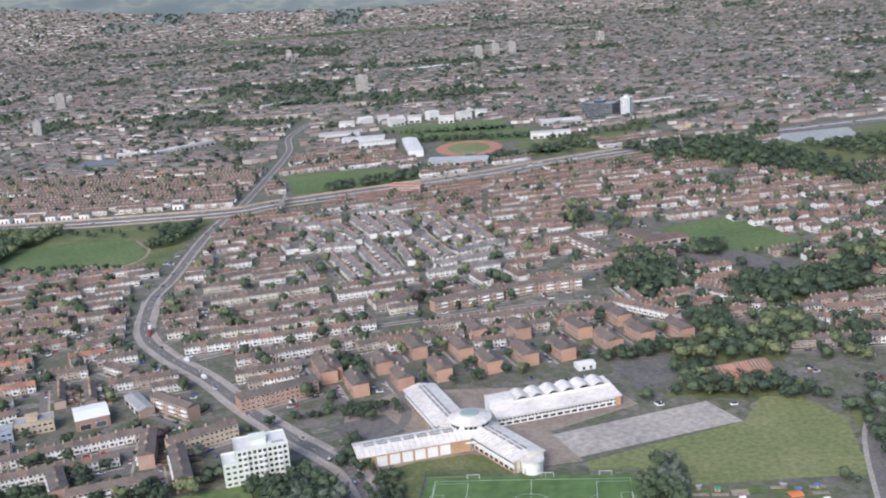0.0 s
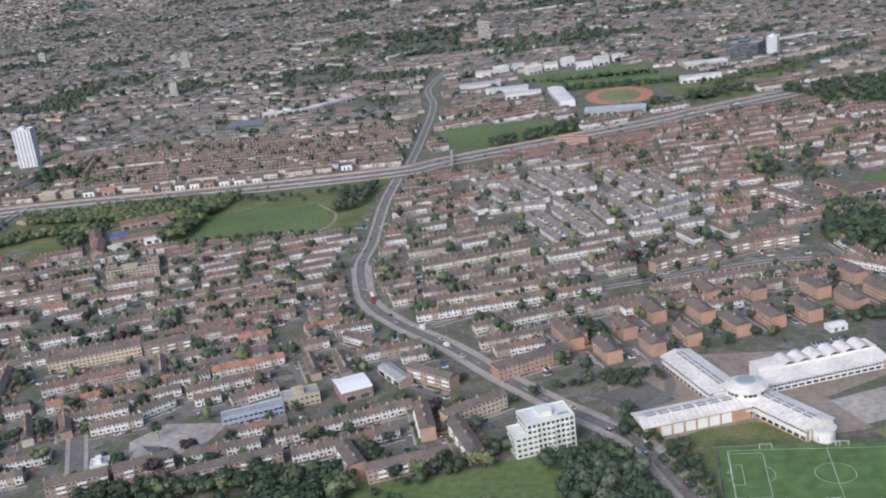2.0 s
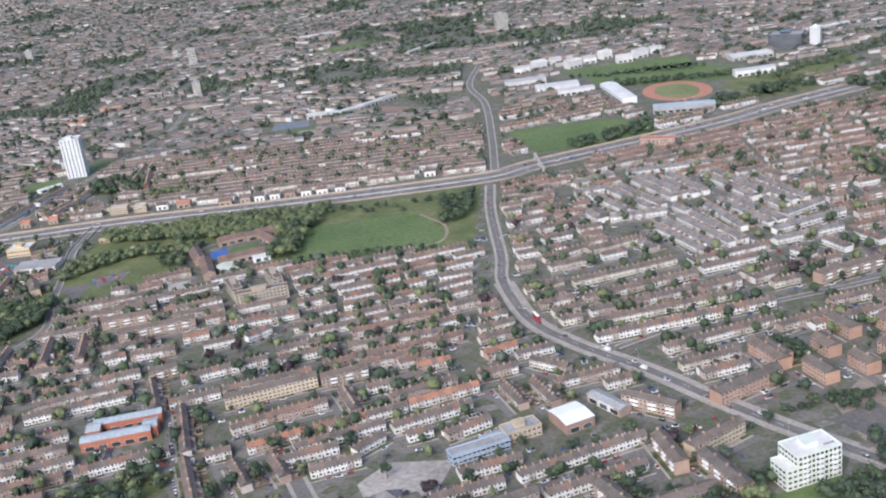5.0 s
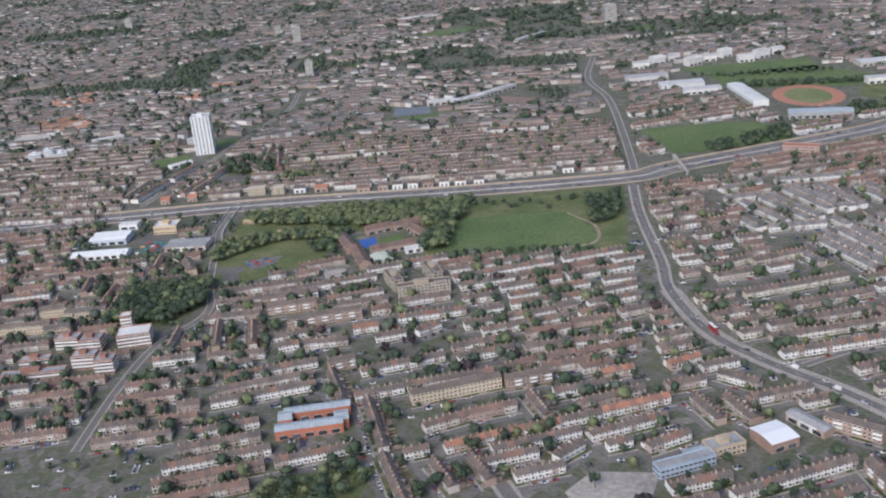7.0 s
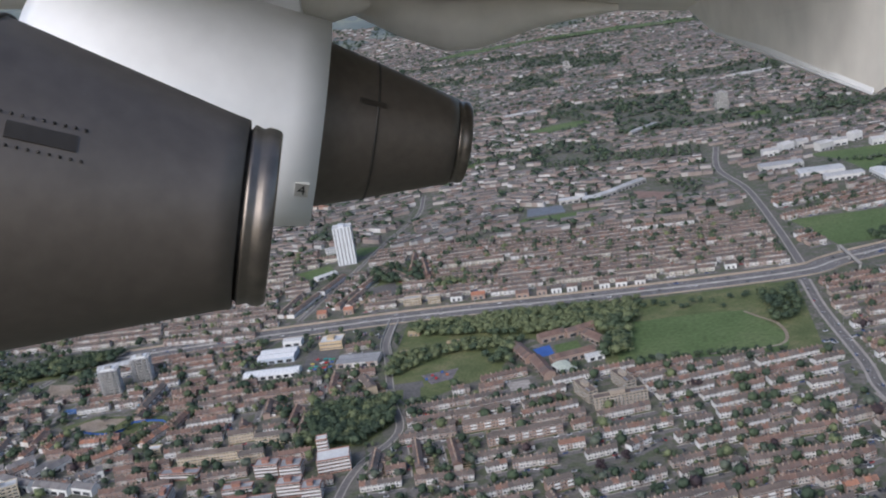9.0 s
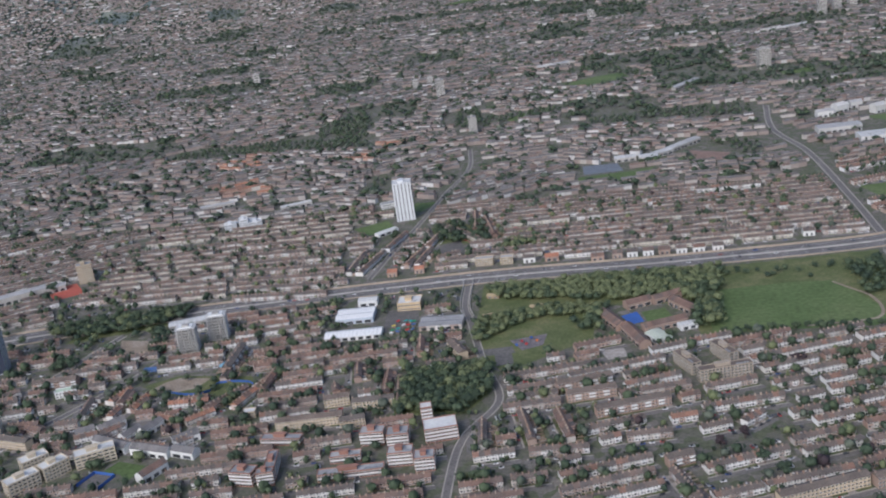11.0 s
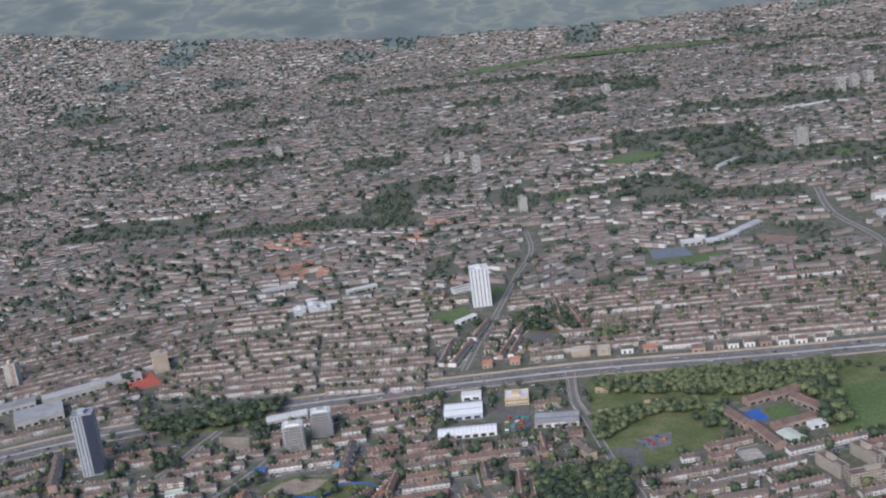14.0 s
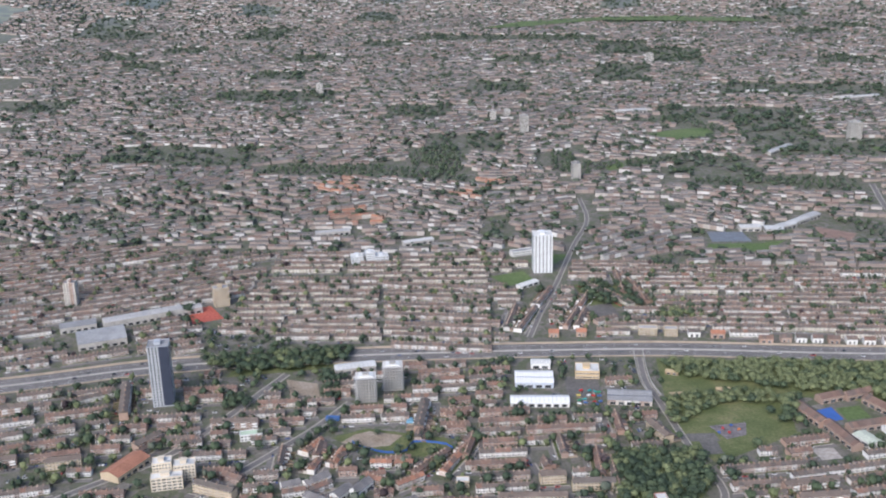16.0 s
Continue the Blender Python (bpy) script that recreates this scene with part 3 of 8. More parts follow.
sheet("park_grass", [(-45, 1398), (-21, 1450), (38, 1465), (147, 1535), (156, 1482), (57, 1400), (4, 1335)], 0.026, M_ROUGH, "rough green strip beside the carriageway", "grass")
sheet("construction_site", [(-420, 368), (-300, 372), (-110, 372), (-96, 400), (-250, 394), (-420, 380)], 0.024, M_EARTH, "bare earth works site beside the railway", "building site")
sheet("forecourt", [(-96, 384), (-60, 384), (-20, 384), (120, 386), (120, 396), (-30, 396), (-70, 402), (-96, 402)], 0.020, M_PAVING, "pale paved station forecourt", "paving")
sheet("pond", [(283, 1380), (389, 1409), (384, 1345), (309, 1310)], 0.040, M_WATER, "pale grey pond", "water")
sheet("park_grass", [(240, 1300), (480, 1440), (640, 1340), (560, 1180), (330, 1180)], 0.022, M_ROUGH, "parkland round the pond", "grass")
sheet("hard_court", [(-713, 868), (-698, 872), (-693, 846), (-708, 842)], 0.034, M_DARKYARD, "dark fenced ball court", "court")
sheet("play_area", [(-702, 895), (-668, 906), (-670, 882), (-688, 872)], 0.036, surface("play_surface", [(0.17, 0.15, 0.155)], grain=0.4, patch=0.3, amount=0.5), "dark safety surface of a children's play area", "playground")


# ---- houses ----
STYLE = {  # storeys, unit width, depth, roof rise, wall, roof
    "w": (2, 4.5, 6.7, 2.1, "w", "w"), "c": (2, 4.5, 6.7, 2.1, "c", "b"), "b": (2, 4.5, 6.7, 2.1, "b", "b"), "s": (2, 4.5, 6.7, 2.1, "w", "s"),
    "r": (2, 4.5, 6.8, 2.2, "r", "r"), "p": (2, 4.5, 6.8, 2.2, "w", "r"), "o": (2, 4.5, 6.7, 2.1, "o", "o"), "f": (3, 5.6, 8.6, 1.9, "f", "f"), "t": (3, 6.0, 10.0, 2.4, "t", "f"), "y": (3, 5.6, 8.8, 2.1, "y", "f"),
}
LABELS = {
    "w": "terrace of rendered white houses with brown tiled roofs", "c": "terrace of cream houses with grey-brown tiled roofs",
    "b": "terrace of brown stock brick houses with dark tiled roofs", "s": "terrace of pale houses with grey slate roofs",
    "p": "pair of white rendered houses with red-brown tiled roofs",
    "r": "terrace of red brick houses with red-brown tiled roofs", "o": "terrace of houses with bright orange tiled roofs",
    "f": "three-storey brick flats with white windows, low brown roof", "t": "three-storey orange brick flats with brown hipped roof", "y": "three-storey yellow brick flats with brown tiled roof",
}
made_terraces, stack_mesh = {}, []


def terrace_soups(style, n, pots=True):
    storeys, unit, depth, rise, wall, roof = STYLE[style]
    flats = storeys > 2
    tall = 2.7 if flats else 2.5
    eave, L = storeys * tall + 0.1, n * unit
    rnd = random.Random(sum(map(ord, style)) * 100 + n)
    w, r, c, win, ext, extroof = Soup(), Soup(), Soup(), Soup(), Soup(), Soup()
    hy = depth / 2
    for i in range(n):
        x0, x1 = (i - n // 2) * unit, (i + 1 - n // 2) * unit
        dz = 0
        w.quad((x0, -hy, 0), (x1, -hy, 0), (x1, -hy, eave), (x0, -hy, eave))
        w.quad((x1, hy, 0), (x0, hy, 0), (x0, hy, eave), (x1, hy, eave))
        for end, x, flip in ((i == 0, x0, 1), (i == n - 1, x1, 0)):
            if end:
                vs = [(x, -hy, 0), (x, hy, 0), (x, hy, eave), (x, 0, eave + rise), (x, -hy, eave)]
                w.add(vs, [tuple(range(5)) if not flip else (4, 3, 2, 1, 0)])
        over, ridge = 0.35, eave + rise + dz + 0.16
        low = eave + dz + 0.16 - 0.35 * rise / hy
        a0, a1 = x0 - (0.25 if i == 0 else 0), x1 + (0.25 if i == n - 1 else 0)
        vs = [(a0, -hy - over, low), (a1, -hy - over, low), (a1, 0, ridge), (a0, 0, ridge), (a0, hy + over, low), (a1, hy + over, low),
              (a0, -hy - over, low - 0.16), (a1, -hy - over, low - 0.16), (a0, hy + over, low - 0.16), (a1, hy + over, low - 0.16)]
        fs = [(0, 1, 2, 3), (3, 2, 5, 4), (6, 7, 1, 0), (4, 5, 9, 8)]
        if i == 0:
            fs.append((6, 0, 3, 4, 8))
        if i == n - 1:
            fs.append((9, 5, 2, 1, 7))
        r.add(vs, fs)
        if not flats or i % 2 == 0:
            cx = x0 + (0.0 if i else 0.45)
            c.box(cx - 0.45, cx + 0.45, -0.9, 0.5, ridge - 0.7, ridge + 1.1)
            for k in (-0.5, 0.1) if pots else ():
                c.prism(cx, k, ridge + 1.1, ridge + 1.5, 0.16, 5)
        for sgn in (-1, 1):
            yo, yi = sgn * (hy + 0.05), sgn * (hy + 0.09)
            spots = []
            for st in range(storeys):
                z = 0.95 + st * tall
                if flats:
                    spots += [(0.25, z, 1.9, 1.35), (0.75, z, 1.9, 1.35)]
                elif st == 0 and sgn < 0:
                    spots += [(0.36, z - 0.15, 2.1, 1.6), (0.82, 0.05, 1.0, 2.1)]
                elif st == 0:
                    spots += [(0.72, z, 1.5, 1.2)]
                else:
                    spots += [(0.3, z, 1.6, 1.3), (0.74, z, 1.1, 1.3)]
            for fx, z, ww, hh in spots:
                mx = x0 + fx * unit
                for y, g, m in ((yo, 0.0, 0), (yi, 0.13, 1)):
                    p = [(mx - ww / 2 + g, y, z + g), (mx + ww / 2 - g, y, z + g), (mx + ww / 2 - g, y, z + hh - g), (mx - ww / 2 + g, y, z + hh - g)]
                    win.add(p, [(0, 1, 2, 3) if sgn < 0 else (3, 2, 1, 0)], m)
        if not flats and rnd.random() < 0.8:
            e0, e1, d, h = x0 + 0.1, x0 + unit * rnd.choice((0.45, 0.5, 0.95)), rnd.uniform(2.4, 4.5), rnd.choice((2.7, 2.7, 4.6))
            ext.box(e0, e1, hy, hy + d, 0, h)
            extroof.add([(e0 - 0.1, hy + 0.02, h + 0.55), (e1 + 0.1, hy + 0.02, h + 0.55), (e1 + 0.1, hy + d + 0.2, h + 0.02), (e0 - 0.1, hy + d + 0.2, h + 0.02)], [(0, 1, 2, 3)])
        if flats and i % 2 == 1 and style == "f":
            for st in range(1, storeys):
                win.box(x0 + 0.4, x1 - 0.4, -hy - 1.1, -hy - 0.0, st * tall - 0.1, st * tall + 0.85, 0, True)
    return w, r, win, c, ext, extroof


def make_terrace(style, n, m):
    w, r, win, c, ext, extroof = terrace_soups(style, n)
    flats, wall, roof = STYLE[style][0] > 2, STYLE[style][4], STYLE[style][5]
    ob = thing("block_of_flats" if flats else "terraced_houses", m, LABELS[style], "flats" if flats else "terrace", "rows of houses")
    part("wall", w, WALLS[wall], ob, weld=True)
    part("roof", r, ROOFS[roof], ob, weld=True)
    part("glazing", win, [M_FRAME, M_PANE], ob, "white window frames with dark panes", "stuff")
    storeys, unit, depth, rise = STYLE[style][:4]
    ridge = storeys * (2.7 if flats else 2.5) + 0.26 + rise
    for i in range(0, n, 2 if flats else 1):
        if not stack_mesh:
            k = Soup()
            k.box(-0.45, 0.45, -0.9, 0.5, -0.7, 1.1)
            for y in (-0.5, 0.1):
                k.prism(0, y, 1.1, 1.5, 0.16, 5)
            stack_mesh.append(k.mesh("chimney", [M_STACK]))
        part("chimney", stack_mesh[0], None, ob).location = ((i - n // 2) * unit + (0.0 if i else 0.45), 0, ridge)
    if ext.v:
        part("rear_extension", ext, WALLS[wall], ob, kind="stuff")
        part("extension_roof", extroof, ROOFS["b"], ob, kind="stuff")
    return ob


plots, fences, parked, garden_spots, made_rows = Soup(), Soup(), [], [], []
town = random.Random(7)
mass, mass_soups, single_rows = {}, {}, 0


def terrace(style, x0, y0, x1, y1, gardens=True, joined=False):
    """A row of houses between two points: a thing of its own, or joined into the mass of its kind."""
    global single_rows
    L, ang = math.hypot(x1 - x0, y1 - y0), math.atan2(y1 - y0, x1 - x0)
    storeys, unit, depth, rise, wall, roof = STYLE[style]
    n = max(2, min(26, round(L / unit)))
    m = Matrix.LocRotScale(((x0 + x1) / 2, (y0 + y1) / 2, 0), Euler((0, 0, ang)), (L / n / unit, 1, 1)) @ Matrix.Translation((-unit / 2 if n % 2 else 0, 0, 0))
    if joined:
        if (style, n) not in mass_soups:
            mass_soups[style, n] = terrace_soups(style, n, False)
        pile = mass.setdefault(style, Soup())
        for s, shift in zip(mass_soups[style, n], (0, 1, 2, 4, 0, 5)):
            if s.v:
                pile.turned(s, m, shift)
    else:
        single_rows += 1
        if (style, n) in made_terraces:
            again(made_terraces[style, n], m)
        else:
            made_terraces[style, n] = make_terrace(style, n, m)
    cx, cy = (x0 + x1) / 2, (y0 + y1) / 2
    take(cx, cy, L / 2 + 1, depth / 2 + 1.0, ang)
    c, s = math.cos(ang), math.sin(ang)

    def at(u, v):
        return cx + u * c - v * s, cy + u * s + v * c

    made_rows.append((cx, cy, ang, L, depth))
    u0 = -L / 2
    if gardens:
        for i in range(n):
            a, b = u0 + i * L / n, u0 + (i + 1) * L / n
            for v0, v1 in ((depth / 2 + 0.1, depth / 2 + town.uniform(6.5, 9)), (-depth / 2 - 0.1, -depth / 2 - 2.6)):
                q = [at(a + 0.06, v0), at(b - 0.06, v0), at(b - 0.06, v1), at(a + 0.06, v1)]
                if v1 < 0:
                    q.reverse()
                z = 0.012 + 0.004 * town.random()
                plots.add([(*p, z) for p in q], [(0, 1, 2, 3)])
            p, q = at(b, depth / 2 + 0.2), at(b, depth / 2 + 8)
            fences.add([(*p, 0), (*q, 0), (*q, 1.6), (*p, 1.6)], [(0, 1, 2, 3)])
            if town.random() < (0.16 if style == "s" else 0.33):
                garden_spots.append(at((a + b) / 2, depth / 2 + town.uniform(6, 9)))
            if town.random() < 0.1:
                garden_spots.append(at((a + b) / 2, -depth / 2 - town.uniform(2, 4)))
    u = u0 + town.uniform(1, 5)
    while u < L / 2 - 2:
        if town.random() < 0.45:
            parked.append((*at(u, -depth / 2 - 5.2), ang))
        u += town.uniform(5, 8)


# rows of houses, district by district
terrace("w", -481, 780, -454, 787)
terrace("w", -441, 767, -383, 781)
terrace("w", -380, 764, -340, 778)
terrace("w", -374, 784, -342, 798)
terrace("w", -368, 809, -342, 815)
terrace("w", -536, 745, -476, 760)
terrace("w", -474, 731, -406, 754)
terrace("w", -540, 713, -518, 721)
terrace("w", -509, 721, -494, 735)
terrace("o", -561, 730, -542, 735)
terrace("r", -426, 713, -393, 722)
terrace("r", -392, 730, -360, 737)
terrace("b", -356, 745, -321, 758)
terrace("b", -425, 689, -396, 696)
terrace("b", -393, 696, -357, 701)
terrace("r", -437, 658, -411, 673)
terrace("r", -409, 672, -389, 679)
terrace("r", -387, 676, -367, 686)
terrace("r", -365, 683, -343, 694)
terrace("r", -384, 655, -363, 663)
terrace("o", -370, 647, -349, 654)
terrace("o", -325, 657, -304, 669)
terrace("w", -540, 658, -483, 681)
terrace("f", -566, 667, -548, 675)
terrace("w", -537, 622, -505, 634)
terrace("w", -503, 635, -445, 654)
terrace("y", -497, 617, -439, 640)
terrace("f", -435, 636, -405, 647)
terrace("r", -483, 580, -459, 593)
terrace("r", -459, 594, -426, 607)
terrace("o", -466, 555, -431, 571)
terrace("o", -428, 572, -397, 582)
terrace("w", -397, 584, -372, 593)
terrace("o", -371, 595, -328, 613)
terrace("w", -436, 551, -384, 573)
terrace("w", -378, 567, -331, 589)
terrace("w", -421, 523, -393, 534)
terrace("w", -344, 553, -319, 568)
terrace("b", -562, 657, -543, 614)
terrace("b", -527, 616, -504, 554)
terrace("b", -503, 546, -479, 490)
terrace("b", -471, 539, -455, 511)
terrace("b", -449, 545, -434, 518)
terrace("b", -418, 622, -404, 591)
terrace("f", -507, 465, -467, 480)
terrace("f", -413, 454, -383, 467)
terrace("f", -381, 468, -353, 483)
terrace("f", -338, 463, -291, 483)
terrace("f", -240, 460, -201, 476)
terrace("f", -258, 486, -245, 464)
terrace("f", -201, 509, -185, 473)
terrace("f", -223, 530, -214, 499)
terrace("w", -301, 503, -230, 537)
terrace("w", -286, 483, -232, 507)
terrace("y", -208, 515, -177, 538)
terrace("b", -296, 957, -261, 962)
terrace("r", -290, 981, -273, 990)
terrace("b", -286, 903, -250, 916)
terrace("w", -283, 875, -258, 883)
terrace("c", -283, 828, -246, 848)
terrace("c", -245, 838, -197, 858)
terrace("c", -278, 808, -245, 819)
terrace("c", -261, 772, -179, 801)
terrace("b", -253, 740, -167, 770)
terrace("b", -251, 714, -177, 738)
terrace("c", -252, 694, -147, 724)
terrace("w", -249, 670, -123, 706)
terrace("b", -206, 644, -127, 676)
terrace("b", -129, 663, -78, 685)
terrace("f", -237, 581, -208, 561)
terrace("t", -185, 572, -144, 598)
terrace("t", -150, 637, -137, 607)
terrace("b", -312, 613, -298, 582)
terrace("b", -292, 612, -278, 582)
terrace("b", -293, 644, -269, 627)
terrace("b", -384, 606, -343, 625)
terrace("b", -135, 758, -108, 774)
terrace("w", -443, 537, -409, 550)
terrace("w", -398, 542, -383, 558)
terrace("r", -411, 658, -369, 670)
terrace("b", -698, 812, -618, 834)
terrace("b", -692, 787, -648, 799)
terrace("b", -692, 757, -647, 767)
terrace("b", -677, 750, -664, 703)
terrace("r", -648, 748, -635, 705)
terrace("b", -706, 736, -701, 698)
terrace("r", -813, 854, -786, 858)
terrace("r", -803, 834, -797, 790)
terrace("b", -836, 853, -829, 822)
terrace("r", -847, 811, -842, 798)
terrace("y", -848, 780, -827, 785)
terrace("y", -821, 773, -786, 778)
terrace("y", -879, 743, -824, 752)
terrace("y", -824, 740, -804, 746)
terrace("b", -790, 818, -782, 770)
terrace("r", -787, 903, -781, 869)
terrace("y", -755, 886, -739, 858)
terrace("r", -857, 883, -831, 888)
terrace("r", -915, 810, -913, 849)
terrace("b", -963, 889, -961, 835)
terrace("r", -949, 888, -920, 896)
terrace("r", -945, 863, -919, 868)
terrace("r", -954, 776, -931, 817)
terrace("r", -1046, 817, -1044, 793)
terrace("r", -1028, 782, -1020, 800)
terrace("r", -990, 793, -961, 800)
terrace("r", -996, 765, -978, 773)
terrace("b", -1320, 882, -1280, 899)
terrace("b", -1274, 907, -1245, 847)
terrace("b", -1177, 819, -1164, 829)
terrace("b", -1158, 842, -1116, 850)
terrace("b", -1179, 800, -1153, 807)
terrace("f", -1209, 788, -1195, 811)
terrace("y", -1274, 751, -1246, 762)
terrace("r", -1133, 758, -1106, 762)
terrace("y", -1131, 735, -1094, 725)
terrace("w", -1056, 732, -1038, 740)
terrace("w", -1035, 738, -1020, 754)
terrace("w", -1030, 729, -994, 720)
terrace("w", -992, 719, -960, 713)
terrace("w", -957, 719, -945, 733)
terrace("w", -1077, 805, -1071, 772)
terrace("w", -1110, 816, -1087, 819)
terrace("b", -1073, 1220, -942, 1214)
terrace("b", -1159, 1094, -1059, 1127)
terrace("b", -1064, 1181, -936, 1184)
terrace("b", -1058, 1152, -932, 1156)
terrace("b", -1051, 1122, -928, 1124)
terrace("b", -1044, 1093, -924, 1094)
terrace("b", -1031, 1064, -921, 1066)
terrace("b", -1026, 1039, -917, 1038)
terrace("b", -1158, 1070, -1047, 1076)
terrace("b", -1158, 1046, -1100, 1053)
terrace("f", -642, 771, -603, 781)
terrace("f", -618, 744, -561, 762)
terrace("f", -651, 789, -607, 803)
terrace("b", -533, 778, -493, 791)
terrace("b", -600, 773, -544, 787)
terrace("b", -682, 775, -650, 781)
terrace("b", -665, 689, -621, 692)
terrace("b", -594, 706, -561, 711)
terrace("b", -130, 747, -88, 769)
terrace("f", -86, 737, -69, 748)
terrace("f", -67, 745, -37, 759)
terrace("f", -35, 763, -11, 774)
terrace("f", -10, 772, 22, 781)
terrace("b", -88, 696, -33, 712)
terrace("b", -32, 712, 40, 724)
terrace("w", -108, 661, -60, 677)
terrace("b", -56, 678, -3, 694)
terrace("w", 45, 732, 84, 697)
terrace("w", 107, 756, 143, 713)
terrace("w", 153, 693, 179, 679)
terrace("b", 145, 641, 203, 644)
# the slate-roofed streets: pairs of rows back to back, given by the line of their western fronts
for x0, y0, x1, y1 in ((-238, 987, -208, 929), (-220, 998, -186, 930), (-196, 1024, -164, 954), (-171, 1022, -144, 958), (-127, 1019, -95, 933), (-97, 993, -64, 913), (-191, 886, -157, 810), (-166, 899, -134, 823), (-141, 933, -118, 858), (-126, 935, -95, 861)):
    a = math.atan2(y1 - y0, x1 - x0)
    nx, ny = -math.sin(a), math.cos(a)
    terrace("s", x0 + 3.4 * nx, y0 + 3.4 * ny, x1 + 3.4 * nx, y1 + 3.4 * ny)
    if (x0, x1) not in ((-238, -208), (-141, -118)):
        terrace("s", x1 + 15.5 * nx, y1 + 15.5 * ny, x0 + 15.5 * nx, y0 + 15.5 * ny, gardens=False, joined=True)
for row in ((-196, 1050, -111, 1059), (-222, 916, -172, 921), (-250, 1029, -210, 1048), (-250, 999, -222, 1006), (-79, 881, -40, 908), (-94, 846, -30, 877), (-98, 822, -41, 841)):
    terrace("s", *row)
for row in ((-89, 799, -77, 782), (-61, 815, -49, 791), (-34, 824, -21, 800)):
    terrace("w", *row)
# rows beside the street below the white tower
for row in (("w", -893, 1092, -880, 1160), ("w", -878, 1168, -866, 1226), ("b", -903, 1160, -907, 1095), ("w", -842, 1106, -831, 1160), ("w", -829, 1166, -820, 1215), ("b", -822, 1160, -830, 1108), ("b", -808, 1124, -786, 1140), ("c", -828, 1250, -787, 1206), ("c", -785, 1202, -767, 1181), ("r", -788, 1290, -778, 1218), ("r", -772, 1262, -752, 1192)):
    terrace(*row, joined=True)
# short brick blocks of flats on lawns behind the school, gable ends to the south
for gx, gy, gl in ((-85, 643, 24), (-55, 638, 23), (-66, 604, 20), (-36, 614, 22), (-14, 624, 24), (9, 631, 23), (39, 643, 23), (21, 668, 22), (60, 655, 24), (85, 658, 22), (-19, 671, 20), (-114, 585, 23), (-88, 593, 18), (-104, 619, 18), (-135, 613, 20), (48, 690, 22), (-48, 672, 22)):
    terrace("t", gx - 0.4 * gl, gy + 0.92 * gl, gx, gy, gardens=False)
# houses with orange roofs and flats round the building plot
for row in (("o", -1055, 798, -1047, 823), ("o", -1025, 782, -1023, 811), ("o", -994, 789, -976, 791), ("o", -973, 791, -958, 793), ("o", -994, 767, -970, 757), ("o", -965, 755, -946, 774), ("o", -930, 780, -913, 837), ("o", -1042, 769, -1040, 787)):
    terrace(*row)
for row in (
            ("f", -1155, 839, -1113, 846), ("f", -963, 850, -966, 904), ("f", -1245, 844, -1270, 906), ("r", -997, 894, -982, 894), ("r", -938, 858, -917, 862), ("w", -1317, 862, -1277, 895), ("r", -1203, 782, -1194, 806), ("r", -1114, 756, -1095, 748),
            ("w", -1188, 808, -1157, 813), ("r", -944, 911, -925, 918), ("r", -943, 884, -924, 888), ("f", -33, 941, -10, 947), ("f", -3, 906, 19, 912), ("f", 21, 902, 51, 844), ("p", 64, 720, 92, 729), ("p", 107, 766, 132, 736), ("w", 159, 702, 178, 705), ("r", 180, 699, 217, 700), ("p", 50, 775, 64, 726)):
    terrace(*row)
for hx, hy in ((134, 1092), (150, 1049), (175, 1068), (188, 992), (201, 978), (232, 1029), (250, 1037), (249, 990), (263, 986), (255, 904), (259, 885), (299, 990), (148, 1001), (168, 963), (183, 939), (202, 915), (224, 910), (245, 936), (127, 994)):
    terrace("p", hx - 5, hy - 1.5, hx + 5, hy + 1.5)


# ---- landmark buildings ----
def turn(x, y, deg=0.0, z=0.0):
    return pose(x, y, z, 0, 0, deg)


def strip_windows(s, x0, x1, y, z, h, n, gap, face=-1, frame=0, pane=1):
    """n windows side by side on a wall at y, facing along face * y."""
    w = (x1 - x0) / n
    for i in range(n):
        a, b = x0 + i * w + gap / 2, x0 + (i + 1) * w - gap / 2
        for d, g, m in ((0.05, 0.0, frame), (0.09, 0.12, pane)):
            p = [(a + g, y + face * d, z + g), (b - g, y + face * d, z + g), (b - g, y + face * d, z + h - g), (a + g, y + face * d, z + h - g)]
            s.add(p, [(0, 1, 2, 3) if face < 0 else (3, 2, 1, 0)], m)


def side_windows(s, x, y0, y1, z, h, n, gap, face=1, frame=0, pane=1):
    w = (y1 - y0) / n
    for i in range(n):
        a, b = y0 + i * w + gap / 2, y0 + (i + 1) * w - gap / 2
        for d, g, m in ((0.05, 0.0, frame), (0.09, 0.12, pane)):
            p = [(x + face * d, a + g, z + g), (x + face * d, b - g, z + g), (x + face * d, b - g, z + h - g), (x + face * d, a + g, z + h - g)]
            s.add(p, [(0, 1, 2, 3) if face > 0 else (3, 2, 1, 0)], m)


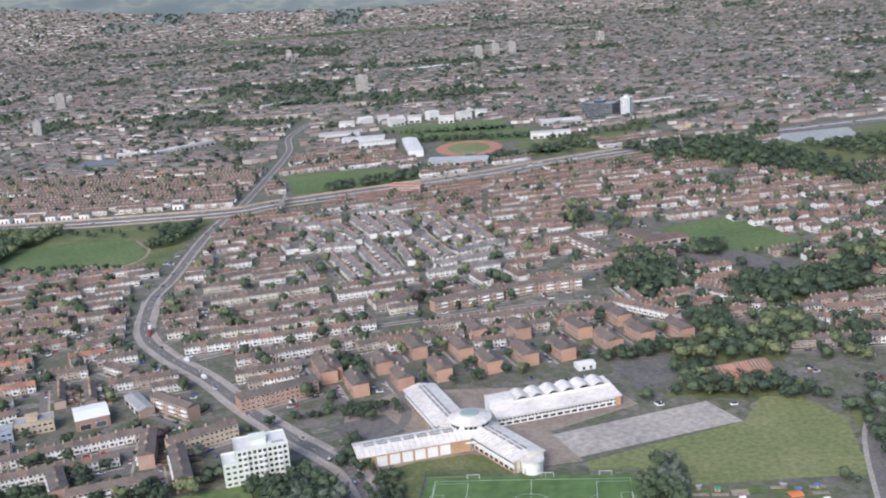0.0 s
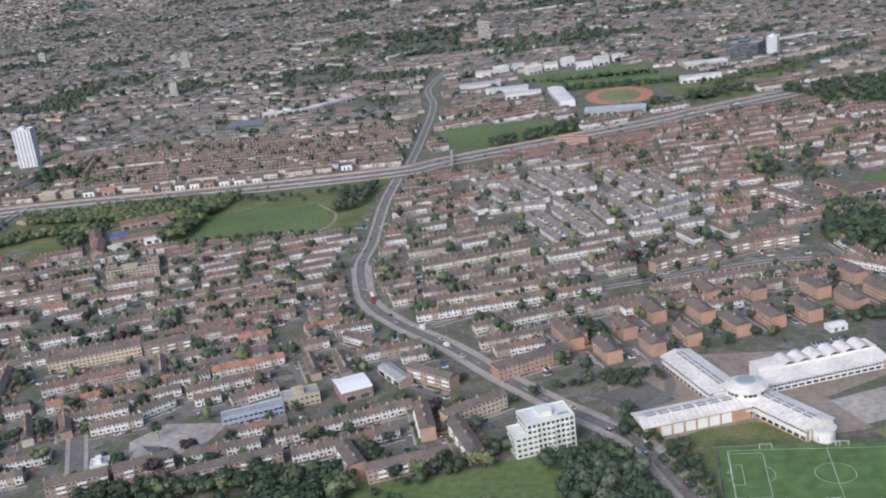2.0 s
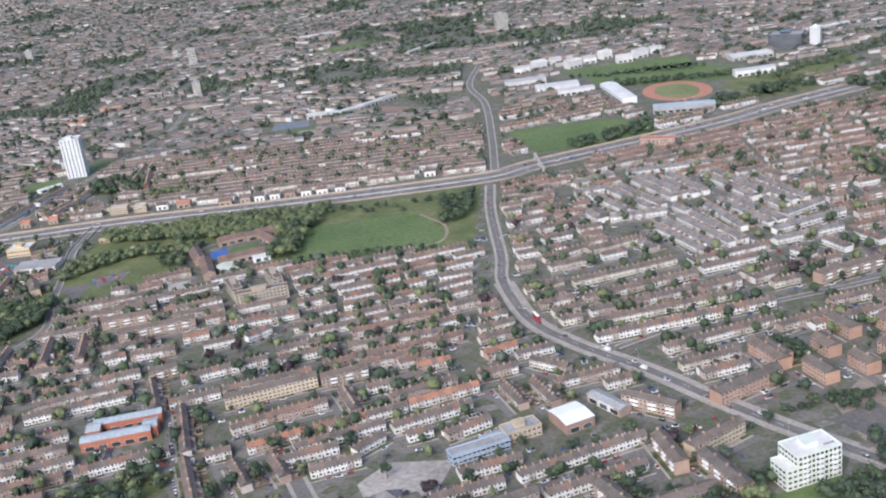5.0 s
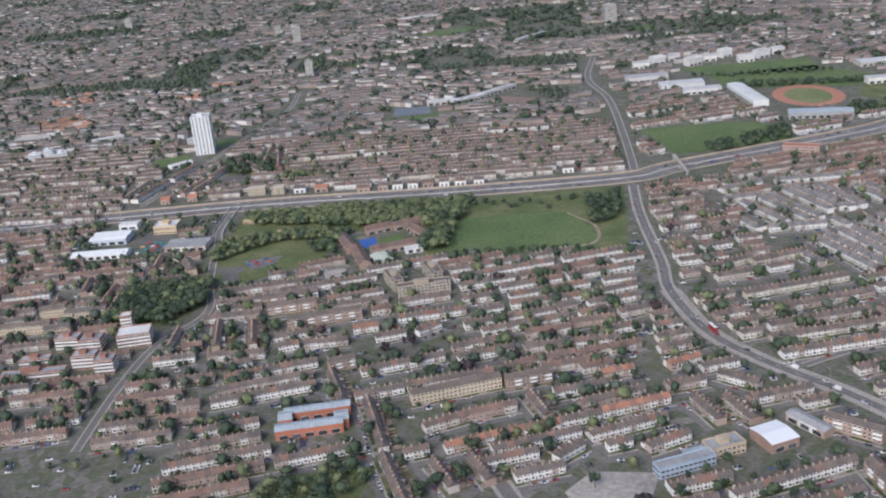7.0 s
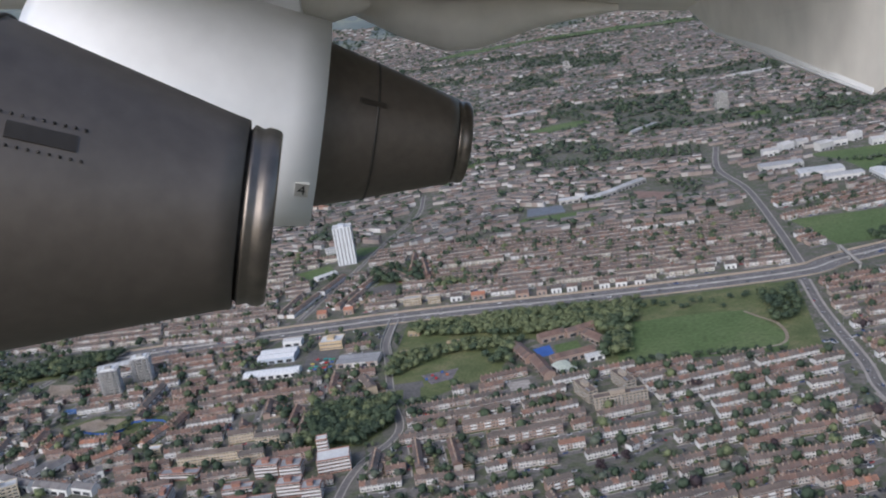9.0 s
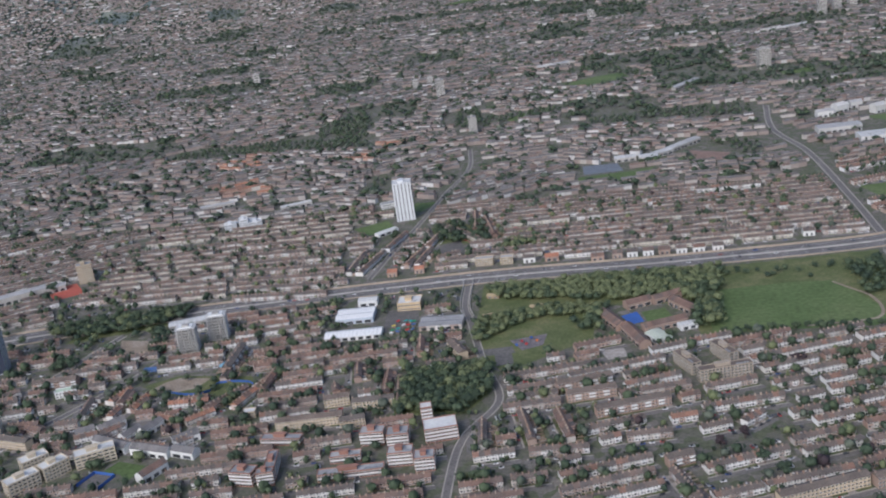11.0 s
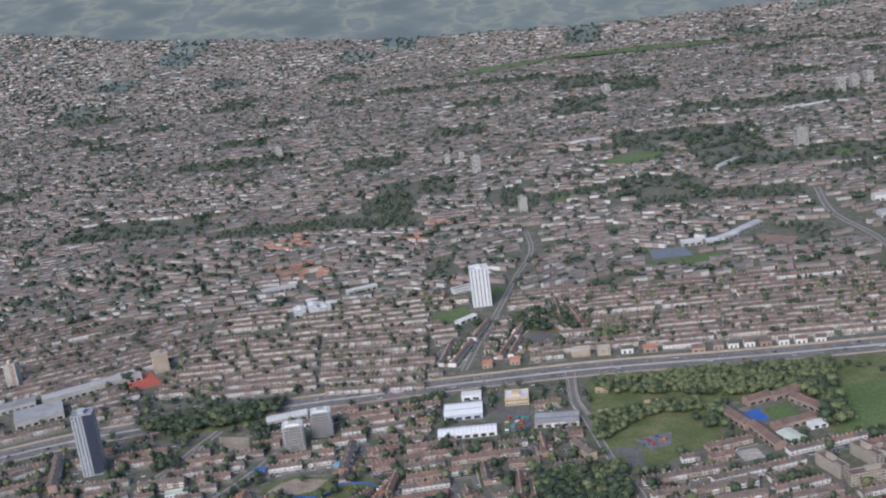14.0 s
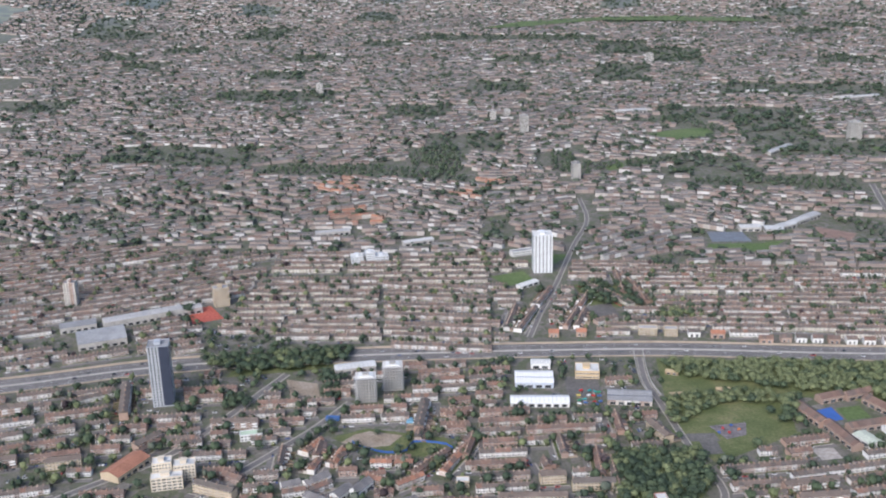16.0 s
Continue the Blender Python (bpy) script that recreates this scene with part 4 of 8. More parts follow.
def slab_block(name, x, y, deg, lx, ly, storeys, wall, label, category, roofmat=None, sh=2.9, bands=None, nx=8, ny=4, hut=True, balconies=False, gap=0.9, wh=1.5, band=(0.25, 0.1)):
    """A flat-roofed block with storeys of windows on all four sides, a parapet and a lift housing."""
    ob = thing(name, turn(x, y, deg), label, category)
    h, hx, hy = storeys * sh, lx / 2, ly / 2
    b = Soup()
    b.box(-hx, hx, -hy, hy, 0, h)
    part("wall", b, wall, ob)
    p = Soup()
    for q in ((-hx - 0.1, hx + 0.1, -hy - 0.1, -hy + 0.3), (-hx - 0.1, hx + 0.1, hy - 0.3, hy + 0.1), (-hx - 0.1, -hx + 0.3, -hy + 0.3, hy - 0.3), (hx - 0.3, hx + 0.1, -hy + 0.3, hy - 0.3)):
        p.box(*q, h - 0.2, h + 0.8)
    part("parapet", p, wall, ob)
    r = Soup()
    r.box(-hx + 0.3, hx - 0.3, -hy + 0.3, hy - 0.3, h, h + 0.12)
    part("roof", r, roofmat or M_GREYROOF, ob)
    if hut:
        t = Soup()
        t.box(-lx * 0.18, lx * 0.1, -ly * 0.2, ly * 0.25, h + 0.12, h + 3.0)
        t.box(-lx * 0.2, lx * 0.12, -ly * 0.22, ly * 0.27, h + 3.0, h + 3.2)
        part("lift_housing", t, wall, ob)
        t = Soup()
        for k in range(5):
            t.box(lx * (0.2 + 0.05 * k), lx * (0.23 + 0.05 * k), -ly * 0.3, -ly * 0.3 + 1.2, h + 0.12, h + 0.9)
        part("roof_vents", t, M_STEEL, ob, kind="stuff")
    for side in range(4):
        w = Soup()
        for st in range(storeys):
            z = st * sh + 0.9
            if side == 0:
                strip_windows(w, -hx + 0.4, hx - 0.4, -hy, z, wh, nx, gap, -1)
            elif side == 1:
                strip_windows(w, -hx + 0.4, hx - 0.4, hy, z, wh, nx, gap, 1)
            elif side == 2:
                side_windows(w, hx, -hy + 0.4, hy - 0.4, z, wh, ny, gap, 1)
            else:
                side_windows(w, -hx, -hy + 0.4, hy - 0.4, z, wh, ny, gap, -1)
        part("glazing", w, [M_FRAME, M_PANE], ob, "rows of white-framed windows", "stuff")
    if bands:
        s = Soup()
        for st in range(1, storeys + 1):
            s.box(-hx - 0.06, hx + 0.06, -hy - 0.06, -hy, st * sh - band[0], st * sh + band[1], 0, True)
            s.box(hx, hx + 0.06, -hy - 0.06, hy, st * sh - band[0], st * sh + band[1], 0, True)
        part("banding", s, bands, ob, kind="stuff")
    if balconies:
        for st in range(1, storeys):
            for k in range(balconies):
                s = Soup()
                bx = -hx + lx * (k + 0.5) / balconies
                s.box(bx - 1.5, bx + 1.5, -hy - 1.4, -hy, st * sh - 0.1, st * sh + 1.0, 0, True)
                part("balcony", s, M_WHITE, ob)
    take(x, y, hx + 2, hy + 2, radians(deg))
    return ob


def shed(name, x, y, deg, lx, ly, h, rise, wall, roofmat, label, category="shed", ribs=0, bays=1, door=True):
    """A hall with one or more low pitched roofs, ribbed, and loading doors."""
    ob = thing(name, turn(x, y, deg), label, category)
    b, r, d, seams, hx, hy = Soup(), Soup(), Soup(), Soup(), lx / 2, ly / 2
    b.box(-hx, hx, -hy, hy, 0, h)
    w = ly / bays
    for k in range(bays):
        y0, y1 = -hy + k * w, -hy + (k + 1) * w
        ym = (y0 + y1) / 2
        for sx in (-hx, hx):
            b.add([(sx, y0, h), (sx, y1, h), (sx, ym, h + rise)], [(0, 1, 2) if sx > 0 else (2, 1, 0)])
        ea, eb = (0.3 if k == 0 else 0.0), (0.3 if k == bays - 1 else 0.0)
        r.add([(-hx - 0.3, y0 - ea, h + 0.04), (hx + 0.3, y0 - ea, h + 0.04), (hx + 0.3, ym, h + rise + 0.1), (-hx - 0.3, ym, h + rise + 0.1), (-hx - 0.3, y1 + eb, h + 0.04), (hx + 0.3, y1 + eb, h + 0.04)], [(0, 1, 2, 3), (3, 2, 5, 4)])
        for i in range(1, ribs):
            a0 = -hx + lx * i / ribs
            seams.add([(a0 - 0.12, y0, h + 0.12), (a0 + 0.12, y0, h + 0.12), (a0 + 0.12, ym, h + rise + 0.2), (a0 - 0.12, ym, h + rise + 0.2), (a0 - 0.12, y1, h + 0.12), (a0 + 0.12, y1, h + 0.12)], [(0, 1, 2, 3), (3, 2, 5, 4)])
    part("wall", b, wall, ob)
    part("roof", r, roofmat, ob, weld=True)
    if seams.v:
        part("roof_seams", seams, M_GREYROOF, ob, kind="stuff")
    if door:
        n = max(2, int(lx / 8))
        strip_windows(d, -hx + 1, hx - 1, -hy, 0.3, min(3.2, h - 1), n, 2.5)
        part("door_band", d, [M_FRAME, M_PANE], ob, kind="stuff")
    take(x, y, hx + 3, hy + 3, radians(deg))
    return ob


# the white school: four wings round a domed drum
M_SCHOOLBRICK = surface("school_brick", [(0.46, 0.29, 0.18)], amount=0.2)
school = thing("school_building", turn(-46, 524), "white cross-shaped school with a domed hall in the middle", "school")


def school_wing(x0, y0, x1, y1, width, h, rise, style):
    """One wing: low pitched sheet roof with rooflights over brick and white walls."""
    L, deg = math.hypot(x1 - x0, y1 - y0), math.degrees(math.atan2(y1 - y0, x1 - x0))
    m = turn((x0 + x1) / 2 + 46, (y0 + y1) / 2 - 524, deg)
    hx, hy, o = L / 2, width / 2, 0.9
    w, r, win, b, sk, seams = Soup(), Soup(), Soup(), Soup(), Soup(), Soup()
    n = max(3, int(L / 4.2))
    if style == "vaults":
        w.box(-hx, hx, -hy, 0, 0, 5.6)
        w.box(-hx, hx, 0, hy, 0, 8.4)
        w.box(-hx - 0.5, -hx + 13, -0.6, hy * 0.8, 8.4, 10.2)
        r.box(-hx - 0.9, -hx + 13.4, -1.0, hy * 0.8 + 0.4, 10.2, 10.5, 0, True)
        r.add([(-hx - o, -hy - o, 5.6), (hx + o, -hy - o, 5.6), (hx + o, 0, 7.4), (-hx - o, 0, 7.4), (-hx - o, -hy - o, 5.3), (hx + o, -hy - o, 5.3)], [(0, 1, 2, 3), (4, 5, 1, 0)])
        r.box(-hx, hx, 0, hy + 0.3, 8.4, 8.6)
        for q in range(6):
            xa = -hx + 14 + q * 9.2
            pts = [(xa + 8.8 * e / 10, 8.6 + 2.0 * math.sin(math.pi * e / 10)) for e in range(11)]
            for (p0, q0), (p1, q1) in zip(pts, pts[1:]):
                r.add([(p0, -0.8, q0), (p1, -0.8, q1), (p1, hy + 0.5, q1), (p0, hy + 0.5, q0)], [(0, 1, 2, 3)])
            r.add([(p, 0.0, z) for p, z in pts], [tuple(range(10, -1, -1))])
            win.add([(xa + 4.4 + (p - xa - 4.4) * 0.8, -0.06, 8.7 + (z - 8.6) * 0.72) for p, z in pts], [tuple(range(10, -1, -1))], 1)
        for q in range(n * 2):
            seams.box(-hx + q * L / (2 * n), -hx + q * L / (2 * n) + 0.12, -hy - o, -hy + 1, 5.62, 5.68)
        strip_windows(win, -hx, hx, -hy, 3.0, 1.3, n * 2, 0.25, -1)
        strip_windows(win, -hx, hx, -hy, 0.6, 1.6, n, 0.8, -1)
        b.box(hx - 3, hx + 0.3, -hy - 0.2, hy + 0.2, 0, 5.2)
    else:
        (b if style == "panels" else w).box(-hx, hx, -hy, hy, 0, h)
        zl = h - o * rise / hy
        r.add([(-hx - o, -hy - o, zl), (hx + o, -hy - o, zl), (hx + o, 0, h + rise), (-hx - o, 0, h + rise), (-hx - o, hy + o, zl), (hx + o, hy + o, zl),
               (-hx - o, -hy - o, zl - 0.4), (hx + o, -hy - o, zl - 0.4), (-hx - o, hy + o, zl - 0.4), (hx + o, hy + o, zl - 0.4)],
              [(0, 1, 2, 3), (3, 2, 5, 4), (6, 7, 1, 0), (4, 5, 9, 8), (7, 9, 5, 2, 1), (8, 6, 0, 3, 4)])
        for q in range(1, int(L / 3)):
            xa = -hx + q * 3.0
            seams.add([(xa - 0.08, -hy - o, zl + 0.05), (xa + 0.08, -hy - o, zl + 0.05), (xa + 0.08, 0, h + rise + 0.05), (xa - 0.08, 0, h + rise + 0.05), (xa - 0.08, hy + o, zl + 0.05), (xa + 0.08, hy + o, zl + 0.05)], [(0, 1, 2, 3), (3, 2, 5, 4)])
        if style == "panels":
            for q in range(6):
                xa = -hx + 9 + q * 6.6
                s = Soup()
                s.box(xa, xa + 5.4, -hy - 0.35, -hy, 0.4, h - 1.6)
                part("wall_panel", s, M_WHITE, school).matrix_basis = m
            strip_windows(win, -hx, hx, hy, 3.8, 1.4, n, 0.5, 1)
        else:
            for face in (-1, 1):
                strip_windows(win, -hx, hx, face * hy, h - 2.6, 1.2, n * 2, 0.2, face)
                strip_windows(win, -hx, hx, face * hy, 0.8, 1.9, n, 0.9, face)
            for face in (-1, 1):
                b.box(-hx, hx, face * hy - 0.12, face * hy + 0.12, 0, 0.9)
            for q in range(5):
                a = (q - 2) * 0.5
                b.box(hx + 0.02, hx + 0.3, q * width / 5 - hy, q * width / 5 - hy + 1.2, 0, h - 0.8)
        for q in range(int(L / 7)):
            xa = -hx + 4 + q * 7
            sk.box(xa, xa + 5.4, -1.6, -0.5, h + rise - 0.3, h + rise + 0.12)
            sk.box(xa, xa + 5.4, 0.9, 2.0, h + rise - 0.4, h + rise + 0.06)
    for name, s, mm in (("wing_wall", w, M_WHITE), ("wing_roof", r, M_SCHOOLROOF), ("wing_glazing", win, [M_FRAME, M_PANE]), ("brick_wall", b, M_SCHOOLBRICK), ("rooflight_strip", sk, M_GREYROOF), ("roof_seams", seams, M_GREYROOF)):
        if s.v:
            ob = part(name, s, mm, school, kind="stuff" if name in ("wing_glazing", "roof_seams", "rooflight_strip") else "")
            ob.matrix_basis = m
    take((x0 + x1) / 2, (y0 + y1) / 2, hx + 2, hy + 2, radians(deg))


M_SCHOOLROOF = surface("pale_standing_seam_roof", [(0.70, 0.655, 0.605)], rough=0.55, grain=0.5, patch=0.07, amount=0.2, bump=0.05)
school_wing(-103, 499, -48, 518, 17, 7.4, 2.0, "panels")
school_wing(-44, 527, -15, 488, 18, 7.4, 2.0, "glazed")
school_wing(-36, 548, 31, 573, 23, 8.0, 1.5, "vaults")
school_wing(-79, 580, -56, 530, 18, 7.4, 2.0, "glazed")
s = Soup()
s.prism(32.5, -38, 0, 6.4, 5.4, 20)
part("end_bay", s, M_WHITE, school)
s = Soup()
s.prism(32.5, -38, 6.4, 6.7, 6.2, 20)
part("end_bay_roof", s, M_SCHOOLROOF, school)
s = Soup()
s.box(-8, 6, -15, -9, 4.4, 4.9, 0, True)
part("entrance_canopy", s, M_WHITE, school)
for x in (-7.5, -3, 1.5, 5.5):
    s = Soup()
    s.prism(x, -14.5, 0, 4.4, 0.18, 8)
    part("canopy_column", s, M_WHITE, school)
s = Soup()
s.box(-9, 5, -8.4, -7.9, 0.2, 4.2)
part("entrance_glazing", s, M_PANE, school)
s = Soup()
s.box(-16, 8, 2, 18, 0, 7.6)
part("link_wall", s, M_WHITE, school)
s = Soup()
s.box(-17, 9, 1.5, 19, 7.6, 7.9, 0, True)
part("link_roof", s, M_SCHOOLROOF, school)
s = Soup()
s.prism(0, 0, 0, 12.2, 10.6, 40)
part("drum_wall", s, M_WHITE, school)
s = Soup()
s.prism(0, 0, 12.2, 12.6, 11.6, 40)
s.prism(0, 0, 12.6, 14.9, 11.4, 40, 0, 5.2)
part("drum_roof", s, M_SCHOOLROOF, school, smooth=False)
s = Soup()
s.prism(0, 0, 14.9, 15.5, 5.2, 24, 0, 4.6)
part("dome", s, surface("greenish_glass_dome", [(0.30, 0.36, 0.34)], rough=0.3, amount=0.15), school, "greenish glazed rooflight dome")
s = Soup()
for k in range(28):
    if k % 4 == 3:
        continue
    a = 2 * math.pi * (k + 0.5) / 28
    c, n = Vector((math.cos(a), math.sin(a), 0)) * 10.7, Vector((-math.sin(a), math.cos(a), 0))
    s.add([tuple(c - n * 1.0 + Vector((0, 0, 10.0))), tuple(c + n * 1.0 + Vector((0, 0, 10.0))), tuple(c + n * 1.0 + Vector((0, 0, 11.5))), tuple(c - n * 1.0 + Vector((0, 0, 11.5)))], [(0, 1, 2, 3)])
part("drum_glazing", s, M_PANE, school, "dark clerestory windows round the drum", "stuff")
take(-46, 524, 16, 16)

# artificial pitch with its lines, goals and fence
PX, PY, PDEG = -14.3, 453.5, -1.0
pitch = thing("football_pitch", turn(PX, PY, PDEG), "green artificial football pitch with white lines", "football pitch")
s = Soup()
s.box(-51, 51, -27, 27, 0, 0.05)
part("turf", s, M_TURF, pitch)


def line_box(s, x0, x1, y0, y1, w=0.08, z=0.056):
    for a, b, c, d in ((x0, x1, y0 - w, y0 + w), (x0, x1, y1 - w, y1 + w), (x0 - w, x0 + w, y0 + w, y1 - w), (x1 - w, x1 + w, y0 + w, y1 - w)):
        s.add([(a, c, z), (b, c, z), (b, d, z), (a, d, z)], [(0, 1, 2, 3)])


s = Soup()
line_box(s, -47, 47, -23, 23)
for e in (-1, 1):
    a, b = sorted((e * 47, e * 30.5))
    line_box(s, a + 0.4, b, -20, 20)
    a, b = sorted((e * 47, e * 41.5))
    line_box(s, a + 0.4, b, -9, 9)
    arc = [(e * (36 - 9.1 * math.cos(t)), 9.1 * math.sin(t)) for t in np.linspace(-0.92, 0.92, 16)]
    ribbon(s, [Vector(p) for p in arc], -0.08, 0.08, 0.058)
s.add([(-0.08, -22.8, 0.056), (0.08, -22.8, 0.056), (0.08, 22.8, 0.056), (-0.08, 22.8, 0.056)], [(0, 1, 2, 3)])
ribbon(s, [Vector((9.15 * math.cos(t), 9.15 * math.sin(t))) for t in np.linspace(0, 2 * math.pi, 49)], 0.08, -0.08, 0.060)
part("pitch_markings", s, M_LINE, pitch, kind="stuff")


def goal(x, y, deg, w):
    ob = thing("football_goal", turn(x, y, deg, 0.05), "white tubular football goal with net", "goal", "goals round the pitch")
    s = Soup()
    for a in (-w / 2, w / 2):
        s.box(a - 0.08, a + 0.08, -0.08, 0.08, 0, 2.44)
        s.box(a - 0.06, a + 0.06, 0.08, 2.0, 0, 0.12)
    s.box(-w / 2, w / 2, -0.08, 0.08, 2.36, 2.5, 0, True)
    part("goal_frame", s, M_FRAME, ob)
    n = Soup()
    for k in range(int(w) + 1):
        a = -w / 2 + k * w / int(w)
        n.add([(a - 0.03, 0.1, 2.4), (a + 0.03, 0.1, 2.4), (a + 0.03, 2.0, 0.05), (a - 0.03, 2.0, 0.05)], [(0, 1, 2, 3)])
    part("net", n, M_FRAME, ob, kind="stuff")


for e in (-1, 1):
    goal(PX + e * 47, PY, 90 * -e, 7.3)
for gx, gy, gd in ((-28, 25, 0), (8, 25.3, 0), (4, 25, 0), (36, 25.5, 0), (-25, -25, 180), (-6, -25, 180)):
    goal(PX + gx, PY + gy, gd, 6)
fence = thing("pitch_fence", turn(PX, PY, PDEG), "dark green mesh fence round the pitch", "fence")
M_FENCE = surface("green_mesh", [(0.03, 0.09, 0.05)], amount=0.1, bump=0)
for a, b in (((-52, -28), (52, -28)), ((52, -28), (52, 28)), ((52, 28), (-52, 28)), ((-52, 28), (-52, -28))):
    s, d = Soup(), Vector(b) - Vector(a)
    n = int(d.length / 3)
    for k in range(n):
        p = Vector(a) + d * k / n
        s.box(p.x - 0.06, p.x + 0.06, p.y - 0.06, p.y + 0.06, 0, 3.2)
    for z in (0.1, 1.1, 2.1, 3.1):
        ribbon(s, [Vector(a), Vector(b)], -0.03, 0.03, z, base=z - 0.1)
    part("fence_run", s, M_FENCE, fence)
take(PX, PY, 56, 31)

slab_block("block_of_flats", -150, 491, 22, 26, 17, 6, surface("white_render", [(0.64, 0.68, 0.61)], amount=0.08), "six-storey pale white flats with balconies beside the lane", "flats", M_WHITEROOF, 2.95, nx=10, ny=6, balconies=3, gap=0.7, wh=1.8)
slab_block("block_of_flats", -163, 484, 22, 10, 14, 4, surface("white_render", [(0.64, 0.68, 0.61)], amount=0.08), "lower four-storey wing of pale flats", "flats", M_WHITEROOF, 2.95, nx=3, ny=4, hut=False)
shed("community_hall", -270, 562, 28, 19, 22, 6.5, 1.2, surface("hall_brick", [(0.30, 0.20, 0.16)], amount=0.2), surface("bright_white_membrane", [(0.80, 0.80, 0.80)], rough=0.5, amount=0.05, bump=0), "brick hall under a bright white shallow roof", "hall", ribs=0)
shed("workshop", -247, 578, -52, 30, 9, 5, 1.2, WALLS["b"], M_GREYROOF, "long grey-roofed workshop behind the hall", "workshop", ribs=10)
shed("entrance_canopy", -316, 547, 25, 16, 6, 4.6, 0.5, M_STEEL, M_BLUEROOF, "pale blue canopy roof in the school yard", "canopy", ribs=6, door=False)
slab_block("primary_school", -324, 534, 25, 36, 9, 2, surface("school_blue_panels", [(0.34, 0.42, 0.52)], amount=0.15), "two-storey school block with blue panels and flat grey roof", "school", M_GREYROOF, 3.2, nx=12, ny=3, hut=False, gap=0.4)
slab_block("primary_school", -300, 552, 25, 22, 12, 2, WALLS["y"], "two-storey school block with grey roof", "school", None, 3.4, nx=7, ny=3)
church = thing("church_hall", turn(-372, 486, 20), "low hall with a steep pyramid roof of grey slate", "hall")
s = Soup()
s.box(-10, 10, -8, 8, 0, 3.4)
part("wall", s, WALLS["b"], church)
s = Soup()
s.add([(-11, -9, 3.3), (11, -9, 3.3), (11, 9, 3.3), (-11, 9, 3.3), (0.5, 0, 11)], [(0, 1, 4), (1, 2, 4), (2, 3, 4), (3, 0, 4)])
part("roof", s, ROOFS["s"], church)
take(-372, 486, 12, 10)
slab_block("shop_with_flat", -393, 478, 20, 10, 10, 2, M_WHITE, "small white flat-roofed building with roof equipment", "building", M_WHITEROOF, 3.2, nx=3, ny=3)
# the red-brick blocks with a blue-grey roof round a court
for dx, dy, lx, ly in ((0, 10, 44, 9), (0, -12, 44, 10), (-19, -1, 9, 13), (19, -1, 9, 13)):
    shed("school_block", -558 + dx, 592 + dy, 14, lx, ly, 7, 1.4, surface("bright_red_brick", [(0.42, 0.16, 0.10)], amount=0.15), M_BLUEROOF, "red brick block with a blue-grey metal roof", "school", ribs=10)
# the old brick school round a court with a blue pitch
for cx, cy, dg, lx, ly in ((-608, 922, -63, 40, 11), (-585, 960, 27, 26, 11), (-558, 970, 30, 30, 9), (-540, 944, -55, 42, 11), (-587, 884, -68, 46, 11), (-561, 907, 24, 42, 10)):
    shed("school_block", cx, cy, dg, lx, ly, 6, 3.0, WALLS["f"], ROOFS["r"], "old red brick school range with tiled roof", "school", door=True)
sheet("blue_court", [(-601, 937), (-586, 946), (-579, 922), (-591, 916)], 0.05, M_BLUETRIM, "bright blue sports court in the school yard", "court")
sheet("school_green", [(-582, 944), (-560, 952), (-553, 929), (-576, 919)], 0.048, M_GRASS, "green play court in the school yard", "grass")
sheet("playground", [(-618, 863), (-598, 867), (-593, 849), (-611, 844)], 0.040, M_YARD, "pale asphalt yard of the old school", "playground")
shed("school_hall", -567, 881, -58, 22, 15, 4.5, 1.0, M_WHITE, surface("pale_green_sheet", [(0.60, 0.64, 0.52)], rough=0.6, amount=0.12), "low school hall with a pale green roof", "hall", ribs=8)
shed("school_hall", -541, 903, 20, 16, 10, 4.5, 0.8, M_WHITE, M_WHITEROOF, "small white-roofed school hall", "hall", ribs=5)
M_DUN = surface("dun_brick", [(0.40, 0.34, 0.27)], amount=0.15)
for cx, cy in ((-545, 822), (-514, 838)):
    slab_block("block_of_flats", cx, cy, -62, 30, 9, 4, M_DUN, "four-storey pale brown brick slab of flats", "flats", ROOFS["f"], 2.5, nx=12, ny=2)
slab_block("block_of_flats", -516, 803, 15, 44, 9, 4, M_DUN, "four-storey pale brown brick slab of flats", "flats", ROOFS["f"], 2.5, nx=14, ny=2)
# red and white flats at the bend
M_REDFLAT = surface("flats_red_brick", [(0.30, 0.155, 0.115), (0.33, 0.175, 0.13)], amount=0.18, chance="object")
slab_block("block_of_flats", -737, 722, 15, 26, 18, 4, M_REDFLAT, "four-storey red and white flats with white roof", "flats", M_WHITEROOF, 2.9, bands=M_WHITE, nx=8, ny=5, hut=False, band=(0.5, 0.7))
slab_block("block_of_flats", -751, 741, 15, 9, 9, 6, M_REDFLAT, "red and white stair tower of the flats", "tower", M_WHITEROOF, 2.9, bands=M_WHITE, nx=3, ny=3, hut=False, band=(0.2, 1.2))
for cx, cy, dg, lx, ly, fl in ((-790, 716, 3, 19, 12, 4), (-769, 713, 7, 17, 14, 4), (-761, 684, 6, 19, 12, 4), (-741, 676, 8, 15, 13, 4), (-878, 662, -9, 19, 12, 4), (-860, 659, 12, 13, 8, 4), (-860, 676, 100, 26, 8, 4), (-796, 667, 10, 50, 9, 2), (-867, 720, -3, 34, 9, 2), (-806, 690, 8, 24, 9, 2)):
    slab_block("block_of_flats", cx, cy, dg, lx, ly, fl, M_REDFLAT, "red brick flats with broad white window bands", "flats", None, 2.8, bands=M_WHITE, nx=max(4, int(lx / 2.6)), ny=3, band=(0.5, 0.75), gap=0.5)
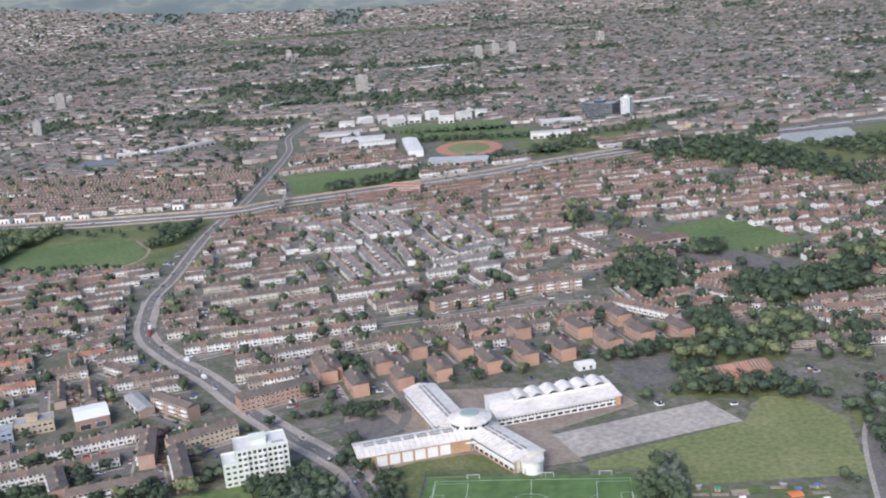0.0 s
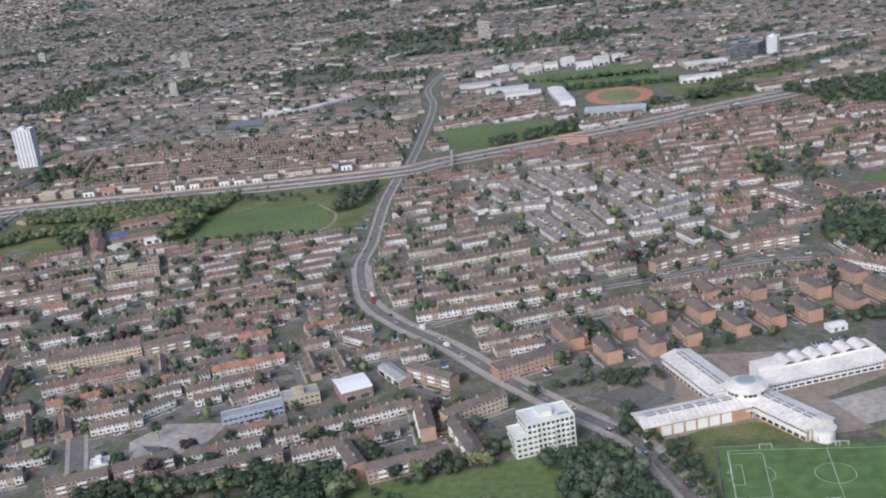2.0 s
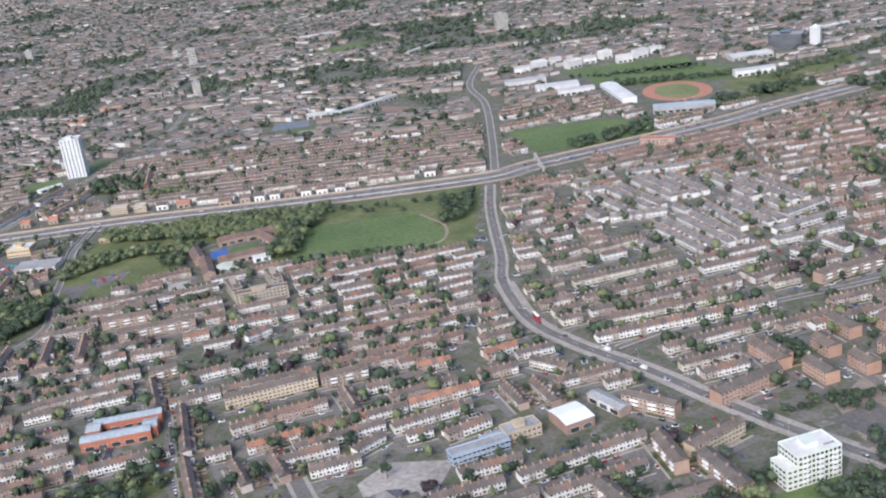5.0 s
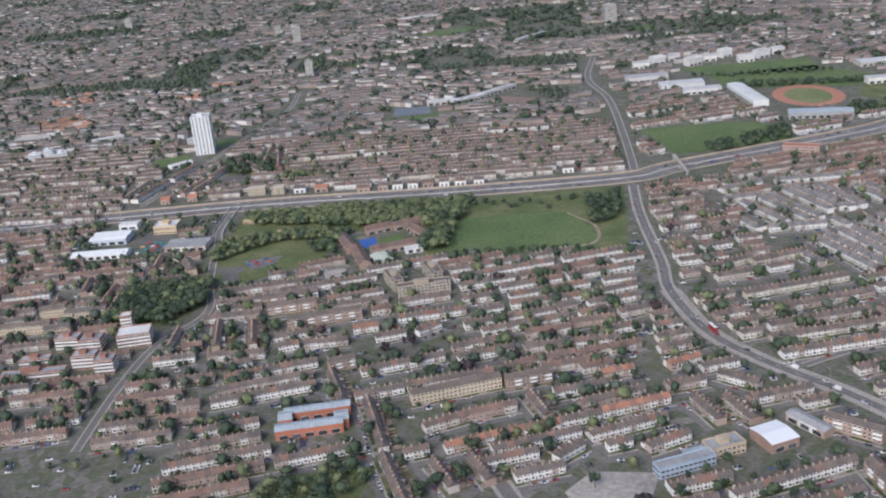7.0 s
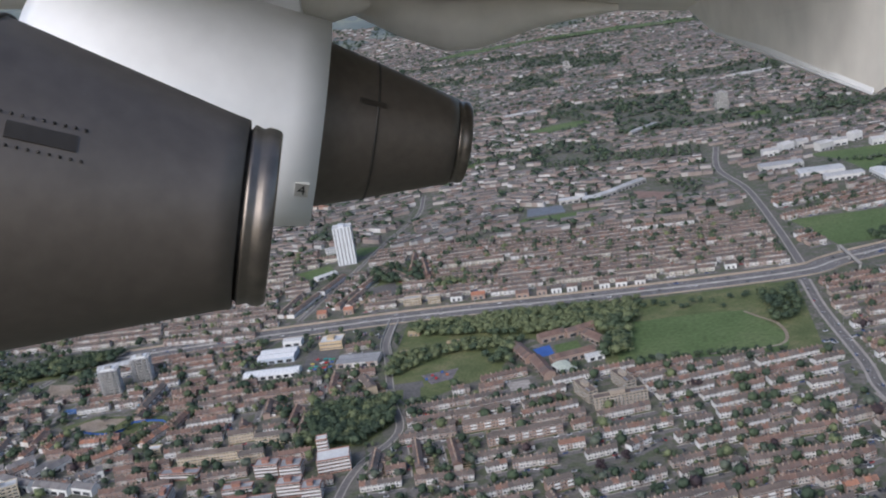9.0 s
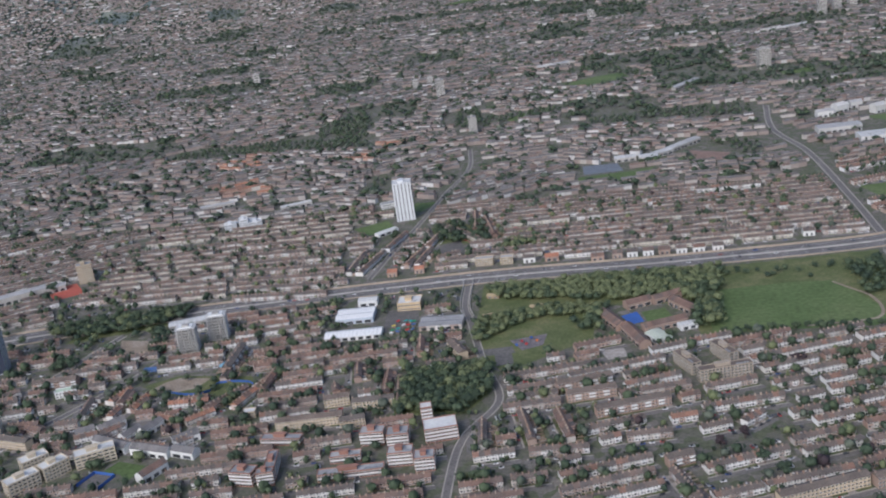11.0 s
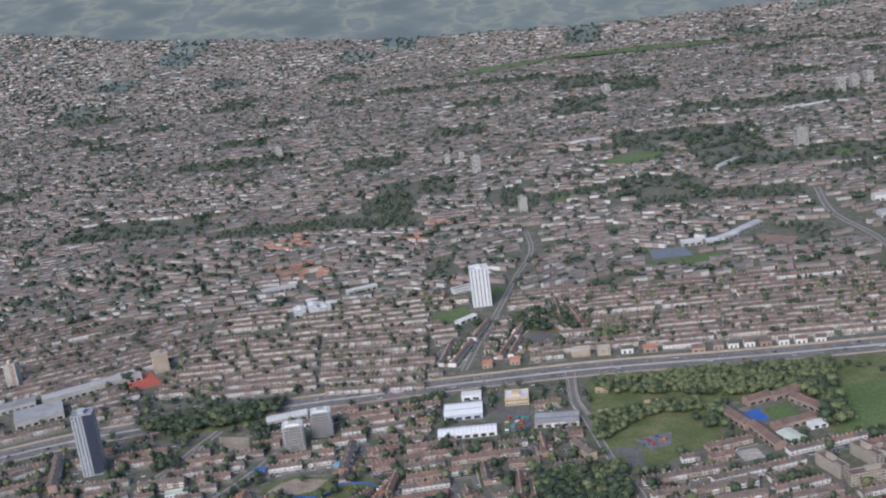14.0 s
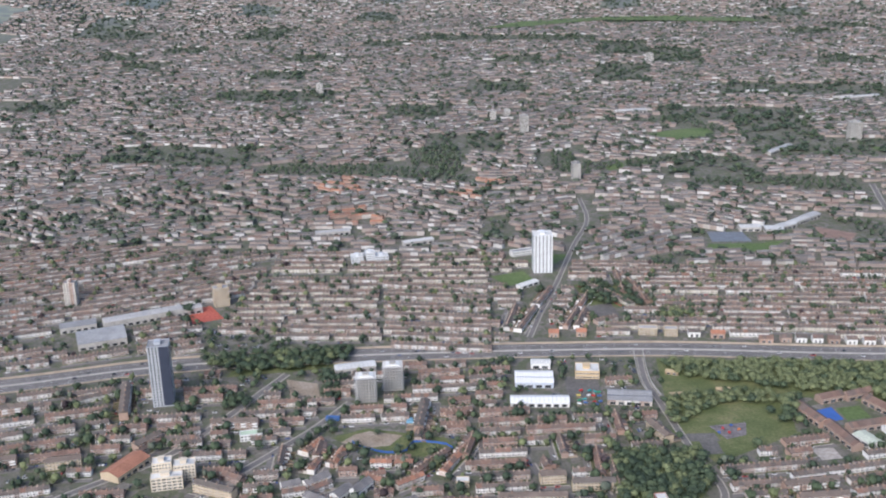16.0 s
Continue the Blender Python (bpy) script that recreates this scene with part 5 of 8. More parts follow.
# retail sheds by the carriageway
M_PALEBLUE = surface("pale_blue_cladding", [(0.48, 0.53, 0.60)], amount=0.12)
M_BRIGHTROOF = surface("bright_white_sheet", [(0.78, 0.78, 0.77)], rough=0.5, grain=0.5, patch=0.06, amount=0.06, bump=0)
shed("retail_shed", -867, 969, 6, 38, 28, 6, 1.6, M_PALEBLUE, M_BRIGHTROOF, "blue-clad retail shed with white ribbed roof", "warehouse", ribs=14, bays=2)
shed("retail_shed", -858, 923, 6, 56, 17, 4.5, 2.2, M_WHITE, M_BRIGHTROOF, "long shed with bright white ribbed roof", "warehouse", ribs=14)
shed("retail_shed", -863, 1006, 4, 20, 12, 6, 0.8, M_WHITE, M_WHITEROOF, "small white shed beside the carriageway", "warehouse", ribs=8)
slab_block("retail_unit", -815, 992, 4, 24, 20, 2, surface("yellow_cladding", [(0.56, 0.43, 0.27)], amount=0.12), "yellow clad retail unit with flat white roof", "shop", M_WHITEROOF, 4.0, nx=7, ny=5, gap=0.6)
# tower blocks
M_TOWERWHITE = surface("tower_white", [(0.66, 0.68, 0.70)], amount=0.08)
slab_block("tower_block", -881, 1298, 12, 24, 20, 20, M_TOWERWHITE, "tall white tower block of twenty storeys", "tower block", M_WHITEROOF, 2.5, nx=5, ny=4, gap=2.9, wh=1.9)
slab_block("tower_block", -1221, 884, 18, 20, 18, 22, surface("tower_grey", [(0.40, 0.43, 0.47)], amount=0.08), "tall grey tower block with a dark blue face", "tower block", None, 2.85, nx=6, ny=5, gap=1.3, wh=2.0)
t = thing("tower_cladding", turn(-1221, 884, 18), "dark blue cladding panel of the tall tower", "cladding")
s = Soup()
s.box(0.5, 10.2, -9.5, -9.15, 1.5, 63, 0, True)
part("panel", s, M_NAVY, t)
slab_block("tower_block", -1256, 1140, 30, 18, 14, 8, WALLS["y"], "brown tower block of eight storeys", "tower block", None, 2.85, nx=6, ny=4)
slab_block("tower_block", -1440, 1124, 10, 14, 12, 10, WALLS["r"], "brick tower of ten storeys", "tower block", None, 2.85, nx=4, ny=4)
for cx, cy, fl, w in ((-346, 2070, 13, 22), (-855, 1752, 10, 13), (-972, 2110, 12, 16), (-1049, 2237, 6, 12), (-1021, 2263, 5, 12), (-110, 2700, 11, 18), (-70, 2730, 11, 18), (-150, 2660, 11, 18), (-700, 3000, 9, 16), (-1500, 2500, 9, 16), (160, 2900, 10, 18)):
    slab_block("tower_block", cx, cy, 15, w, 18, fl, M_CONCRETE, "grey concrete tower block far across the town", "tower block", None, 2.85, nx=5, ny=4)
# white gabled houses of a small estate
for cx, cy, dg, lx in ((-1052, 744, 32, 16), (-1033, 754, 50, 24), (-1007, 738, 64, 19), (-993, 748, 66, 22), (-953, 728, 35, 22), (-975, 709, -15, 38), (-1016, 722, -23, 40), (-944, 705, -17, 23)):
    shed("gabled_house", cx, cy, dg, lx, 10, 6.0, 3.0, M_WHITE, ROOFS["s"], "white rendered gabled houses with grey slate roof", "house")
shed("gabled_house", -960, 676, 64, 25, 10, 6.5, 3.0, M_WHITE, ROOFS["r"], "white house with a red tiled roof", "house")
M_TERRACOTTA = surface("terracotta_tiles", [(0.36, 0.165, 0.105)], grain=1.2, amount=0.25)
shed("college_hall", -1203, 757, 72, 40, 20, 6, 3.2, WALLS["y"], M_TERRACOTTA, "broad hall with a terracotta tiled roof", "hall", ribs=0)
slab_block("shop_with_flat", -911, 767, 8, 11, 8, 2, WALLS["y"], "small yellow brick building with pale roof", "building", M_WHITEROOF, 2.9, nx=4, ny=3, hut=False)
shed("workshop", -773, 940, 1, 42, 24, 5, 1.6, WALLS["b"], M_GREYROOF, "brick workshops with grey felt roofs", "workshop", ribs=8, bays=2)
M_DARKGLASS = surface("dark_glass_cladding", [(0.05, 0.065, 0.085)], rough=0.2, amount=0.2, bump=0)
slab_block("office_block", 88, 1622, -25, 48, 34, 6, M_DARKGLASS, "dark glass office block far across the town", "office", None, 3.4, nx=12, ny=8, gap=0.6)
slab_block("office_tower", 124, 1600, -25, 14, 14, 9, M_TOWERWHITE, "slim white office tower beside dark glass", "office", M_WHITEROOF, 3.2, nx=3, ny=3)
slab_block("block_of_flats", -153, 1153, -18, 38, 12, 3, surface("pink_brick", [(0.46, 0.30, 0.25)], amount=0.15), "pinkish brick flats facing the carriageway", "flats", M_TERRACOTTA, 2.9, nx=11, ny=3, hut=False)
shed("sports_hall", -895, 1240, 48, 30, 10, 4, 1.0, M_WHITE, M_WHITEROOF, "low white hall below the white tower", "hall", ribs=6)
slab_block("clinic", -913, 1357, 30, 30, 10, 2, M_WHITE, "long low white building beside the tower", "building", M_GREYROOF, 3.2, nx=9, ny=3, hut=False)
for cx, cy, lx, h in ((-1128, 1308, 16, 9), (-1112, 1316, 12, 12), (-1098, 1322, 18, 8)):
    slab_block("town_hall", cx, cy, 22, lx, 14, int(h / 3), M_TOWERWHITE, "cluster of cream public buildings far off", "building", M_WHITEROOF, 3.0, nx=5, ny=4)
bridge2 = thing("footbridge", turn(-284, 1118, 8), "pale concrete footbridge over the carriageway", "footbridge")
s = Soup()
s.box(-1.6, 1.6, -34, 34, 5.6, 6.2, 0, True)
part("deck", s, M_CONCRETE, bridge2)
for x in (-1.6, 1.45):
    s = Soup()
    s.box(x, x + 0.15, -34, 34, 6.2, 7.4)
    part("parapet", s, M_PAVING, bridge2)
for y in (-33, 0, 33):
    s = Soup()
    s.box(-1.2, 1.2, y - 0.5, y + 0.5, 0, 5.6)
    part("pier", s, M_CONCRETE, bridge2)
slab_block("office_block", 196, 1450, 5, 46, 16, 2, WALLS["y"], "low yellow brick block by the park", "building", None, 3.0, nx=12, ny=4)
# shells of flats under construction
M_PALESLAB = surface("fresh_concrete", [(0.60, 0.58, 0.55)], grain=0.8, patch=0.1, amount=0.15)
for cx, cy, fl in ((-1026, 914, 8), (-1005, 942, 8)):
    site = thing("unfinished_building", turn(cx, cy, 12), "concrete frame of flats under construction with scaffolding", "building site")
    s, sc = Soup(), Soup()
    for k in range(fl + 1):
        s = Soup()
        s.box(-10, 10, -8, 8, k * 3.1, k * 3.1 + 0.35, 0, True)
        part("floor_slab", s, M_PALESLAB, site)
    for ax in (-8.5, -3, 3, 8.5):
        for ay in (-6.5, 0, 6.5):
            s = Soup()
            s.box(ax - 0.3, ax + 0.3, ay - 0.3, ay + 0.3, 0, fl * 3.1)
            part("column", s, M_CONCRETE, site)
    s = Soup()
    s.box(-3, 3, -2.5, 3, 0, fl * 3.1 + 3)
    part("lift_core", s, M_CONCRETE, site)
    for k in range(9):
        sc.box(-11 + k * 2.75 - 0.08, -11 + k * 2.75 + 0.08, -9.2, -9.05, 0, fl * 3.1 + 1.5)
    for k in range(1, fl + 1):
        sc.box(-11, 11, -9.3, -8.3, k * 3.1 - 0.12, k * 3.1, 0, True)
        sc.box(-11, 11, -9.3, -9.22, k * 3.1 + 0.9, k * 3.1 + 1.0, 0, True)
    part("scaffolding", sc, M_STEEL, site, kind="stuff")
    s = Soup()
    s.box(-7, 7, -5, 6, fl * 3.1 + 0.36, fl * 3.1 + 1.4)
    part("roof_sheeting", s, M_WHITE, site)
    take(cx, cy, 13, 11)
shed("depot", -1052, 976, 22, 42, 14, 6, 0.8, M_CONCRETE, M_WHITEROOF, "long low depot with a pale roof", "depot", ribs=10)
# grey college halls and the pale flats farther west
for cx, cy, dg, lx, ly, h in ((-1352, 1020, 30, 52, 40, 8), (-1330, 1082, 35, 90, 16, 9), (-1290, 1108, 35, 40, 14, 7), (-1395, 1050, 30, 40, 18, 7)):
    shed("college_hall", cx, cy, dg, lx, ly, h, 0.9, M_CONCRETE, M_GREYROOF, "large grey college hall with flat metal roof", "college", ribs=12)
for cx, cy, lx, ly, fl in ((-1165, 748, 16, 12, 6), (-1147, 752, 18, 12, 5), (-1156, 735, 26, 10, 4)):
    slab_block("block_of_flats", cx, cy, 20, lx, ly, fl, surface("pale_render", [(0.66, 0.58, 0.46)], amount=0.1), "stepped pale flats with white roofs", "flats", M_WHITEROOF, 2.9, nx=6, ny=4)
for cx, cy, dg, lx in ((-1020, 700, 32, 32), (-1070, 692, 48, 22), (-1047, 682, 55, 22), (-1063, 661, 53, 26)):
    slab_block("block_of_flats", cx, cy, dg, lx, 13, 4, surface("sand_brick", [(0.55, 0.47, 0.35)], amount=0.1), "sand-coloured modern flats with white roofs", "flats", M_WHITEROOF, 2.9, nx=7, ny=4)
slab_block("bungalow_block", -1113, 824, 20, 20, 9, 2, M_WHITE, "small white building with pale green roof", "building", surface("pale_green_roof", [(0.45, 0.55, 0.42)], amount=0.1), 3.0, nx=6, ny=3, hut=False)
shed("clubhouse", 105, 592, 20, 34, 22, 6, 4.5, WALLS["r"], ROOFS["o"], "large hall with a broad orange tiled roof", "hall", ribs=16)
shed("school_annexe", 90, 895, 20, 52, 20, 4, 1.2, WALLS["r"], ROOFS["r"], "low school with red-brown roofs", "school")
shed("school_annexe", 75, 915, -60, 34, 14, 4, 1.2, WALLS["r"], ROOFS["r"], "low school with red-brown roofs", "school")
shed("small_hall", 18, 618, 20, 11, 8, 3.4, 1.0, M_WHITE, M_WHITEROOF, "small white hut beside the flats", "hut")
# stadium: track, stand and clubhouse
stadium = thing("running_track", turn(-100, 1412, 8), "orange oval running track round green grass", "running track")
s = Soup()
oval = [(44 * math.cos(t), 60 * math.sin(t)) for t in np.linspace(-math.pi, math.pi, 61)]
ribbon(s, [Vector(p) for p in oval], 0, 16, 0.05)
part("track_lane", s, M_TRACK, stadium)
s = Soup()
s.add([(x * 0.78, y * 0.8, 0.045) for x, y in oval[:-1]], [tuple(range(60))])
part("infield", s, M_FIELD, stadium)
take(-100, 1412, 58, 72)
shed("stadium_stand", -105, 1304, -6, 74, 24, 7, 1.5, M_GREYROOF, M_BLUEROOF, "long stand with a blue-grey roof", "stand", ribs=16)
shed("leisure_centre", -176, 1420, -79, 110, 20, 8, 1.0, M_WHITE, M_WHITEROOF, "white leisure centre beside the track", "leisure centre", ribs=14)
for cx, cy, lx, ly, h in ((-300, 1560, 60, 24, 8), (-255, 1500, 60, 30, 8), (-230, 1465, 50, 20, 7), (9, 1462, 54, 18, 8)):
    shed("retail_shed", cx, cy, 5, lx, ly, h, 1.0, M_HOSPITAL, M_FARSHEET, "pale roofed hall beside the playing field", "hall", ribs=10)
for k in range(9):
    shed("hospital_block", -305 + k * 26, 1650 + (k % 3) * 22, 8 + 24 * (k % 2), 24 - 3 * (k % 3), 15, 9 + 2 * (k % 2), 2.6, M_HOSPITAL, M_FARSHEET, "pale rendered hospital block with a low pitched roof", "hospital", bays=1 + k % 2)
for cx, cy, dg, lx, ly in ((-600, 1494, 8, 30, 16), (-568, 1490, 8, 26, 20), (-548, 1508, 40, 30, 14), (-528, 1532, 48, 40, 12), (-508, 1556, 48, 36, 14), (-495, 1978, 54, 80, 12), (-766, 2318, 22, 56, 16), (-740, 2325, 22, 30, 20), (-466, 2561, 4, 50, 16), (170, 1725, 25, 80, 14), (-250, 2500, 25, 100, 14), (-60, 2350, 25, 60, 14), (-1119, 1325, 34, 30, 14), (25, 1575, 8, 60, 30), (-1060, 1390, 30, 44, 11), (-1190, 1420, 20, 50, 12)):
    shed("school_block", cx, cy, dg, lx, ly, 6, 1.2, M_CONCRETE, M_FARSHEET, "pale long hall far across the town", "hall", ribs=0)
sheet("sports_field", [(-668, 1395), (-587, 1400), (-556, 1452), (-590, 1436), (-662, 1425)], 0.03, M_GRASS, "green school field", "grass")
sheet("playground", [(-660, 1480), (-611, 1484), (-602, 1442), (-656, 1436)], 0.03, surface("blue_grey_court", [(0.16, 0.18, 0.21)], grain=0.5, amount=0.2), "blue-grey hard court beside the school", "playground")
sheet("sports_field", [(-725, 2110), (-690, 2065), (-640, 2066), (-596, 2120), (-610, 2170), (-660, 2158)], 0.03, M_GRASS, "green park far across the town", "grass")
for outline in ([(-808, 1838), (-800, 1815), (-768, 1840), (-780, 1880)], [(-326, 2020), (-317, 1994), (-262, 1994), (-266, 2045)], [(-255, 1630), (-208, 1566), (-55, 1560), (-58, 1645), (-150, 1640)], [(-905, 1330), (-880, 1365), (-850, 1362), (-865, 1325)]):
    sheet("sports_field", outline, 0.03, M_GRASS, "green field far across the town", "grass")
sheet("heath", [(-1250, 3700), (-1112, 3740), (-838, 3930), (-517, 3890), (-300, 3880), (-330, 3990), (-632, 4058), (-923, 4006), (-1142, 3878)], 8.0, M_GRASS, "pale green open heath before the wooded hills", "grass")
sheet("school_yard", [(-510, 1520), (-454, 1490), (-470, 1455), (-500, 1458)], 0.03, surface("brick_yard", [(0.25, 0.165, 0.13)], grain=0.5, amount=0.25), "reddish brick yard beside the school", "yard")
for cx, cy, lx, wall, roof, words in (
        (-404, 1128, 12, M_WHITE, ROOFS["b"], "white detached house facing the carriageway"), (-627, 1094, 14, WALLS["f"], ROOFS["r"], "red brick house facing the carriageway"),
        (-702, 1104, 13, M_WHITE, ROOFS["b"], "white detached house facing the carriageway"), (-677, 1103, 15, WALLS["f"], M_TERRACOTTA, "brick house with a terracotta tiled roof"),
        (-854, 1087, 11, WALLS["f"], M_TERRACOTTA, "brick house with a terracotta tiled roof"), (-824, 1092, 11, WALLS["f"], M_TERRACOTTA, "brick house with a terracotta tiled roof"),
        (-606, 1099, 11, WALLS["b"], ROOFS["b"], "brown brick house facing the carriageway"), (-590, 1100, 11, M_WHITE, ROOFS["b"], "white detached house facing the carriageway"),
        (-573, 1101, 11, M_WHITE, ROOFS["r"], "white house with a red-brown tiled roof"), (-556, 1101, 12, WALLS["f"], ROOFS["r"], "red brick house facing the carriageway"),
        (-538, 1101, 11, M_WHITE, ROOFS["b"], "white detached house facing the carriageway"), (-520, 1101, 12, M_WHITE, ROOFS["r"], "white house with a red-brown tiled roof"), (-500, 1102, 11, WALLS["b"], ROOFS["b"], "brown brick house facing the carriageway")):
    shed("detached_house", cx, cy, 4, lx, 9, 5.6, 2.8, wall, roof, words, "house")
for cx, lx in ((-752, 20), (-727, 14)):
    slab_block("block_of_flats", cx, 1104, 3, lx, 10, 3, WALLS["y"], "yellow brick flats facing the carriageway", "flats", None, 2.6, nx=int(lx / 3), ny=3, hut=False)

# ---- the railway, the station bridge and the works beside the dock road ----
s = Soup()
s.box(-150, 300, 364, 383, 0, 0.25)
tagged(part("railway_bed", s, surface("ballast", [(0.20, 0.185, 0.17)], grain=2, amount=0.4)), "grey ballast bed of the railway", "railway", kind="structure")
for k, y in enumerate((368.5, 370.0, 375.0, 376.5)):
    s = Soup()
    s.box(-150, 300, y - 0.06, y + 0.06, 0.25, 0.42)
    tagged(part("rail", s, M_STEEL), "steel railway rail", "rail", kind="structure")
for x0, x1, y0, y1 in ((-46, 60, 378.4, 381.4), (-46, 60, 363.5, 366.3)):
    p = thing("station_platform", turn((x0 + x1) / 2, (y0 + y1) / 2), "pale concrete station platform with white edge", "platform")
    s = Soup()
    s.box(-(x1 - x0) / 2, (x1 - x0) / 2, -(y1 - y0) / 2, (y1 - y0) / 2, 0, 1.1)
    part("deck", s, M_PAVING, p)
    s = Soup()
    s.box(-(x1 - x0) / 2, (x1 - x0) / 2, -(y1 - y0) / 2, -(y1 - y0) / 2 + 0.35, 1.1, 1.108)
    part("white_edge", s, M_LINE, p)
    for k in range(8):
        s = Soup()
        s.box(-50 + k * 13 - 0.1, -50 + k * 13 + 0.1, 0.9, 1.1, 1.1, 4.6)
        s.box(-50 + k * 13 - 0.9, -50 + k * 13 + 0.9, 0.7, 1.3, 4.5, 4.7, 0, True)
        part("platform_lamp", s, M_STEEL, p)
train = thing("train", turn(-28, 369.2, 0, 0.42), "red light-rail train at the platform", "train")
for k in range(2):
    s = Soup()
    s.box(-17 + k * 17.3, -0.2 + k * 17.3, -1.3, 1.3, 0.4, 3.2, taper=0.08)
    part("coach", s, M_RED, train)
    s = Soup()
    strip_windows(s, -16.5 + k * 17.3, -0.7 + k * 17.3, 1.28, 1.4, 1.1, 7, 0.5, 1)
    strip_windows(s, -16.5 + k * 17.3, -0.7 + k * 17.3, -1.28, 1.4, 1.1, 7, 0.5, -1)
    part("glazing", s, [M_FRAME, M_PANE], train, kind="stuff")
    s = Soup()
    s.box(-16.5 + k * 17.3, -0.7 + k * 17.3, -1.0, 1.0, 3.2, 3.3)
    part("coach_roof", s, M_GREYROOF, train)
bridge = thing("footbridge", turn(-55, 384), "pale concrete station footbridge over road and railway", "footbridge")
s = Soup()
s.box(-3.0, 3.0, -24, 18, 5.4, 6.2, 0, True)
part("deck", s, M_CONCRETE, bridge)
for x in (-3.0, 2.75):
    s = Soup()
    s.box(x, x + 0.25, -24, 18, 6.2, 7.5)
    part("parapet", s, M_PAVING, bridge)
for y in (-18, -4, 9, 16):
    s = Soup()
    s.box(-1.6, 1.6, y - 0.6, y + 0.6, 0, 5.4)
    part("pier", s, M_CONCRETE, bridge)
lift = thing("lift_tower", turn(-49.5, 392), "red and glass lift tower beside the footbridge", "lift tower")
s = Soup()
s.box(-1.6, 1.6, -1.6, 1.6, 0, 11)
part("shaft", s, M_RED, lift)
s = Soup()
side_windows(s, -1.6, -1.2, 1.2, 1, 8.5, 1, 0.2, -1)
strip_windows(s, -1.2, 1.2, -1.6, 1, 8.5, 1, 0.2, -1)
part("glazing", s, [M_STEEL, M_PANE], lift)
s = Soup()
s.box(-1.9, 1.9, -1.9, 1.9, 11, 11.4)
part("cap", s, M_STEEL, lift)
stair = thing("station_stairs", turn(-36, 394.5, -36), "grey steel stairway down from the footbridge", "stairs")
for k in range(30):
    s = Soup()
    s.box(-13 + k * 0.9, -12 + k * 0.9, -1.4, 1.4, 5.6 - k * 0.18, 5.8 - k * 0.18, 0, True)
    part("tread", s, M_CONCRETE, stair)
for y in (-1.5, 1.4):
    s = Soup()
    s.add([(-13, y, 5.2), (14, y, 0.2), (14, y, 1.5), (-13, y, 6.9), (-13, y + 0.1, 5.2), (14, y + 0.1, 0.2), (14, y + 0.1, 1.5), (-13, y + 0.1, 6.9)], [(0, 1, 2, 3), (7, 6, 5, 4), (3, 2, 6, 7)])
    part("balustrade", s, M_STEEL, stair)
for x in (-9, -2, 5):
    s = Soup()
    s.box(x - 0.2, x + 0.2, -1.0, 1.0, 0, 5.6 - (x + 13) * 0.19)
    part("post", s, M_STEEL, stair)


def bus(x, y, deg):
    ob = thing("bus", turn(x, y, deg, 0.07), "red double-decker bus with a white roof", "bus")
    s = Soup()
    s.box(-5.3, 5.3, -1.25, 1.25, 0.35, 4.2, taper=0.05)
    part("body", s, M_RED, ob)
    s = Soup()
    s.box(-5.15, 5.15, -1.12, 1.12, 4.2, 4.36)
    part("roof", s, M_WHITE, ob)
    for z in (1.3, 3.0):
        s = Soup()
        for f in (-1, 1):
            strip_windows(s, -5.0, 5.0, f * 1.25, z, 0.9, 7, 0.15, f, 1, 1)
        for f in (-1, 1):
            side_windows(s, f * 5.3, -1.1, 1.1, z, 1.0, 1, 0.1, f, 1, 1)
        part("window_band", s, [M_FRAME, M_PANE], ob)
    for wx in (-3.4, 3.2):
        for wy in (-1.1, 1.1):
            s = Soup()
            ring = [(0.5 * math.cos(k * math.pi / 5), 0.5 * math.sin(k * math.pi / 5)) for k in range(10)]
            s.add([(wx + a, wy - 0.17, 0.5 + b) for a, b in ring] + [(wx + a, wy + 0.17, 0.5 + b) for a, b in ring], [tuple(range(10)), tuple(range(19, 9, -1))] + [(k, k + 10, (k + 1) % 10 + 10, (k + 1) % 10) for k in range(10)])
            part("wheel", s, M_TYRE, ob)


bus(-81, 405.5, 14)
bus(-290, 716, -70)


def cabin(x, y, lx, ly, h, mat, label, deg=3):
    ob = thing("site_cabin", turn(x, y, deg), label, "cabin", "site cabins")
    s = Soup()
    s.box(-lx / 2, lx / 2, -ly / 2, ly / 2, 0.15, h)
    part("body", s, mat, ob)
    s = Soup()
    s.box(-lx / 2 - 0.1, lx / 2 + 0.1, -ly / 2 - 0.1, ly / 2 + 0.1, h, h + 0.12)
    part("roof", s, M_WHITEROOF if mat is M_WHITE else mat, ob)
    for k in range(int(lx / 3)):
        s = Soup()
        x0 = -lx / 2 + k * 3 + 0.7
        strip_windows(s, x0, x0 + 1.5, -ly / 2, 1.1, 1.0, 1, 0.1, -1)
        part("window", s, [M_FRAME, M_PANE], ob)
    s = Soup()
    for cx in (-lx / 2 + 0.3, lx / 2 - 0.3):
        s.box(cx - 0.2, cx + 0.2, -ly / 2 + 0.2, ly / 2 - 0.2, 0, 0.15)
    part("skid", s, M_STEEL, ob)


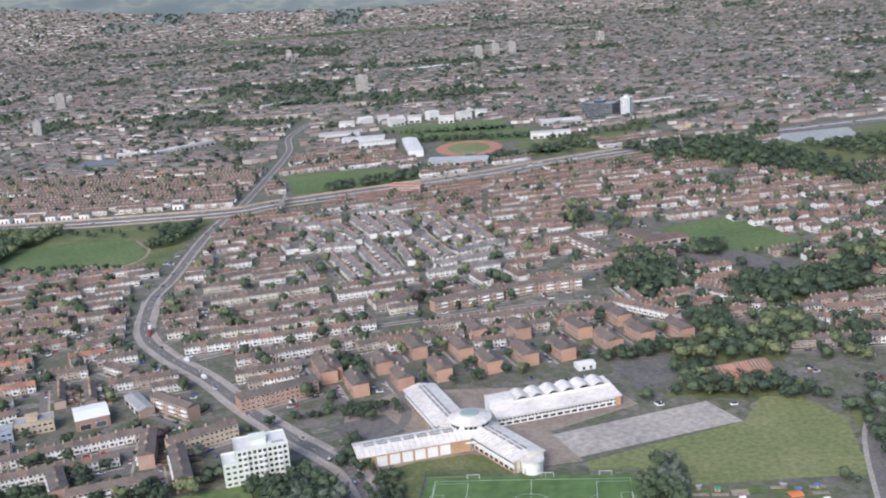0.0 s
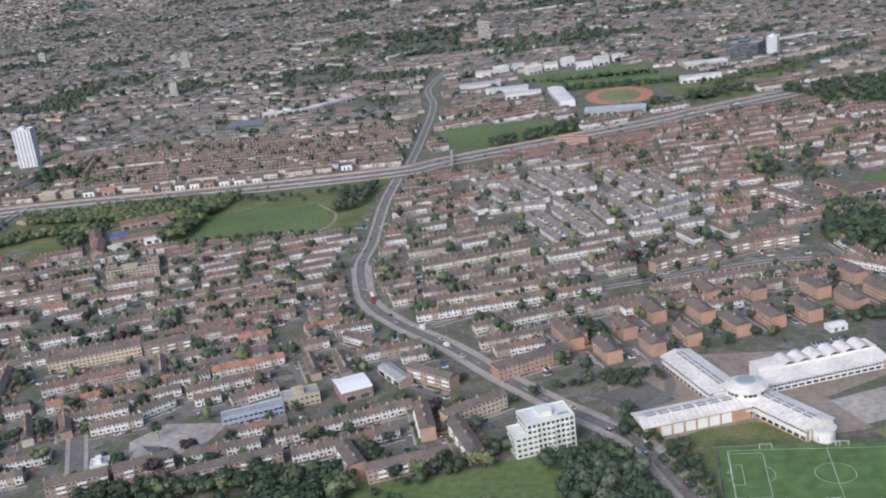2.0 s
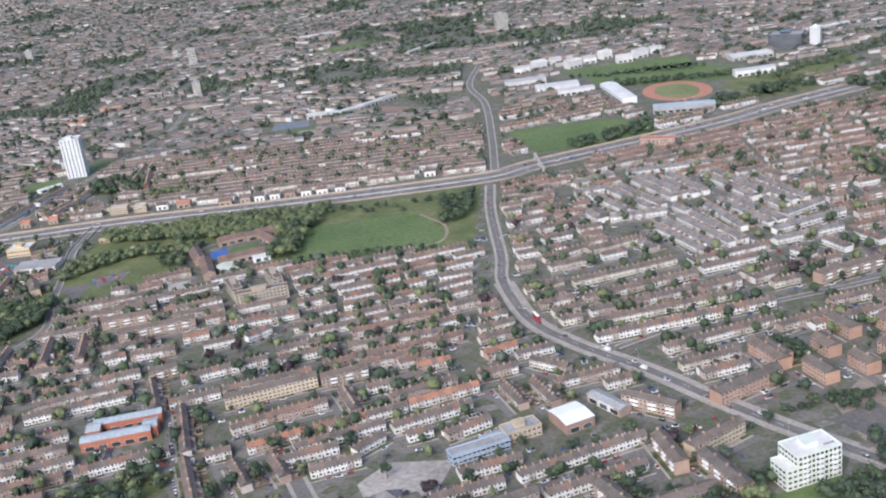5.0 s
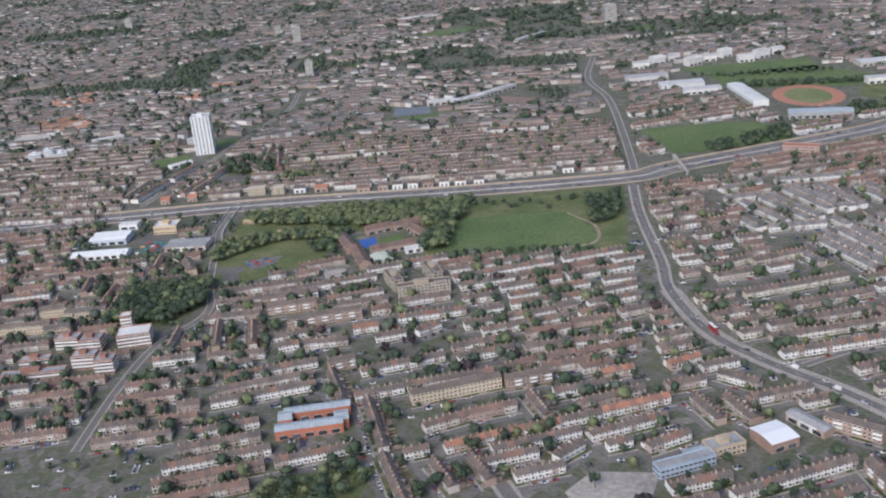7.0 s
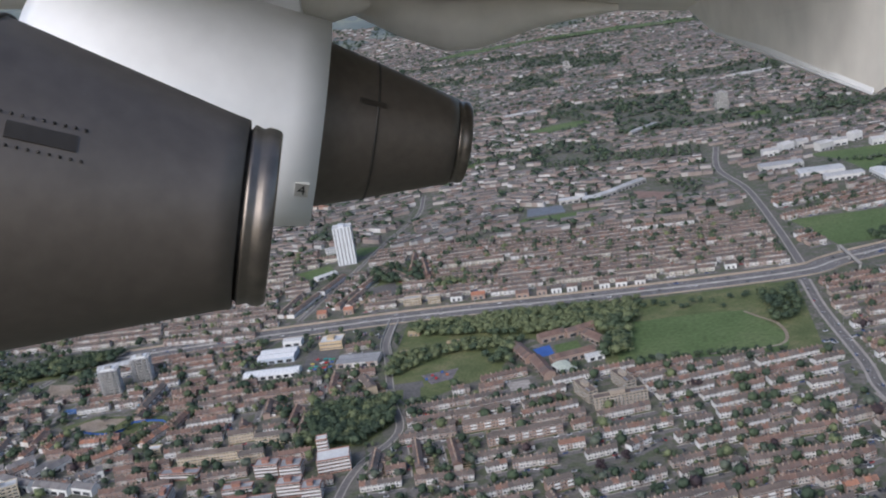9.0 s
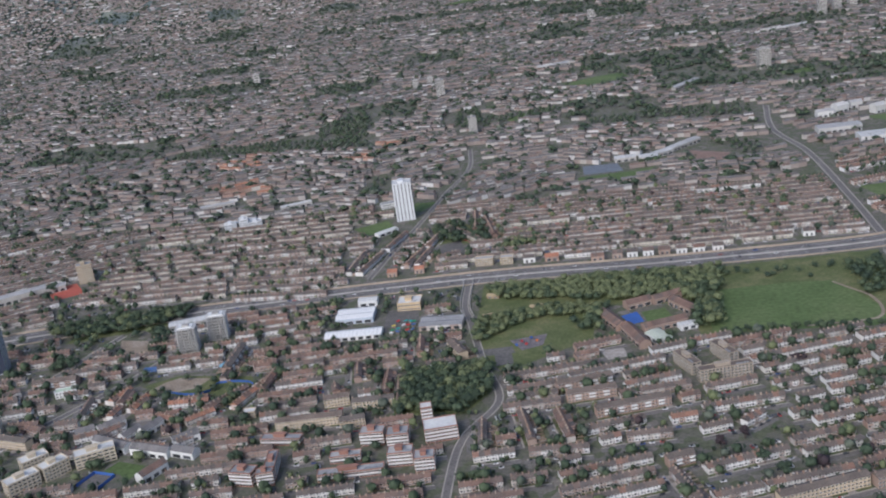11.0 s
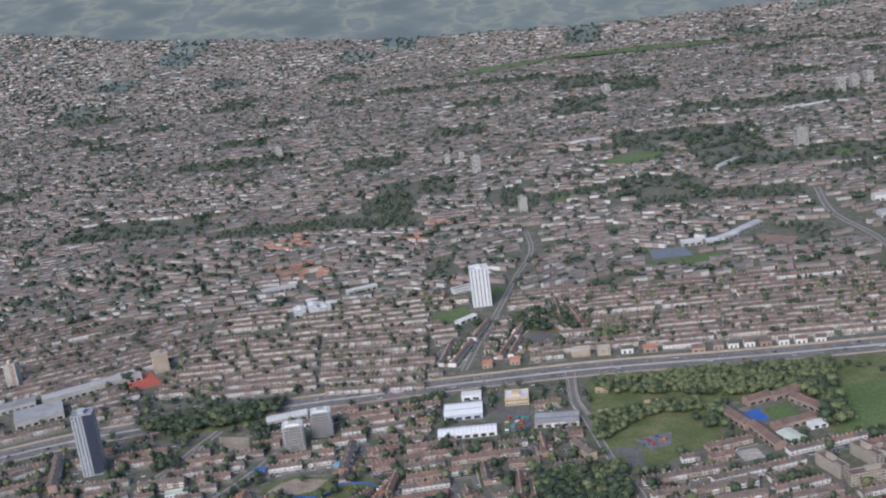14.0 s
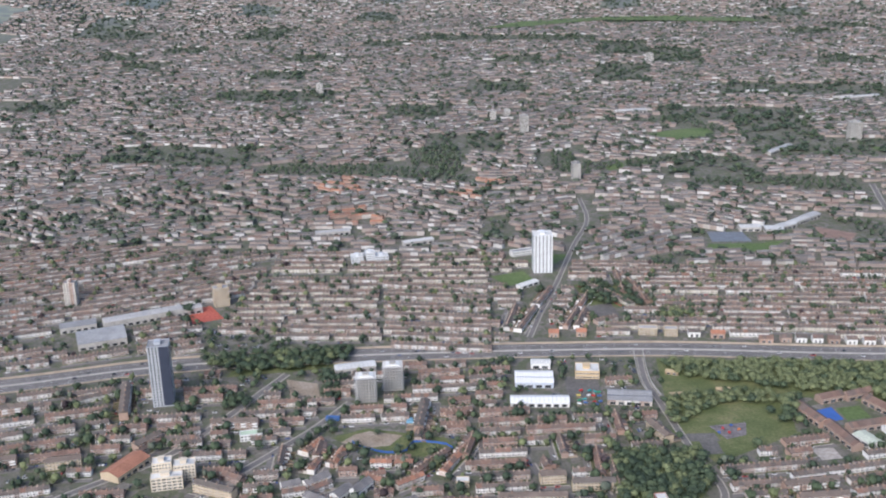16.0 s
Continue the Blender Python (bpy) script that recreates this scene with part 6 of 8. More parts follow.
for x, y, lx, mat, label in ((-179, 393.5, 9.5, M_WHITE, "white stacked site cabin on bare earth"), (-168, 394, 8, M_WHITE, "white stacked site cabin on bare earth"), (-156, 394, 11, M_WHITE, "long white site cabin on bare earth"),
                             (-192.5, 393, 7, M_GREENBOX, "green storage container on the works site"), (-208, 391.5, 10, surface("cabin_grey_blue", [(0.36, 0.42, 0.48)], amount=0.1), "grey-blue site cabin on the works site"), (-200, 392, 5, M_ORANGE, "orange storage container on the works site")):
    cabin(x, y, lx, 4.2, 5.2 if mat is M_WHITE else 2.8, mat, label)
cabin(-1048, 868, 13, 5, 3.0, M_BLUE, "blue site cabins beside the unfinished flats")
for x, y, lx in ((-984, 884, 12), (-1000, 880, 9), (-968, 882, 10)):
    cabin(x, y, lx, 4, 2.7, M_WHITE, "white site cabin beside the unfinished flats", 8)
for x, y, lx in ((-978, 876, 11), (-975, 871, 7)):
    s = Soup()
    s.box(x - lx / 2, x + lx / 2, y - 1.8, y + 1.8, 0, 2.2, 0, False, 0.7)
    tagged(part("tarpaulin_cover", s, surface("pale_blue_tarpaulin", [(0.16, 0.33, 0.46)], amount=0.15)), "pale blue tarpaulin over stored building goods", "tarpaulin")
M_YELLOW = surface("yellow_paint", [(0.58, 0.46, 0.10)], rough=0.5, amount=0.12, bump=0)


def market_stall(x, y, deg, mat, words):
    """A canopy on four posts over a counter."""
    ob = thing("market_stall", turn(x, y, deg), words, "stall", "stalls in the yard")
    for ax in (-1.7, 1.7):
        for ay in (-1.3, 1.3):
            s = Soup()
            s.box(ax - 0.07, ax + 0.07, ay - 0.07, ay + 0.07, 0, 2.4)
            part("post", s, M_STEEL, ob)
    s = Soup()
    s.add([(-2, -1.6, 2.3), (2, -1.6, 2.3), (2, 0, 3.1), (-2, 0, 3.1), (-2, 1.6, 2.3), (2, 1.6, 2.3)], [(0, 1, 2, 3), (3, 2, 5, 4), (1, 5, 2), (4, 0, 3)])
    part("canopy", s, mat, ob)
    s = Soup()
    s.box(-1.6, 1.6, -1.2, -0.5, 0, 0.95)
    part("counter", s, M_HUTWOOD, ob)


s = Soup()
ribbon(s, smooth_line([(-262, 384.5), (-244, 386.5), (-214, 390.5)]), -0.1, 0.1, 2.4, base=0)
tagged(part("site_hoarding", s, M_BLUE), "blue hoarding along the works site", "hoarding")


def digger(x, y, deg):
    ob = thing("excavator", turn(x, y, deg), "orange tracked excavator on bare earth", "excavator", "site machines")
    for yy in (-1.2, 0.7):
        s = Soup()
        s.box(-1.8, 1.8, yy, yy + 0.5, 0, 0.8, taper=0.12)
        part("track", s, M_TYRE, ob)
    s = Soup()
    s.box(-1.8, 1.2, -1.2, 1.2, 0.8, 1.9, taper=0.1)
    part("body", s, M_ORANGE, ob)
    s = Soup()
    s.box(0.1, 1.3, 0.1, 1.1, 1.9, 3.0, taper=0.1)
    part("cab", s, M_PANE, ob)
    s = Soup()
    for (xa, za), (xb, zb) in (((1.2, 1.6), (3.6, 4.0)), ((3.6, 4.0), (6.0, 2.2)), ((6.0, 2.2), (6.2, 0.7))):
        s.add([(xa, -0.7, za), (xb, -0.7, zb), (xb, -0.7, zb + 0.5), (xa, -0.7, za + 0.5), (xa, -0.3, za), (xb, -0.3, zb), (xb, -0.3, zb + 0.5), (xa, -0.3, za + 0.5)], [(0, 1, 2, 3), (7, 6, 5, 4), (3, 2, 6, 7), (4, 5, 1, 0)])
    part("arm", s, M_ORANGE, ob)


for x, y, d in ((-150, 380, 20), (-141, 379, 190), (-146, 384, 60), (-128, 382, 120)):
    digger(x, y, d)


def van(x, y, deg, mat=M_WHITE):
    ob = thing("van", turn(x, y, deg, 0.03), "white delivery van parked on tarmac" if mat is M_WHITE else "blue lorry on the works site", "van", "vans")
    s = Soup()
    s.box(-2.8, 1.4, -1.0, 1.0, 0.4, 2.5, taper=0.05)
    s.box(1.4, 2.8, -0.95, 0.95, 0.4, 1.4, taper=0.1)
    part("body", s, mat, ob)
    s = Soup()
    s.add([(1.42, -0.85, 1.4), (1.42, 0.85, 1.4), (1.42, 0.85, 2.3), (1.42, -0.85, 2.3), (2.3, -0.85, 1.42), (2.3, 0.85, 1.42)], [(4, 5, 2, 3), (0, 4, 3), (1, 2, 5)])
    part("windscreen", s, M_PANE, ob)
    for wx in (-1.7, 1.8):
        for wy in (-0.9, 0.9):
            s = Soup()
            ring = [(0.36 * math.cos(k * math.pi / 4), 0.36 * math.sin(k * math.pi / 4)) for k in range(8)]
            s.add([(wx + a, wy - 0.12, 0.36 + b) for a, b in ring] + [(wx + a, wy + 0.12, 0.36 + b) for a, b in ring], [tuple(range(8)), tuple(range(15, 7, -1))] + [(k, k + 8, (k + 1) % 8 + 8, (k + 1) % 8) for k in range(8)])
            part("wheel", s, M_TYRE, ob)


for x, y, d, m in ((-160, 381, 10, M_WHITE), (-134, 390, 0, M_WHITE), (-118, 389, 80, M_BLUE), (-110, 392, 20, M_WHITE), (-80, 413, -65, M_WHITE), (-222, 624, 130, M_WHITE), (-100, 490, -70, M_WHITE), (-190, 383, 70, M_WHITE), (-340, 606, 20, M_WHITE), (-243, 655, 130, M_WHITE), (20, 399, 0, M_WHITE)):
    van(x, y, d, m)
sheet("traffic_island", [(-95, 397), (-82, 400), (-75, 393), (-76, 384), (-95, 384)], 0.26, M_GRASS, "grass traffic island beside the junction", "grass")


def lamp_post(x, y, deg, h=8.5):
    ob = thing("street_lamp", turn(x, y, deg), "grey steel street lamp at the kerb", "street lamp", "street lamps")
    s = Soup()
    s.prism(0, 0, 0, h, 0.11, 6, 0, 0.06)
    part("pole", s, M_STEEL, ob)
    s = Soup()
    s.box(0, 1.8, -0.05, 0.05, h - 0.1, h, 0, True)
    s.box(1.3, 2.2, -0.15, 0.15, h - 0.15, h, 0, True)
    part("arm", s, M_STEEL, ob)


for k in range(2, len(lane) - 2, 5):
    d = (lane[k + 1] - lane[k]).normalized()
    side = 1 if k % 2 else -1
    q = lane[k] + Vector((-d.y, d.x)) * 7.0 * side
    lamp_post(q.x, q.y, math.degrees(math.atan2(d.y, d.x)) - 90 * side)
for k in range(14):
    lamp_post(-330 + k * 27, 398 + 9 * math.sin(k * 0.25), -90)
for k in range(30):
    q = a13[min(len(a13) - 1, 40 + k * 6)]
    lamp_post(q.x, q.y, 90, 11)
stall_rnd = random.Random(12)
for k in range(16):
    x, y = -820 + (k % 4) * 6.2 + stall_rnd.uniform(-2.2, 2.2), 922 + (k // 4) * 9.5 + stall_rnd.uniform(-3.5, 3.5)
    mat, word = ((M_RED, "red"), (M_YELLOW, "yellow"), (M_TEAL, "teal"), (M_BLUE, "blue"), (M_GREENBOX, "green"), (M_WHITE, "white"))[stall_rnd.randrange(6)]
    market_stall(x, y, stall_rnd.uniform(-60, 60), mat, word + " canopied stall in a retail yard")
take(-811, 940, 16, 24)
# retaining walls of the underpass, and the blue fence of the ball court
under = smooth_line([(-747, 950), (-757, 985), (-762, 1040), (-763, 1062)])
s = Soup()
for off in (-5.2, 4.6):
    ribbon(s, under, off, off + 0.6, 1.6, base=0)
tagged(part("retaining_wall", s, M_CONCRETE), "pale concrete walls of the underpass ramp", "wall", kind="structure")
s = Soup()
ribbon(s, [Vector(q) for q in ((-1018, 662), (-1012, 681), (-992, 676), (-997, 657))], -0.1, 0.1, 2.6, base=0)
tagged(part("court_fence", s, M_BLUETRIM), "blue fence round a ball court", "fence")
# blue fence round the scrubby plot, and climbing things in the park
s = Soup()
ribbon(s, smooth_line([(-1020, 828), (-1010, 820), (-985, 812), (-968, 818), (-965, 834), (-935, 833), (-921, 817)]), -0.1, 0.1, 2.2, base=0)
tagged(part("site_hoarding", s, M_BLUETRIM), "bright blue hoarding round a building plot", "hoarding")
for k, (x, y, m) in enumerate(((-690, 890, M_RED), (-682, 897, M_BLUETRIM), (-676, 890, M_ORANGE), (-685, 883, M_RED), (-694, 882, M_BLUETRIM))):
    ob = thing("climbing_frame", turn(x, y, 25 * k) @ Matrix.Diagonal((0.62, 0.62, 0.62, 1)), "coloured climbing frame on dark play surface", "climbing frame", "play frames")
    for ax in (-1.6, 1.6):
        for ay in (-1.6, 1.6):
            s = Soup()
            s.box(ax - 0.1, ax + 0.1, ay - 0.1, ay + 0.1, 0, 2.8)
            part("post", s, m, ob)
    s = Soup()
    s.box(-1.8, 1.8, -1.8, 1.8, 1.4, 1.55, 0, True)
    part("platform", s, m, ob)
    s = Soup()
    s.add([(-2, -2, 2.8), (2, -2, 2.8), (2, 2, 2.8), (-2, 2, 2.8), (0, 0, 4.2)], [(0, 1, 4), (1, 2, 4), (2, 3, 4), (3, 0, 4)])
    part("roof", s, m, ob)


# the dug-up ground of the works, the station forecourt, a pavilion in the park and the allotments
sheet("bare_ground", [(-560, 340), (-560, 356), (-430, 364), (-355, 372), (-277, 383), (-213, 391), (-154, 399), (-100, 400), (-97, 384), (-151, 383), (-151, 340)], 0.09, M_EARTH, "sandy bare earth of the works site", "ground")
sheet("forecourt", [(-82, 407), (-67, 419), (-50, 411), (-45, 386), (-63, 385), (-74, 389)], 0.11, surface("pink_brown_paving", [(0.30, 0.235, 0.20)], grain=0.6, patch=0.1, amount=0.25), "pinkish brown paved station forecourt", "paving")
s = Soup()
s.prism(-56, 393, 0.1, 0.3, 7.2, 28)
tagged(part("turning_circle", s, M_DARKYARD), "dark round island in the station forecourt", "paving", kind="structure")
sheet("car_park", [(-358, 384), (-354, 403), (-328, 405), (-301, 396), (-305, 389)], 0.075, M_DARKYARD, "dark asphalt car park beside the pavilion", "car park")
shed("pavilion", -316, 399, 10, 20, 9, 3.0, 1.6, surface("pavilion_brick", [(0.36, 0.20, 0.15)], amount=0.2), M_GREYROOF, "low red brick park pavilion with grey roof", "pavilion", ribs=0)
s = Soup()
s.box(-357, -349, 399, 402.5, 0.08, 2.6, 0, False, 0.1)
tagged(part("tarpaulin_tent", s, M_BLUE), "blue tarpaulin shelter on the grass", "tent")


def garden_hut(x, y, deg, roofmat, lx=2.6, ly=2.0, words="small wooden allotment shed with a sheet roof"):
    ob = thing("garden_shed", turn(x, y, deg), words, "shed", "allotment sheds")
    s = Soup()
    s.box(-lx / 2, lx / 2, -ly / 2, ly / 2, 0, 2.0)
    part("wall", s, M_HUTWOOD, ob)
    s = Soup()
    a, b = lx / 2 + 0.2, ly / 2 + 0.25
    s.add([(-a, -b, 1.95), (a, -b, 1.95), (a, 0, 2.6), (-a, 0, 2.6), (-a, b, 1.95), (a, b, 1.95)], [(0, 1, 2, 3), (3, 2, 5, 4), (1, 5, 2), (4, 0, 3)])
    part("roof", s, roofmat, ob)
    s = Soup()
    s.box(-0.4, 0.4, -ly / 2 - 0.05, -ly / 2, 0.05, 1.85)
    part("door", s, M_HUTWOOD, ob)


garden_hut(45, 444, 0, M_TEAL, 8, 5, "teal-roofed wooden allotment store")
garden_hut(46, 429, 10, M_WHITEROOF, 4, 3, "small white-roofed allotment shed")
garden_hut(83, 445, -8, M_WHITEROOF, 5, 4, "small white-roofed allotment shed")
garden_hut(105, 453, 15, M_ORANGE, 6, 5, "orange-brown covered allotment shelter")
garden_hut(97, 446, 5, M_BLUE, 4, 3, "blue tarpaulin-roofed allotment shed")
beds = [Soup() for _ in range(3)]
rnd = random.Random(77)
for k in range(9):
    for j in range(4):
        x0, y0 = 41 + k * 9 + rnd.uniform(0, 1), 424 + j * 10.5 + rnd.uniform(0, 1)
        if y0 > 459 and k < 2:
            continue
        for q in range(3):
            beds[rnd.randrange(3)].box(x0, x0 + 7.6, y0 + q * 3, y0 + q * 3 + 2.5, 0, 0.10 + 0.04 * q)
        if rnd.random() < 0.55:
            garden_hut(x0 + rnd.uniform(1, 6), y0 + rnd.uniform(1, 8), rnd.uniform(-20, 20), rnd.choice((M_STEEL, M_WHITEROOF, M_HUTWOOD, M_HUTWOOD, M_BLUE, M_EARTH, M_GREENBOX)))
for pile, mm, words in zip(beds, (M_ROUGH, M_EARTH, M_GRASS), ("green planted allotment beds", "dug bare soil allotment beds", "grassy allotment beds")):
    tagged(part("allotment_beds", pile, mm), words, "allotments", kind="stuff")
take(80, 445, 42, 22)
for x, y, dg in ((-728, 953, 15), (-683, 969, 8), (-730, 1004, -10)):
    shed("park_hut", x, y, dg, 13, 7, 2.8, 1.2, surface("hut_boards", [(0.34, 0.25, 0.16)], amount=0.2), surface("hut_roof_straw", [(0.42, 0.33, 0.20)], amount=0.25), "brown timber play hut in the park", "hut", ribs=0)


# ---- the streets between: rows laid out district by district ----
def district(x0, x1, y0, y1, deg, styles, spacing=25.0, most=9, fill=0.93):
    """Rows of houses on whatever ground is still free."""
    rnd = random.Random(int(x0 * 3 + y0))
    a = radians(deg)
    c, s = math.cos(a), math.sin(a)
    cx, cy, R = (x0 + x1) / 2, (y0 + y1) / 2, math.hypot(x1 - x0, y1 - y0) / 2
    v = -R
    while v < R:
        u, run, want = -R, 0, rnd.randint(max(4, most // 2), most)
        while u < R:
            x, y = cx + u * c - v * s, cy + u * s + v * c
            ok = x0 < x < x1 and y0 < y < y1 and is_free(x, y, 2.4, 4.2, a)
            run = run + 1 if ok else 0
            if run >= want or (run >= 3 and not (x0 < x + 6 * c < x1 and y0 < y + 6 * s < y1 and is_free(x + 6 * c, y + 6 * s, 2.4, 4.2, a))):
                if rnd.random() < fill:
                    L = run * 5.2
                    xe, ye = x + 2.5 * c, y + 2.5 * s
                    terrace(rnd.choice(styles), round(xe - L * c, 1), round(ye - L * s, 1), round(xe, 1), round(ye, 1), joined=y > 640 or not -600 < x < 60 or single_rows >= 290)
                run, want = 0, rnd.randint(max(4, most // 2), most)
                u += rnd.choice((4, 6, 10))
            u += 5.2
        v += spacing * rnd.uniform(0.92, 1.08)


district(-240, -55, 828, 1010, -66, "ssb", 17, 16, 0.6)
district(-330, -60, 600, 830, 19, "bbwcb", 17, 20)
district(-330, -230, 830, 1070, 14, "bcrw", 17, 14)
district(-640, -300, 440, 885, 20, "wwbrw", 18, 18)
district(-60, 460, 640, 1180, 14, "rprbr", 24, 9, 0.8)
district(-235, 60, 1010, 1200, 20, "rrb", 18, 14)
district(-1250, -640, 560, 1000, 12, "rrbbrw", 19, 12, 0.93)
district(-1800, -1250, 600, 960, 24, "bbrwf", 27, 12, 0.85)
district(-860, -330, 1095, 1330, 4, "bcbwb", 16, 24)
district(-330, 300, 1180, 1400, 22, "wbr", 18, 14, 0.85)
district(-1230, -900, 1050, 1330, 6, "ccb", 20, 26)
district(-1900, -1230, 960, 1330, 28, "bwb", 18, 18, 0.9)
# the street before each row: asphalt between two pavements
streets, kerbs = Soup(), Soup()
for cx, cy, ang, L, depth in made_rows:
    c, s = math.cos(ang), math.sin(ang)
    for pile, v0, v1, z, more in ((streets, depth / 2 + 4.2, depth / 2 + 9.2, 0.006, 3.0), (kerbs, depth / 2 + 2.7, depth / 2 + 4.2, 0.010, 2.0)):
        z += 0.0025 * town.random()
        a, b = L / 2 + more, -L / 2 - more
        pile.add([(cx + u * c + v * s, cy + u * s - v * c, z) for u, v in ((b, v1), (a, v1), (a, v0), (b, v0))], [(0, 1, 2, 3)])
tagged(part("side_streets", streets, M_STREET), "grey asphalt side streets between the rows of houses", "road", kind="structure")
tagged(part("pavement", kerbs, M_PAVING), "pale pavements along the side streets", "pavement", kind="structure")
tagged(part("garden_plots", plots, M_GARDEN), "back gardens of grass, paving and sheds", "gardens", kind="stuff")
tagged(part("garden_fences", fences, surface("fence_boards", [(0.24, 0.18, 0.13), (0.32, 0.26, 0.20), (0.16, 0.12, 0.09)], amount=0.3, chance="island")), "wooden fences between the back gardens", "fence", kind="stuff")

for style, pile in mass.items():
    tagged(part("terraced_houses", pile, [WALLS_MASS[STYLE[style][4]], ROOFS_MASS[STYLE[style][5]], M_FRAME, M_PANE, M_STACK, ROOFS_MASS["b"]]), "many a " + LABELS[style], "houses", kind="stuff")

# the town far off, past the reach of single houses
# greyer, lower in contrast than near houses: distance haze put into the tones
M_FARROOF = surface("far_tiles", [(0.130, 0.118, 0.112), (0.152, 0.132, 0.122), (0.124, 0.119, 0.118), (0.178, 0.128, 0.108), (0.140, 0.129, 0.122), (0.180, 0.172, 0.168)], grain=1.2, amount=0.3, chance="island")
M_FARWALL = surface("far_walls", [(0.50, 0.49, 0.47), (0.34, 0.29, 0.26), (0.56, 0.54, 0.52), (0.28, 0.235, 0.215), (0.32, 0.265, 0.235), (0.42, 0.385, 0.35), (0.29, 0.225, 0.20), (0.27, 0.22, 0.20), (0.33, 0.27, 0.24), (0.60, 0.59, 0.575)], amount=0.16, chance="island")
M_FARBRICK = surface("far_brick", [(0.29, 0.24, 0.215), (0.33, 0.28, 0.25), (0.27, 0.22, 0.20), (0.46, 0.425, 0.395), (0.30, 0.245, 0.22)], amount=0.16, chance="island")
far = [Soup() for _ in range(4)]
rnd = random.Random(31)
far_spots = []
CELL = 150
# outlines of far tree belts and of streets with orange roofs
FAR_BELTS = [
    [(-893, 1826), (-836, 1860), (-767, 1880), (-683, 1922), (-683, 1882), (-765, 1836), (-832, 1806)],
    [(-658, 1768), (-584, 1780), (-586, 1721), (-658, 1724)],
    [(-745, 2216), (-658, 2280), (-575, 2165), (-582, 2115), (-658, 2210)],
    [(-574, 1800), (-396, 1780), (-406, 1698), (-576, 1740)],
    [(-474, 1548), (-410, 1556), (-415, 1462), (-446, 1490)],
    [(-916, 1930), (-877, 1961), (-845, 1796), (-889, 1782)],
    [(-741, 1360), (-715, 1366), (-713, 1303), (-738, 1305)],
]
FAR_BELTS += [
    [(-1400, 1800), (-1206, 1822), (-1034, 1755), (-1029, 1708), (-1193, 1748), (-1400, 1740)],
    [(-1131, 1868), (-1077, 1920), (-1049, 1784), (-1103, 1749)],
    [(-977, 1505), (-948, 1518), (-941, 1432), (-969, 1428)],
    [(-1175, 1925), (-1102, 2001), (-1064, 1886), (-1144, 1809)],
    [(-260, 1560), (-190, 1570), (-40, 1550), (-40, 1535), (-200, 1548)],
    [(-200, 2020), (-40, 2040), (-30, 1970), (-190, 1960)],
    [(-330, 1900), (-150, 1930), (-150, 1890), (-330, 1860)],
    [(0, 1440), (110, 1520), (260, 1640), (270, 1600), (130, 1490), (20, 1410)],
    [(-320, 1355), (-250, 1385), (-235, 1335), (-300, 1310)],
]
ORANGE = [[(-1240, 1530), (-1145, 1556), (-1130, 1470), (-1205, 1460)], [(-1290, 1690), (-1235, 1722), (-1185, 1646), (-1265, 1628)], [(-1088, 1645), (-1006, 1660), (-1000, 1602), (-1072, 1605)], [(-1035, 1740), (-962, 1738), (-960, 1696), (-1030, 1698)]]
for outline in FAR_BELTS:
    take_poly(outline)


def far_row(x, y, L, a, k, units):
    """One plain row of houses with gables and a pitched roof."""
    c, s, z, h, hx, hy = math.cos(a), math.sin(a), height(x, y), rnd.choice((4.4, 4.6, 4.8, 6.4)), L / 2, 3.2
    n = max(1, int(L / units))
    for i in range(n):
        e0, e1 = -hx + i * L / n, -hx + (i + 1) * L / n
        P = [(e0, -hy, 0), (e1, -hy, 0), (e1, -hy, h), (e0, -hy, h), (e0, hy, 0), (e1, hy, 0), (e1, hy, h), (e0, hy, h)]
        Q = [(e0, -hy - 0.3, h - 0.1), (e1, -hy - 0.3, h - 0.1), (e1, 0, h + 2.0), (e0, 0, h + 2.0), (e0, hy + 0.3, h - 0.1), (e1, hy + 0.3, h - 0.1)]
        T = [(x + px * c - py * s, y + px * s + py * c, z + pz) for px, py, pz in P]
        k.add(T, [(0, 1, 2, 3), (5, 4, 7, 6)] + ([(4, 0, 3, 7)] if i == 0 else []) + ([(1, 5, 6, 2)] if i == n - 1 else []), 0)
        T = [(x + px * c - py * s, y + px * s + py * c, z + pz) for px, py, pz in Q]
        k.add(T, [(0, 1, 2, 3), (3, 2, 5, 4)], 1)


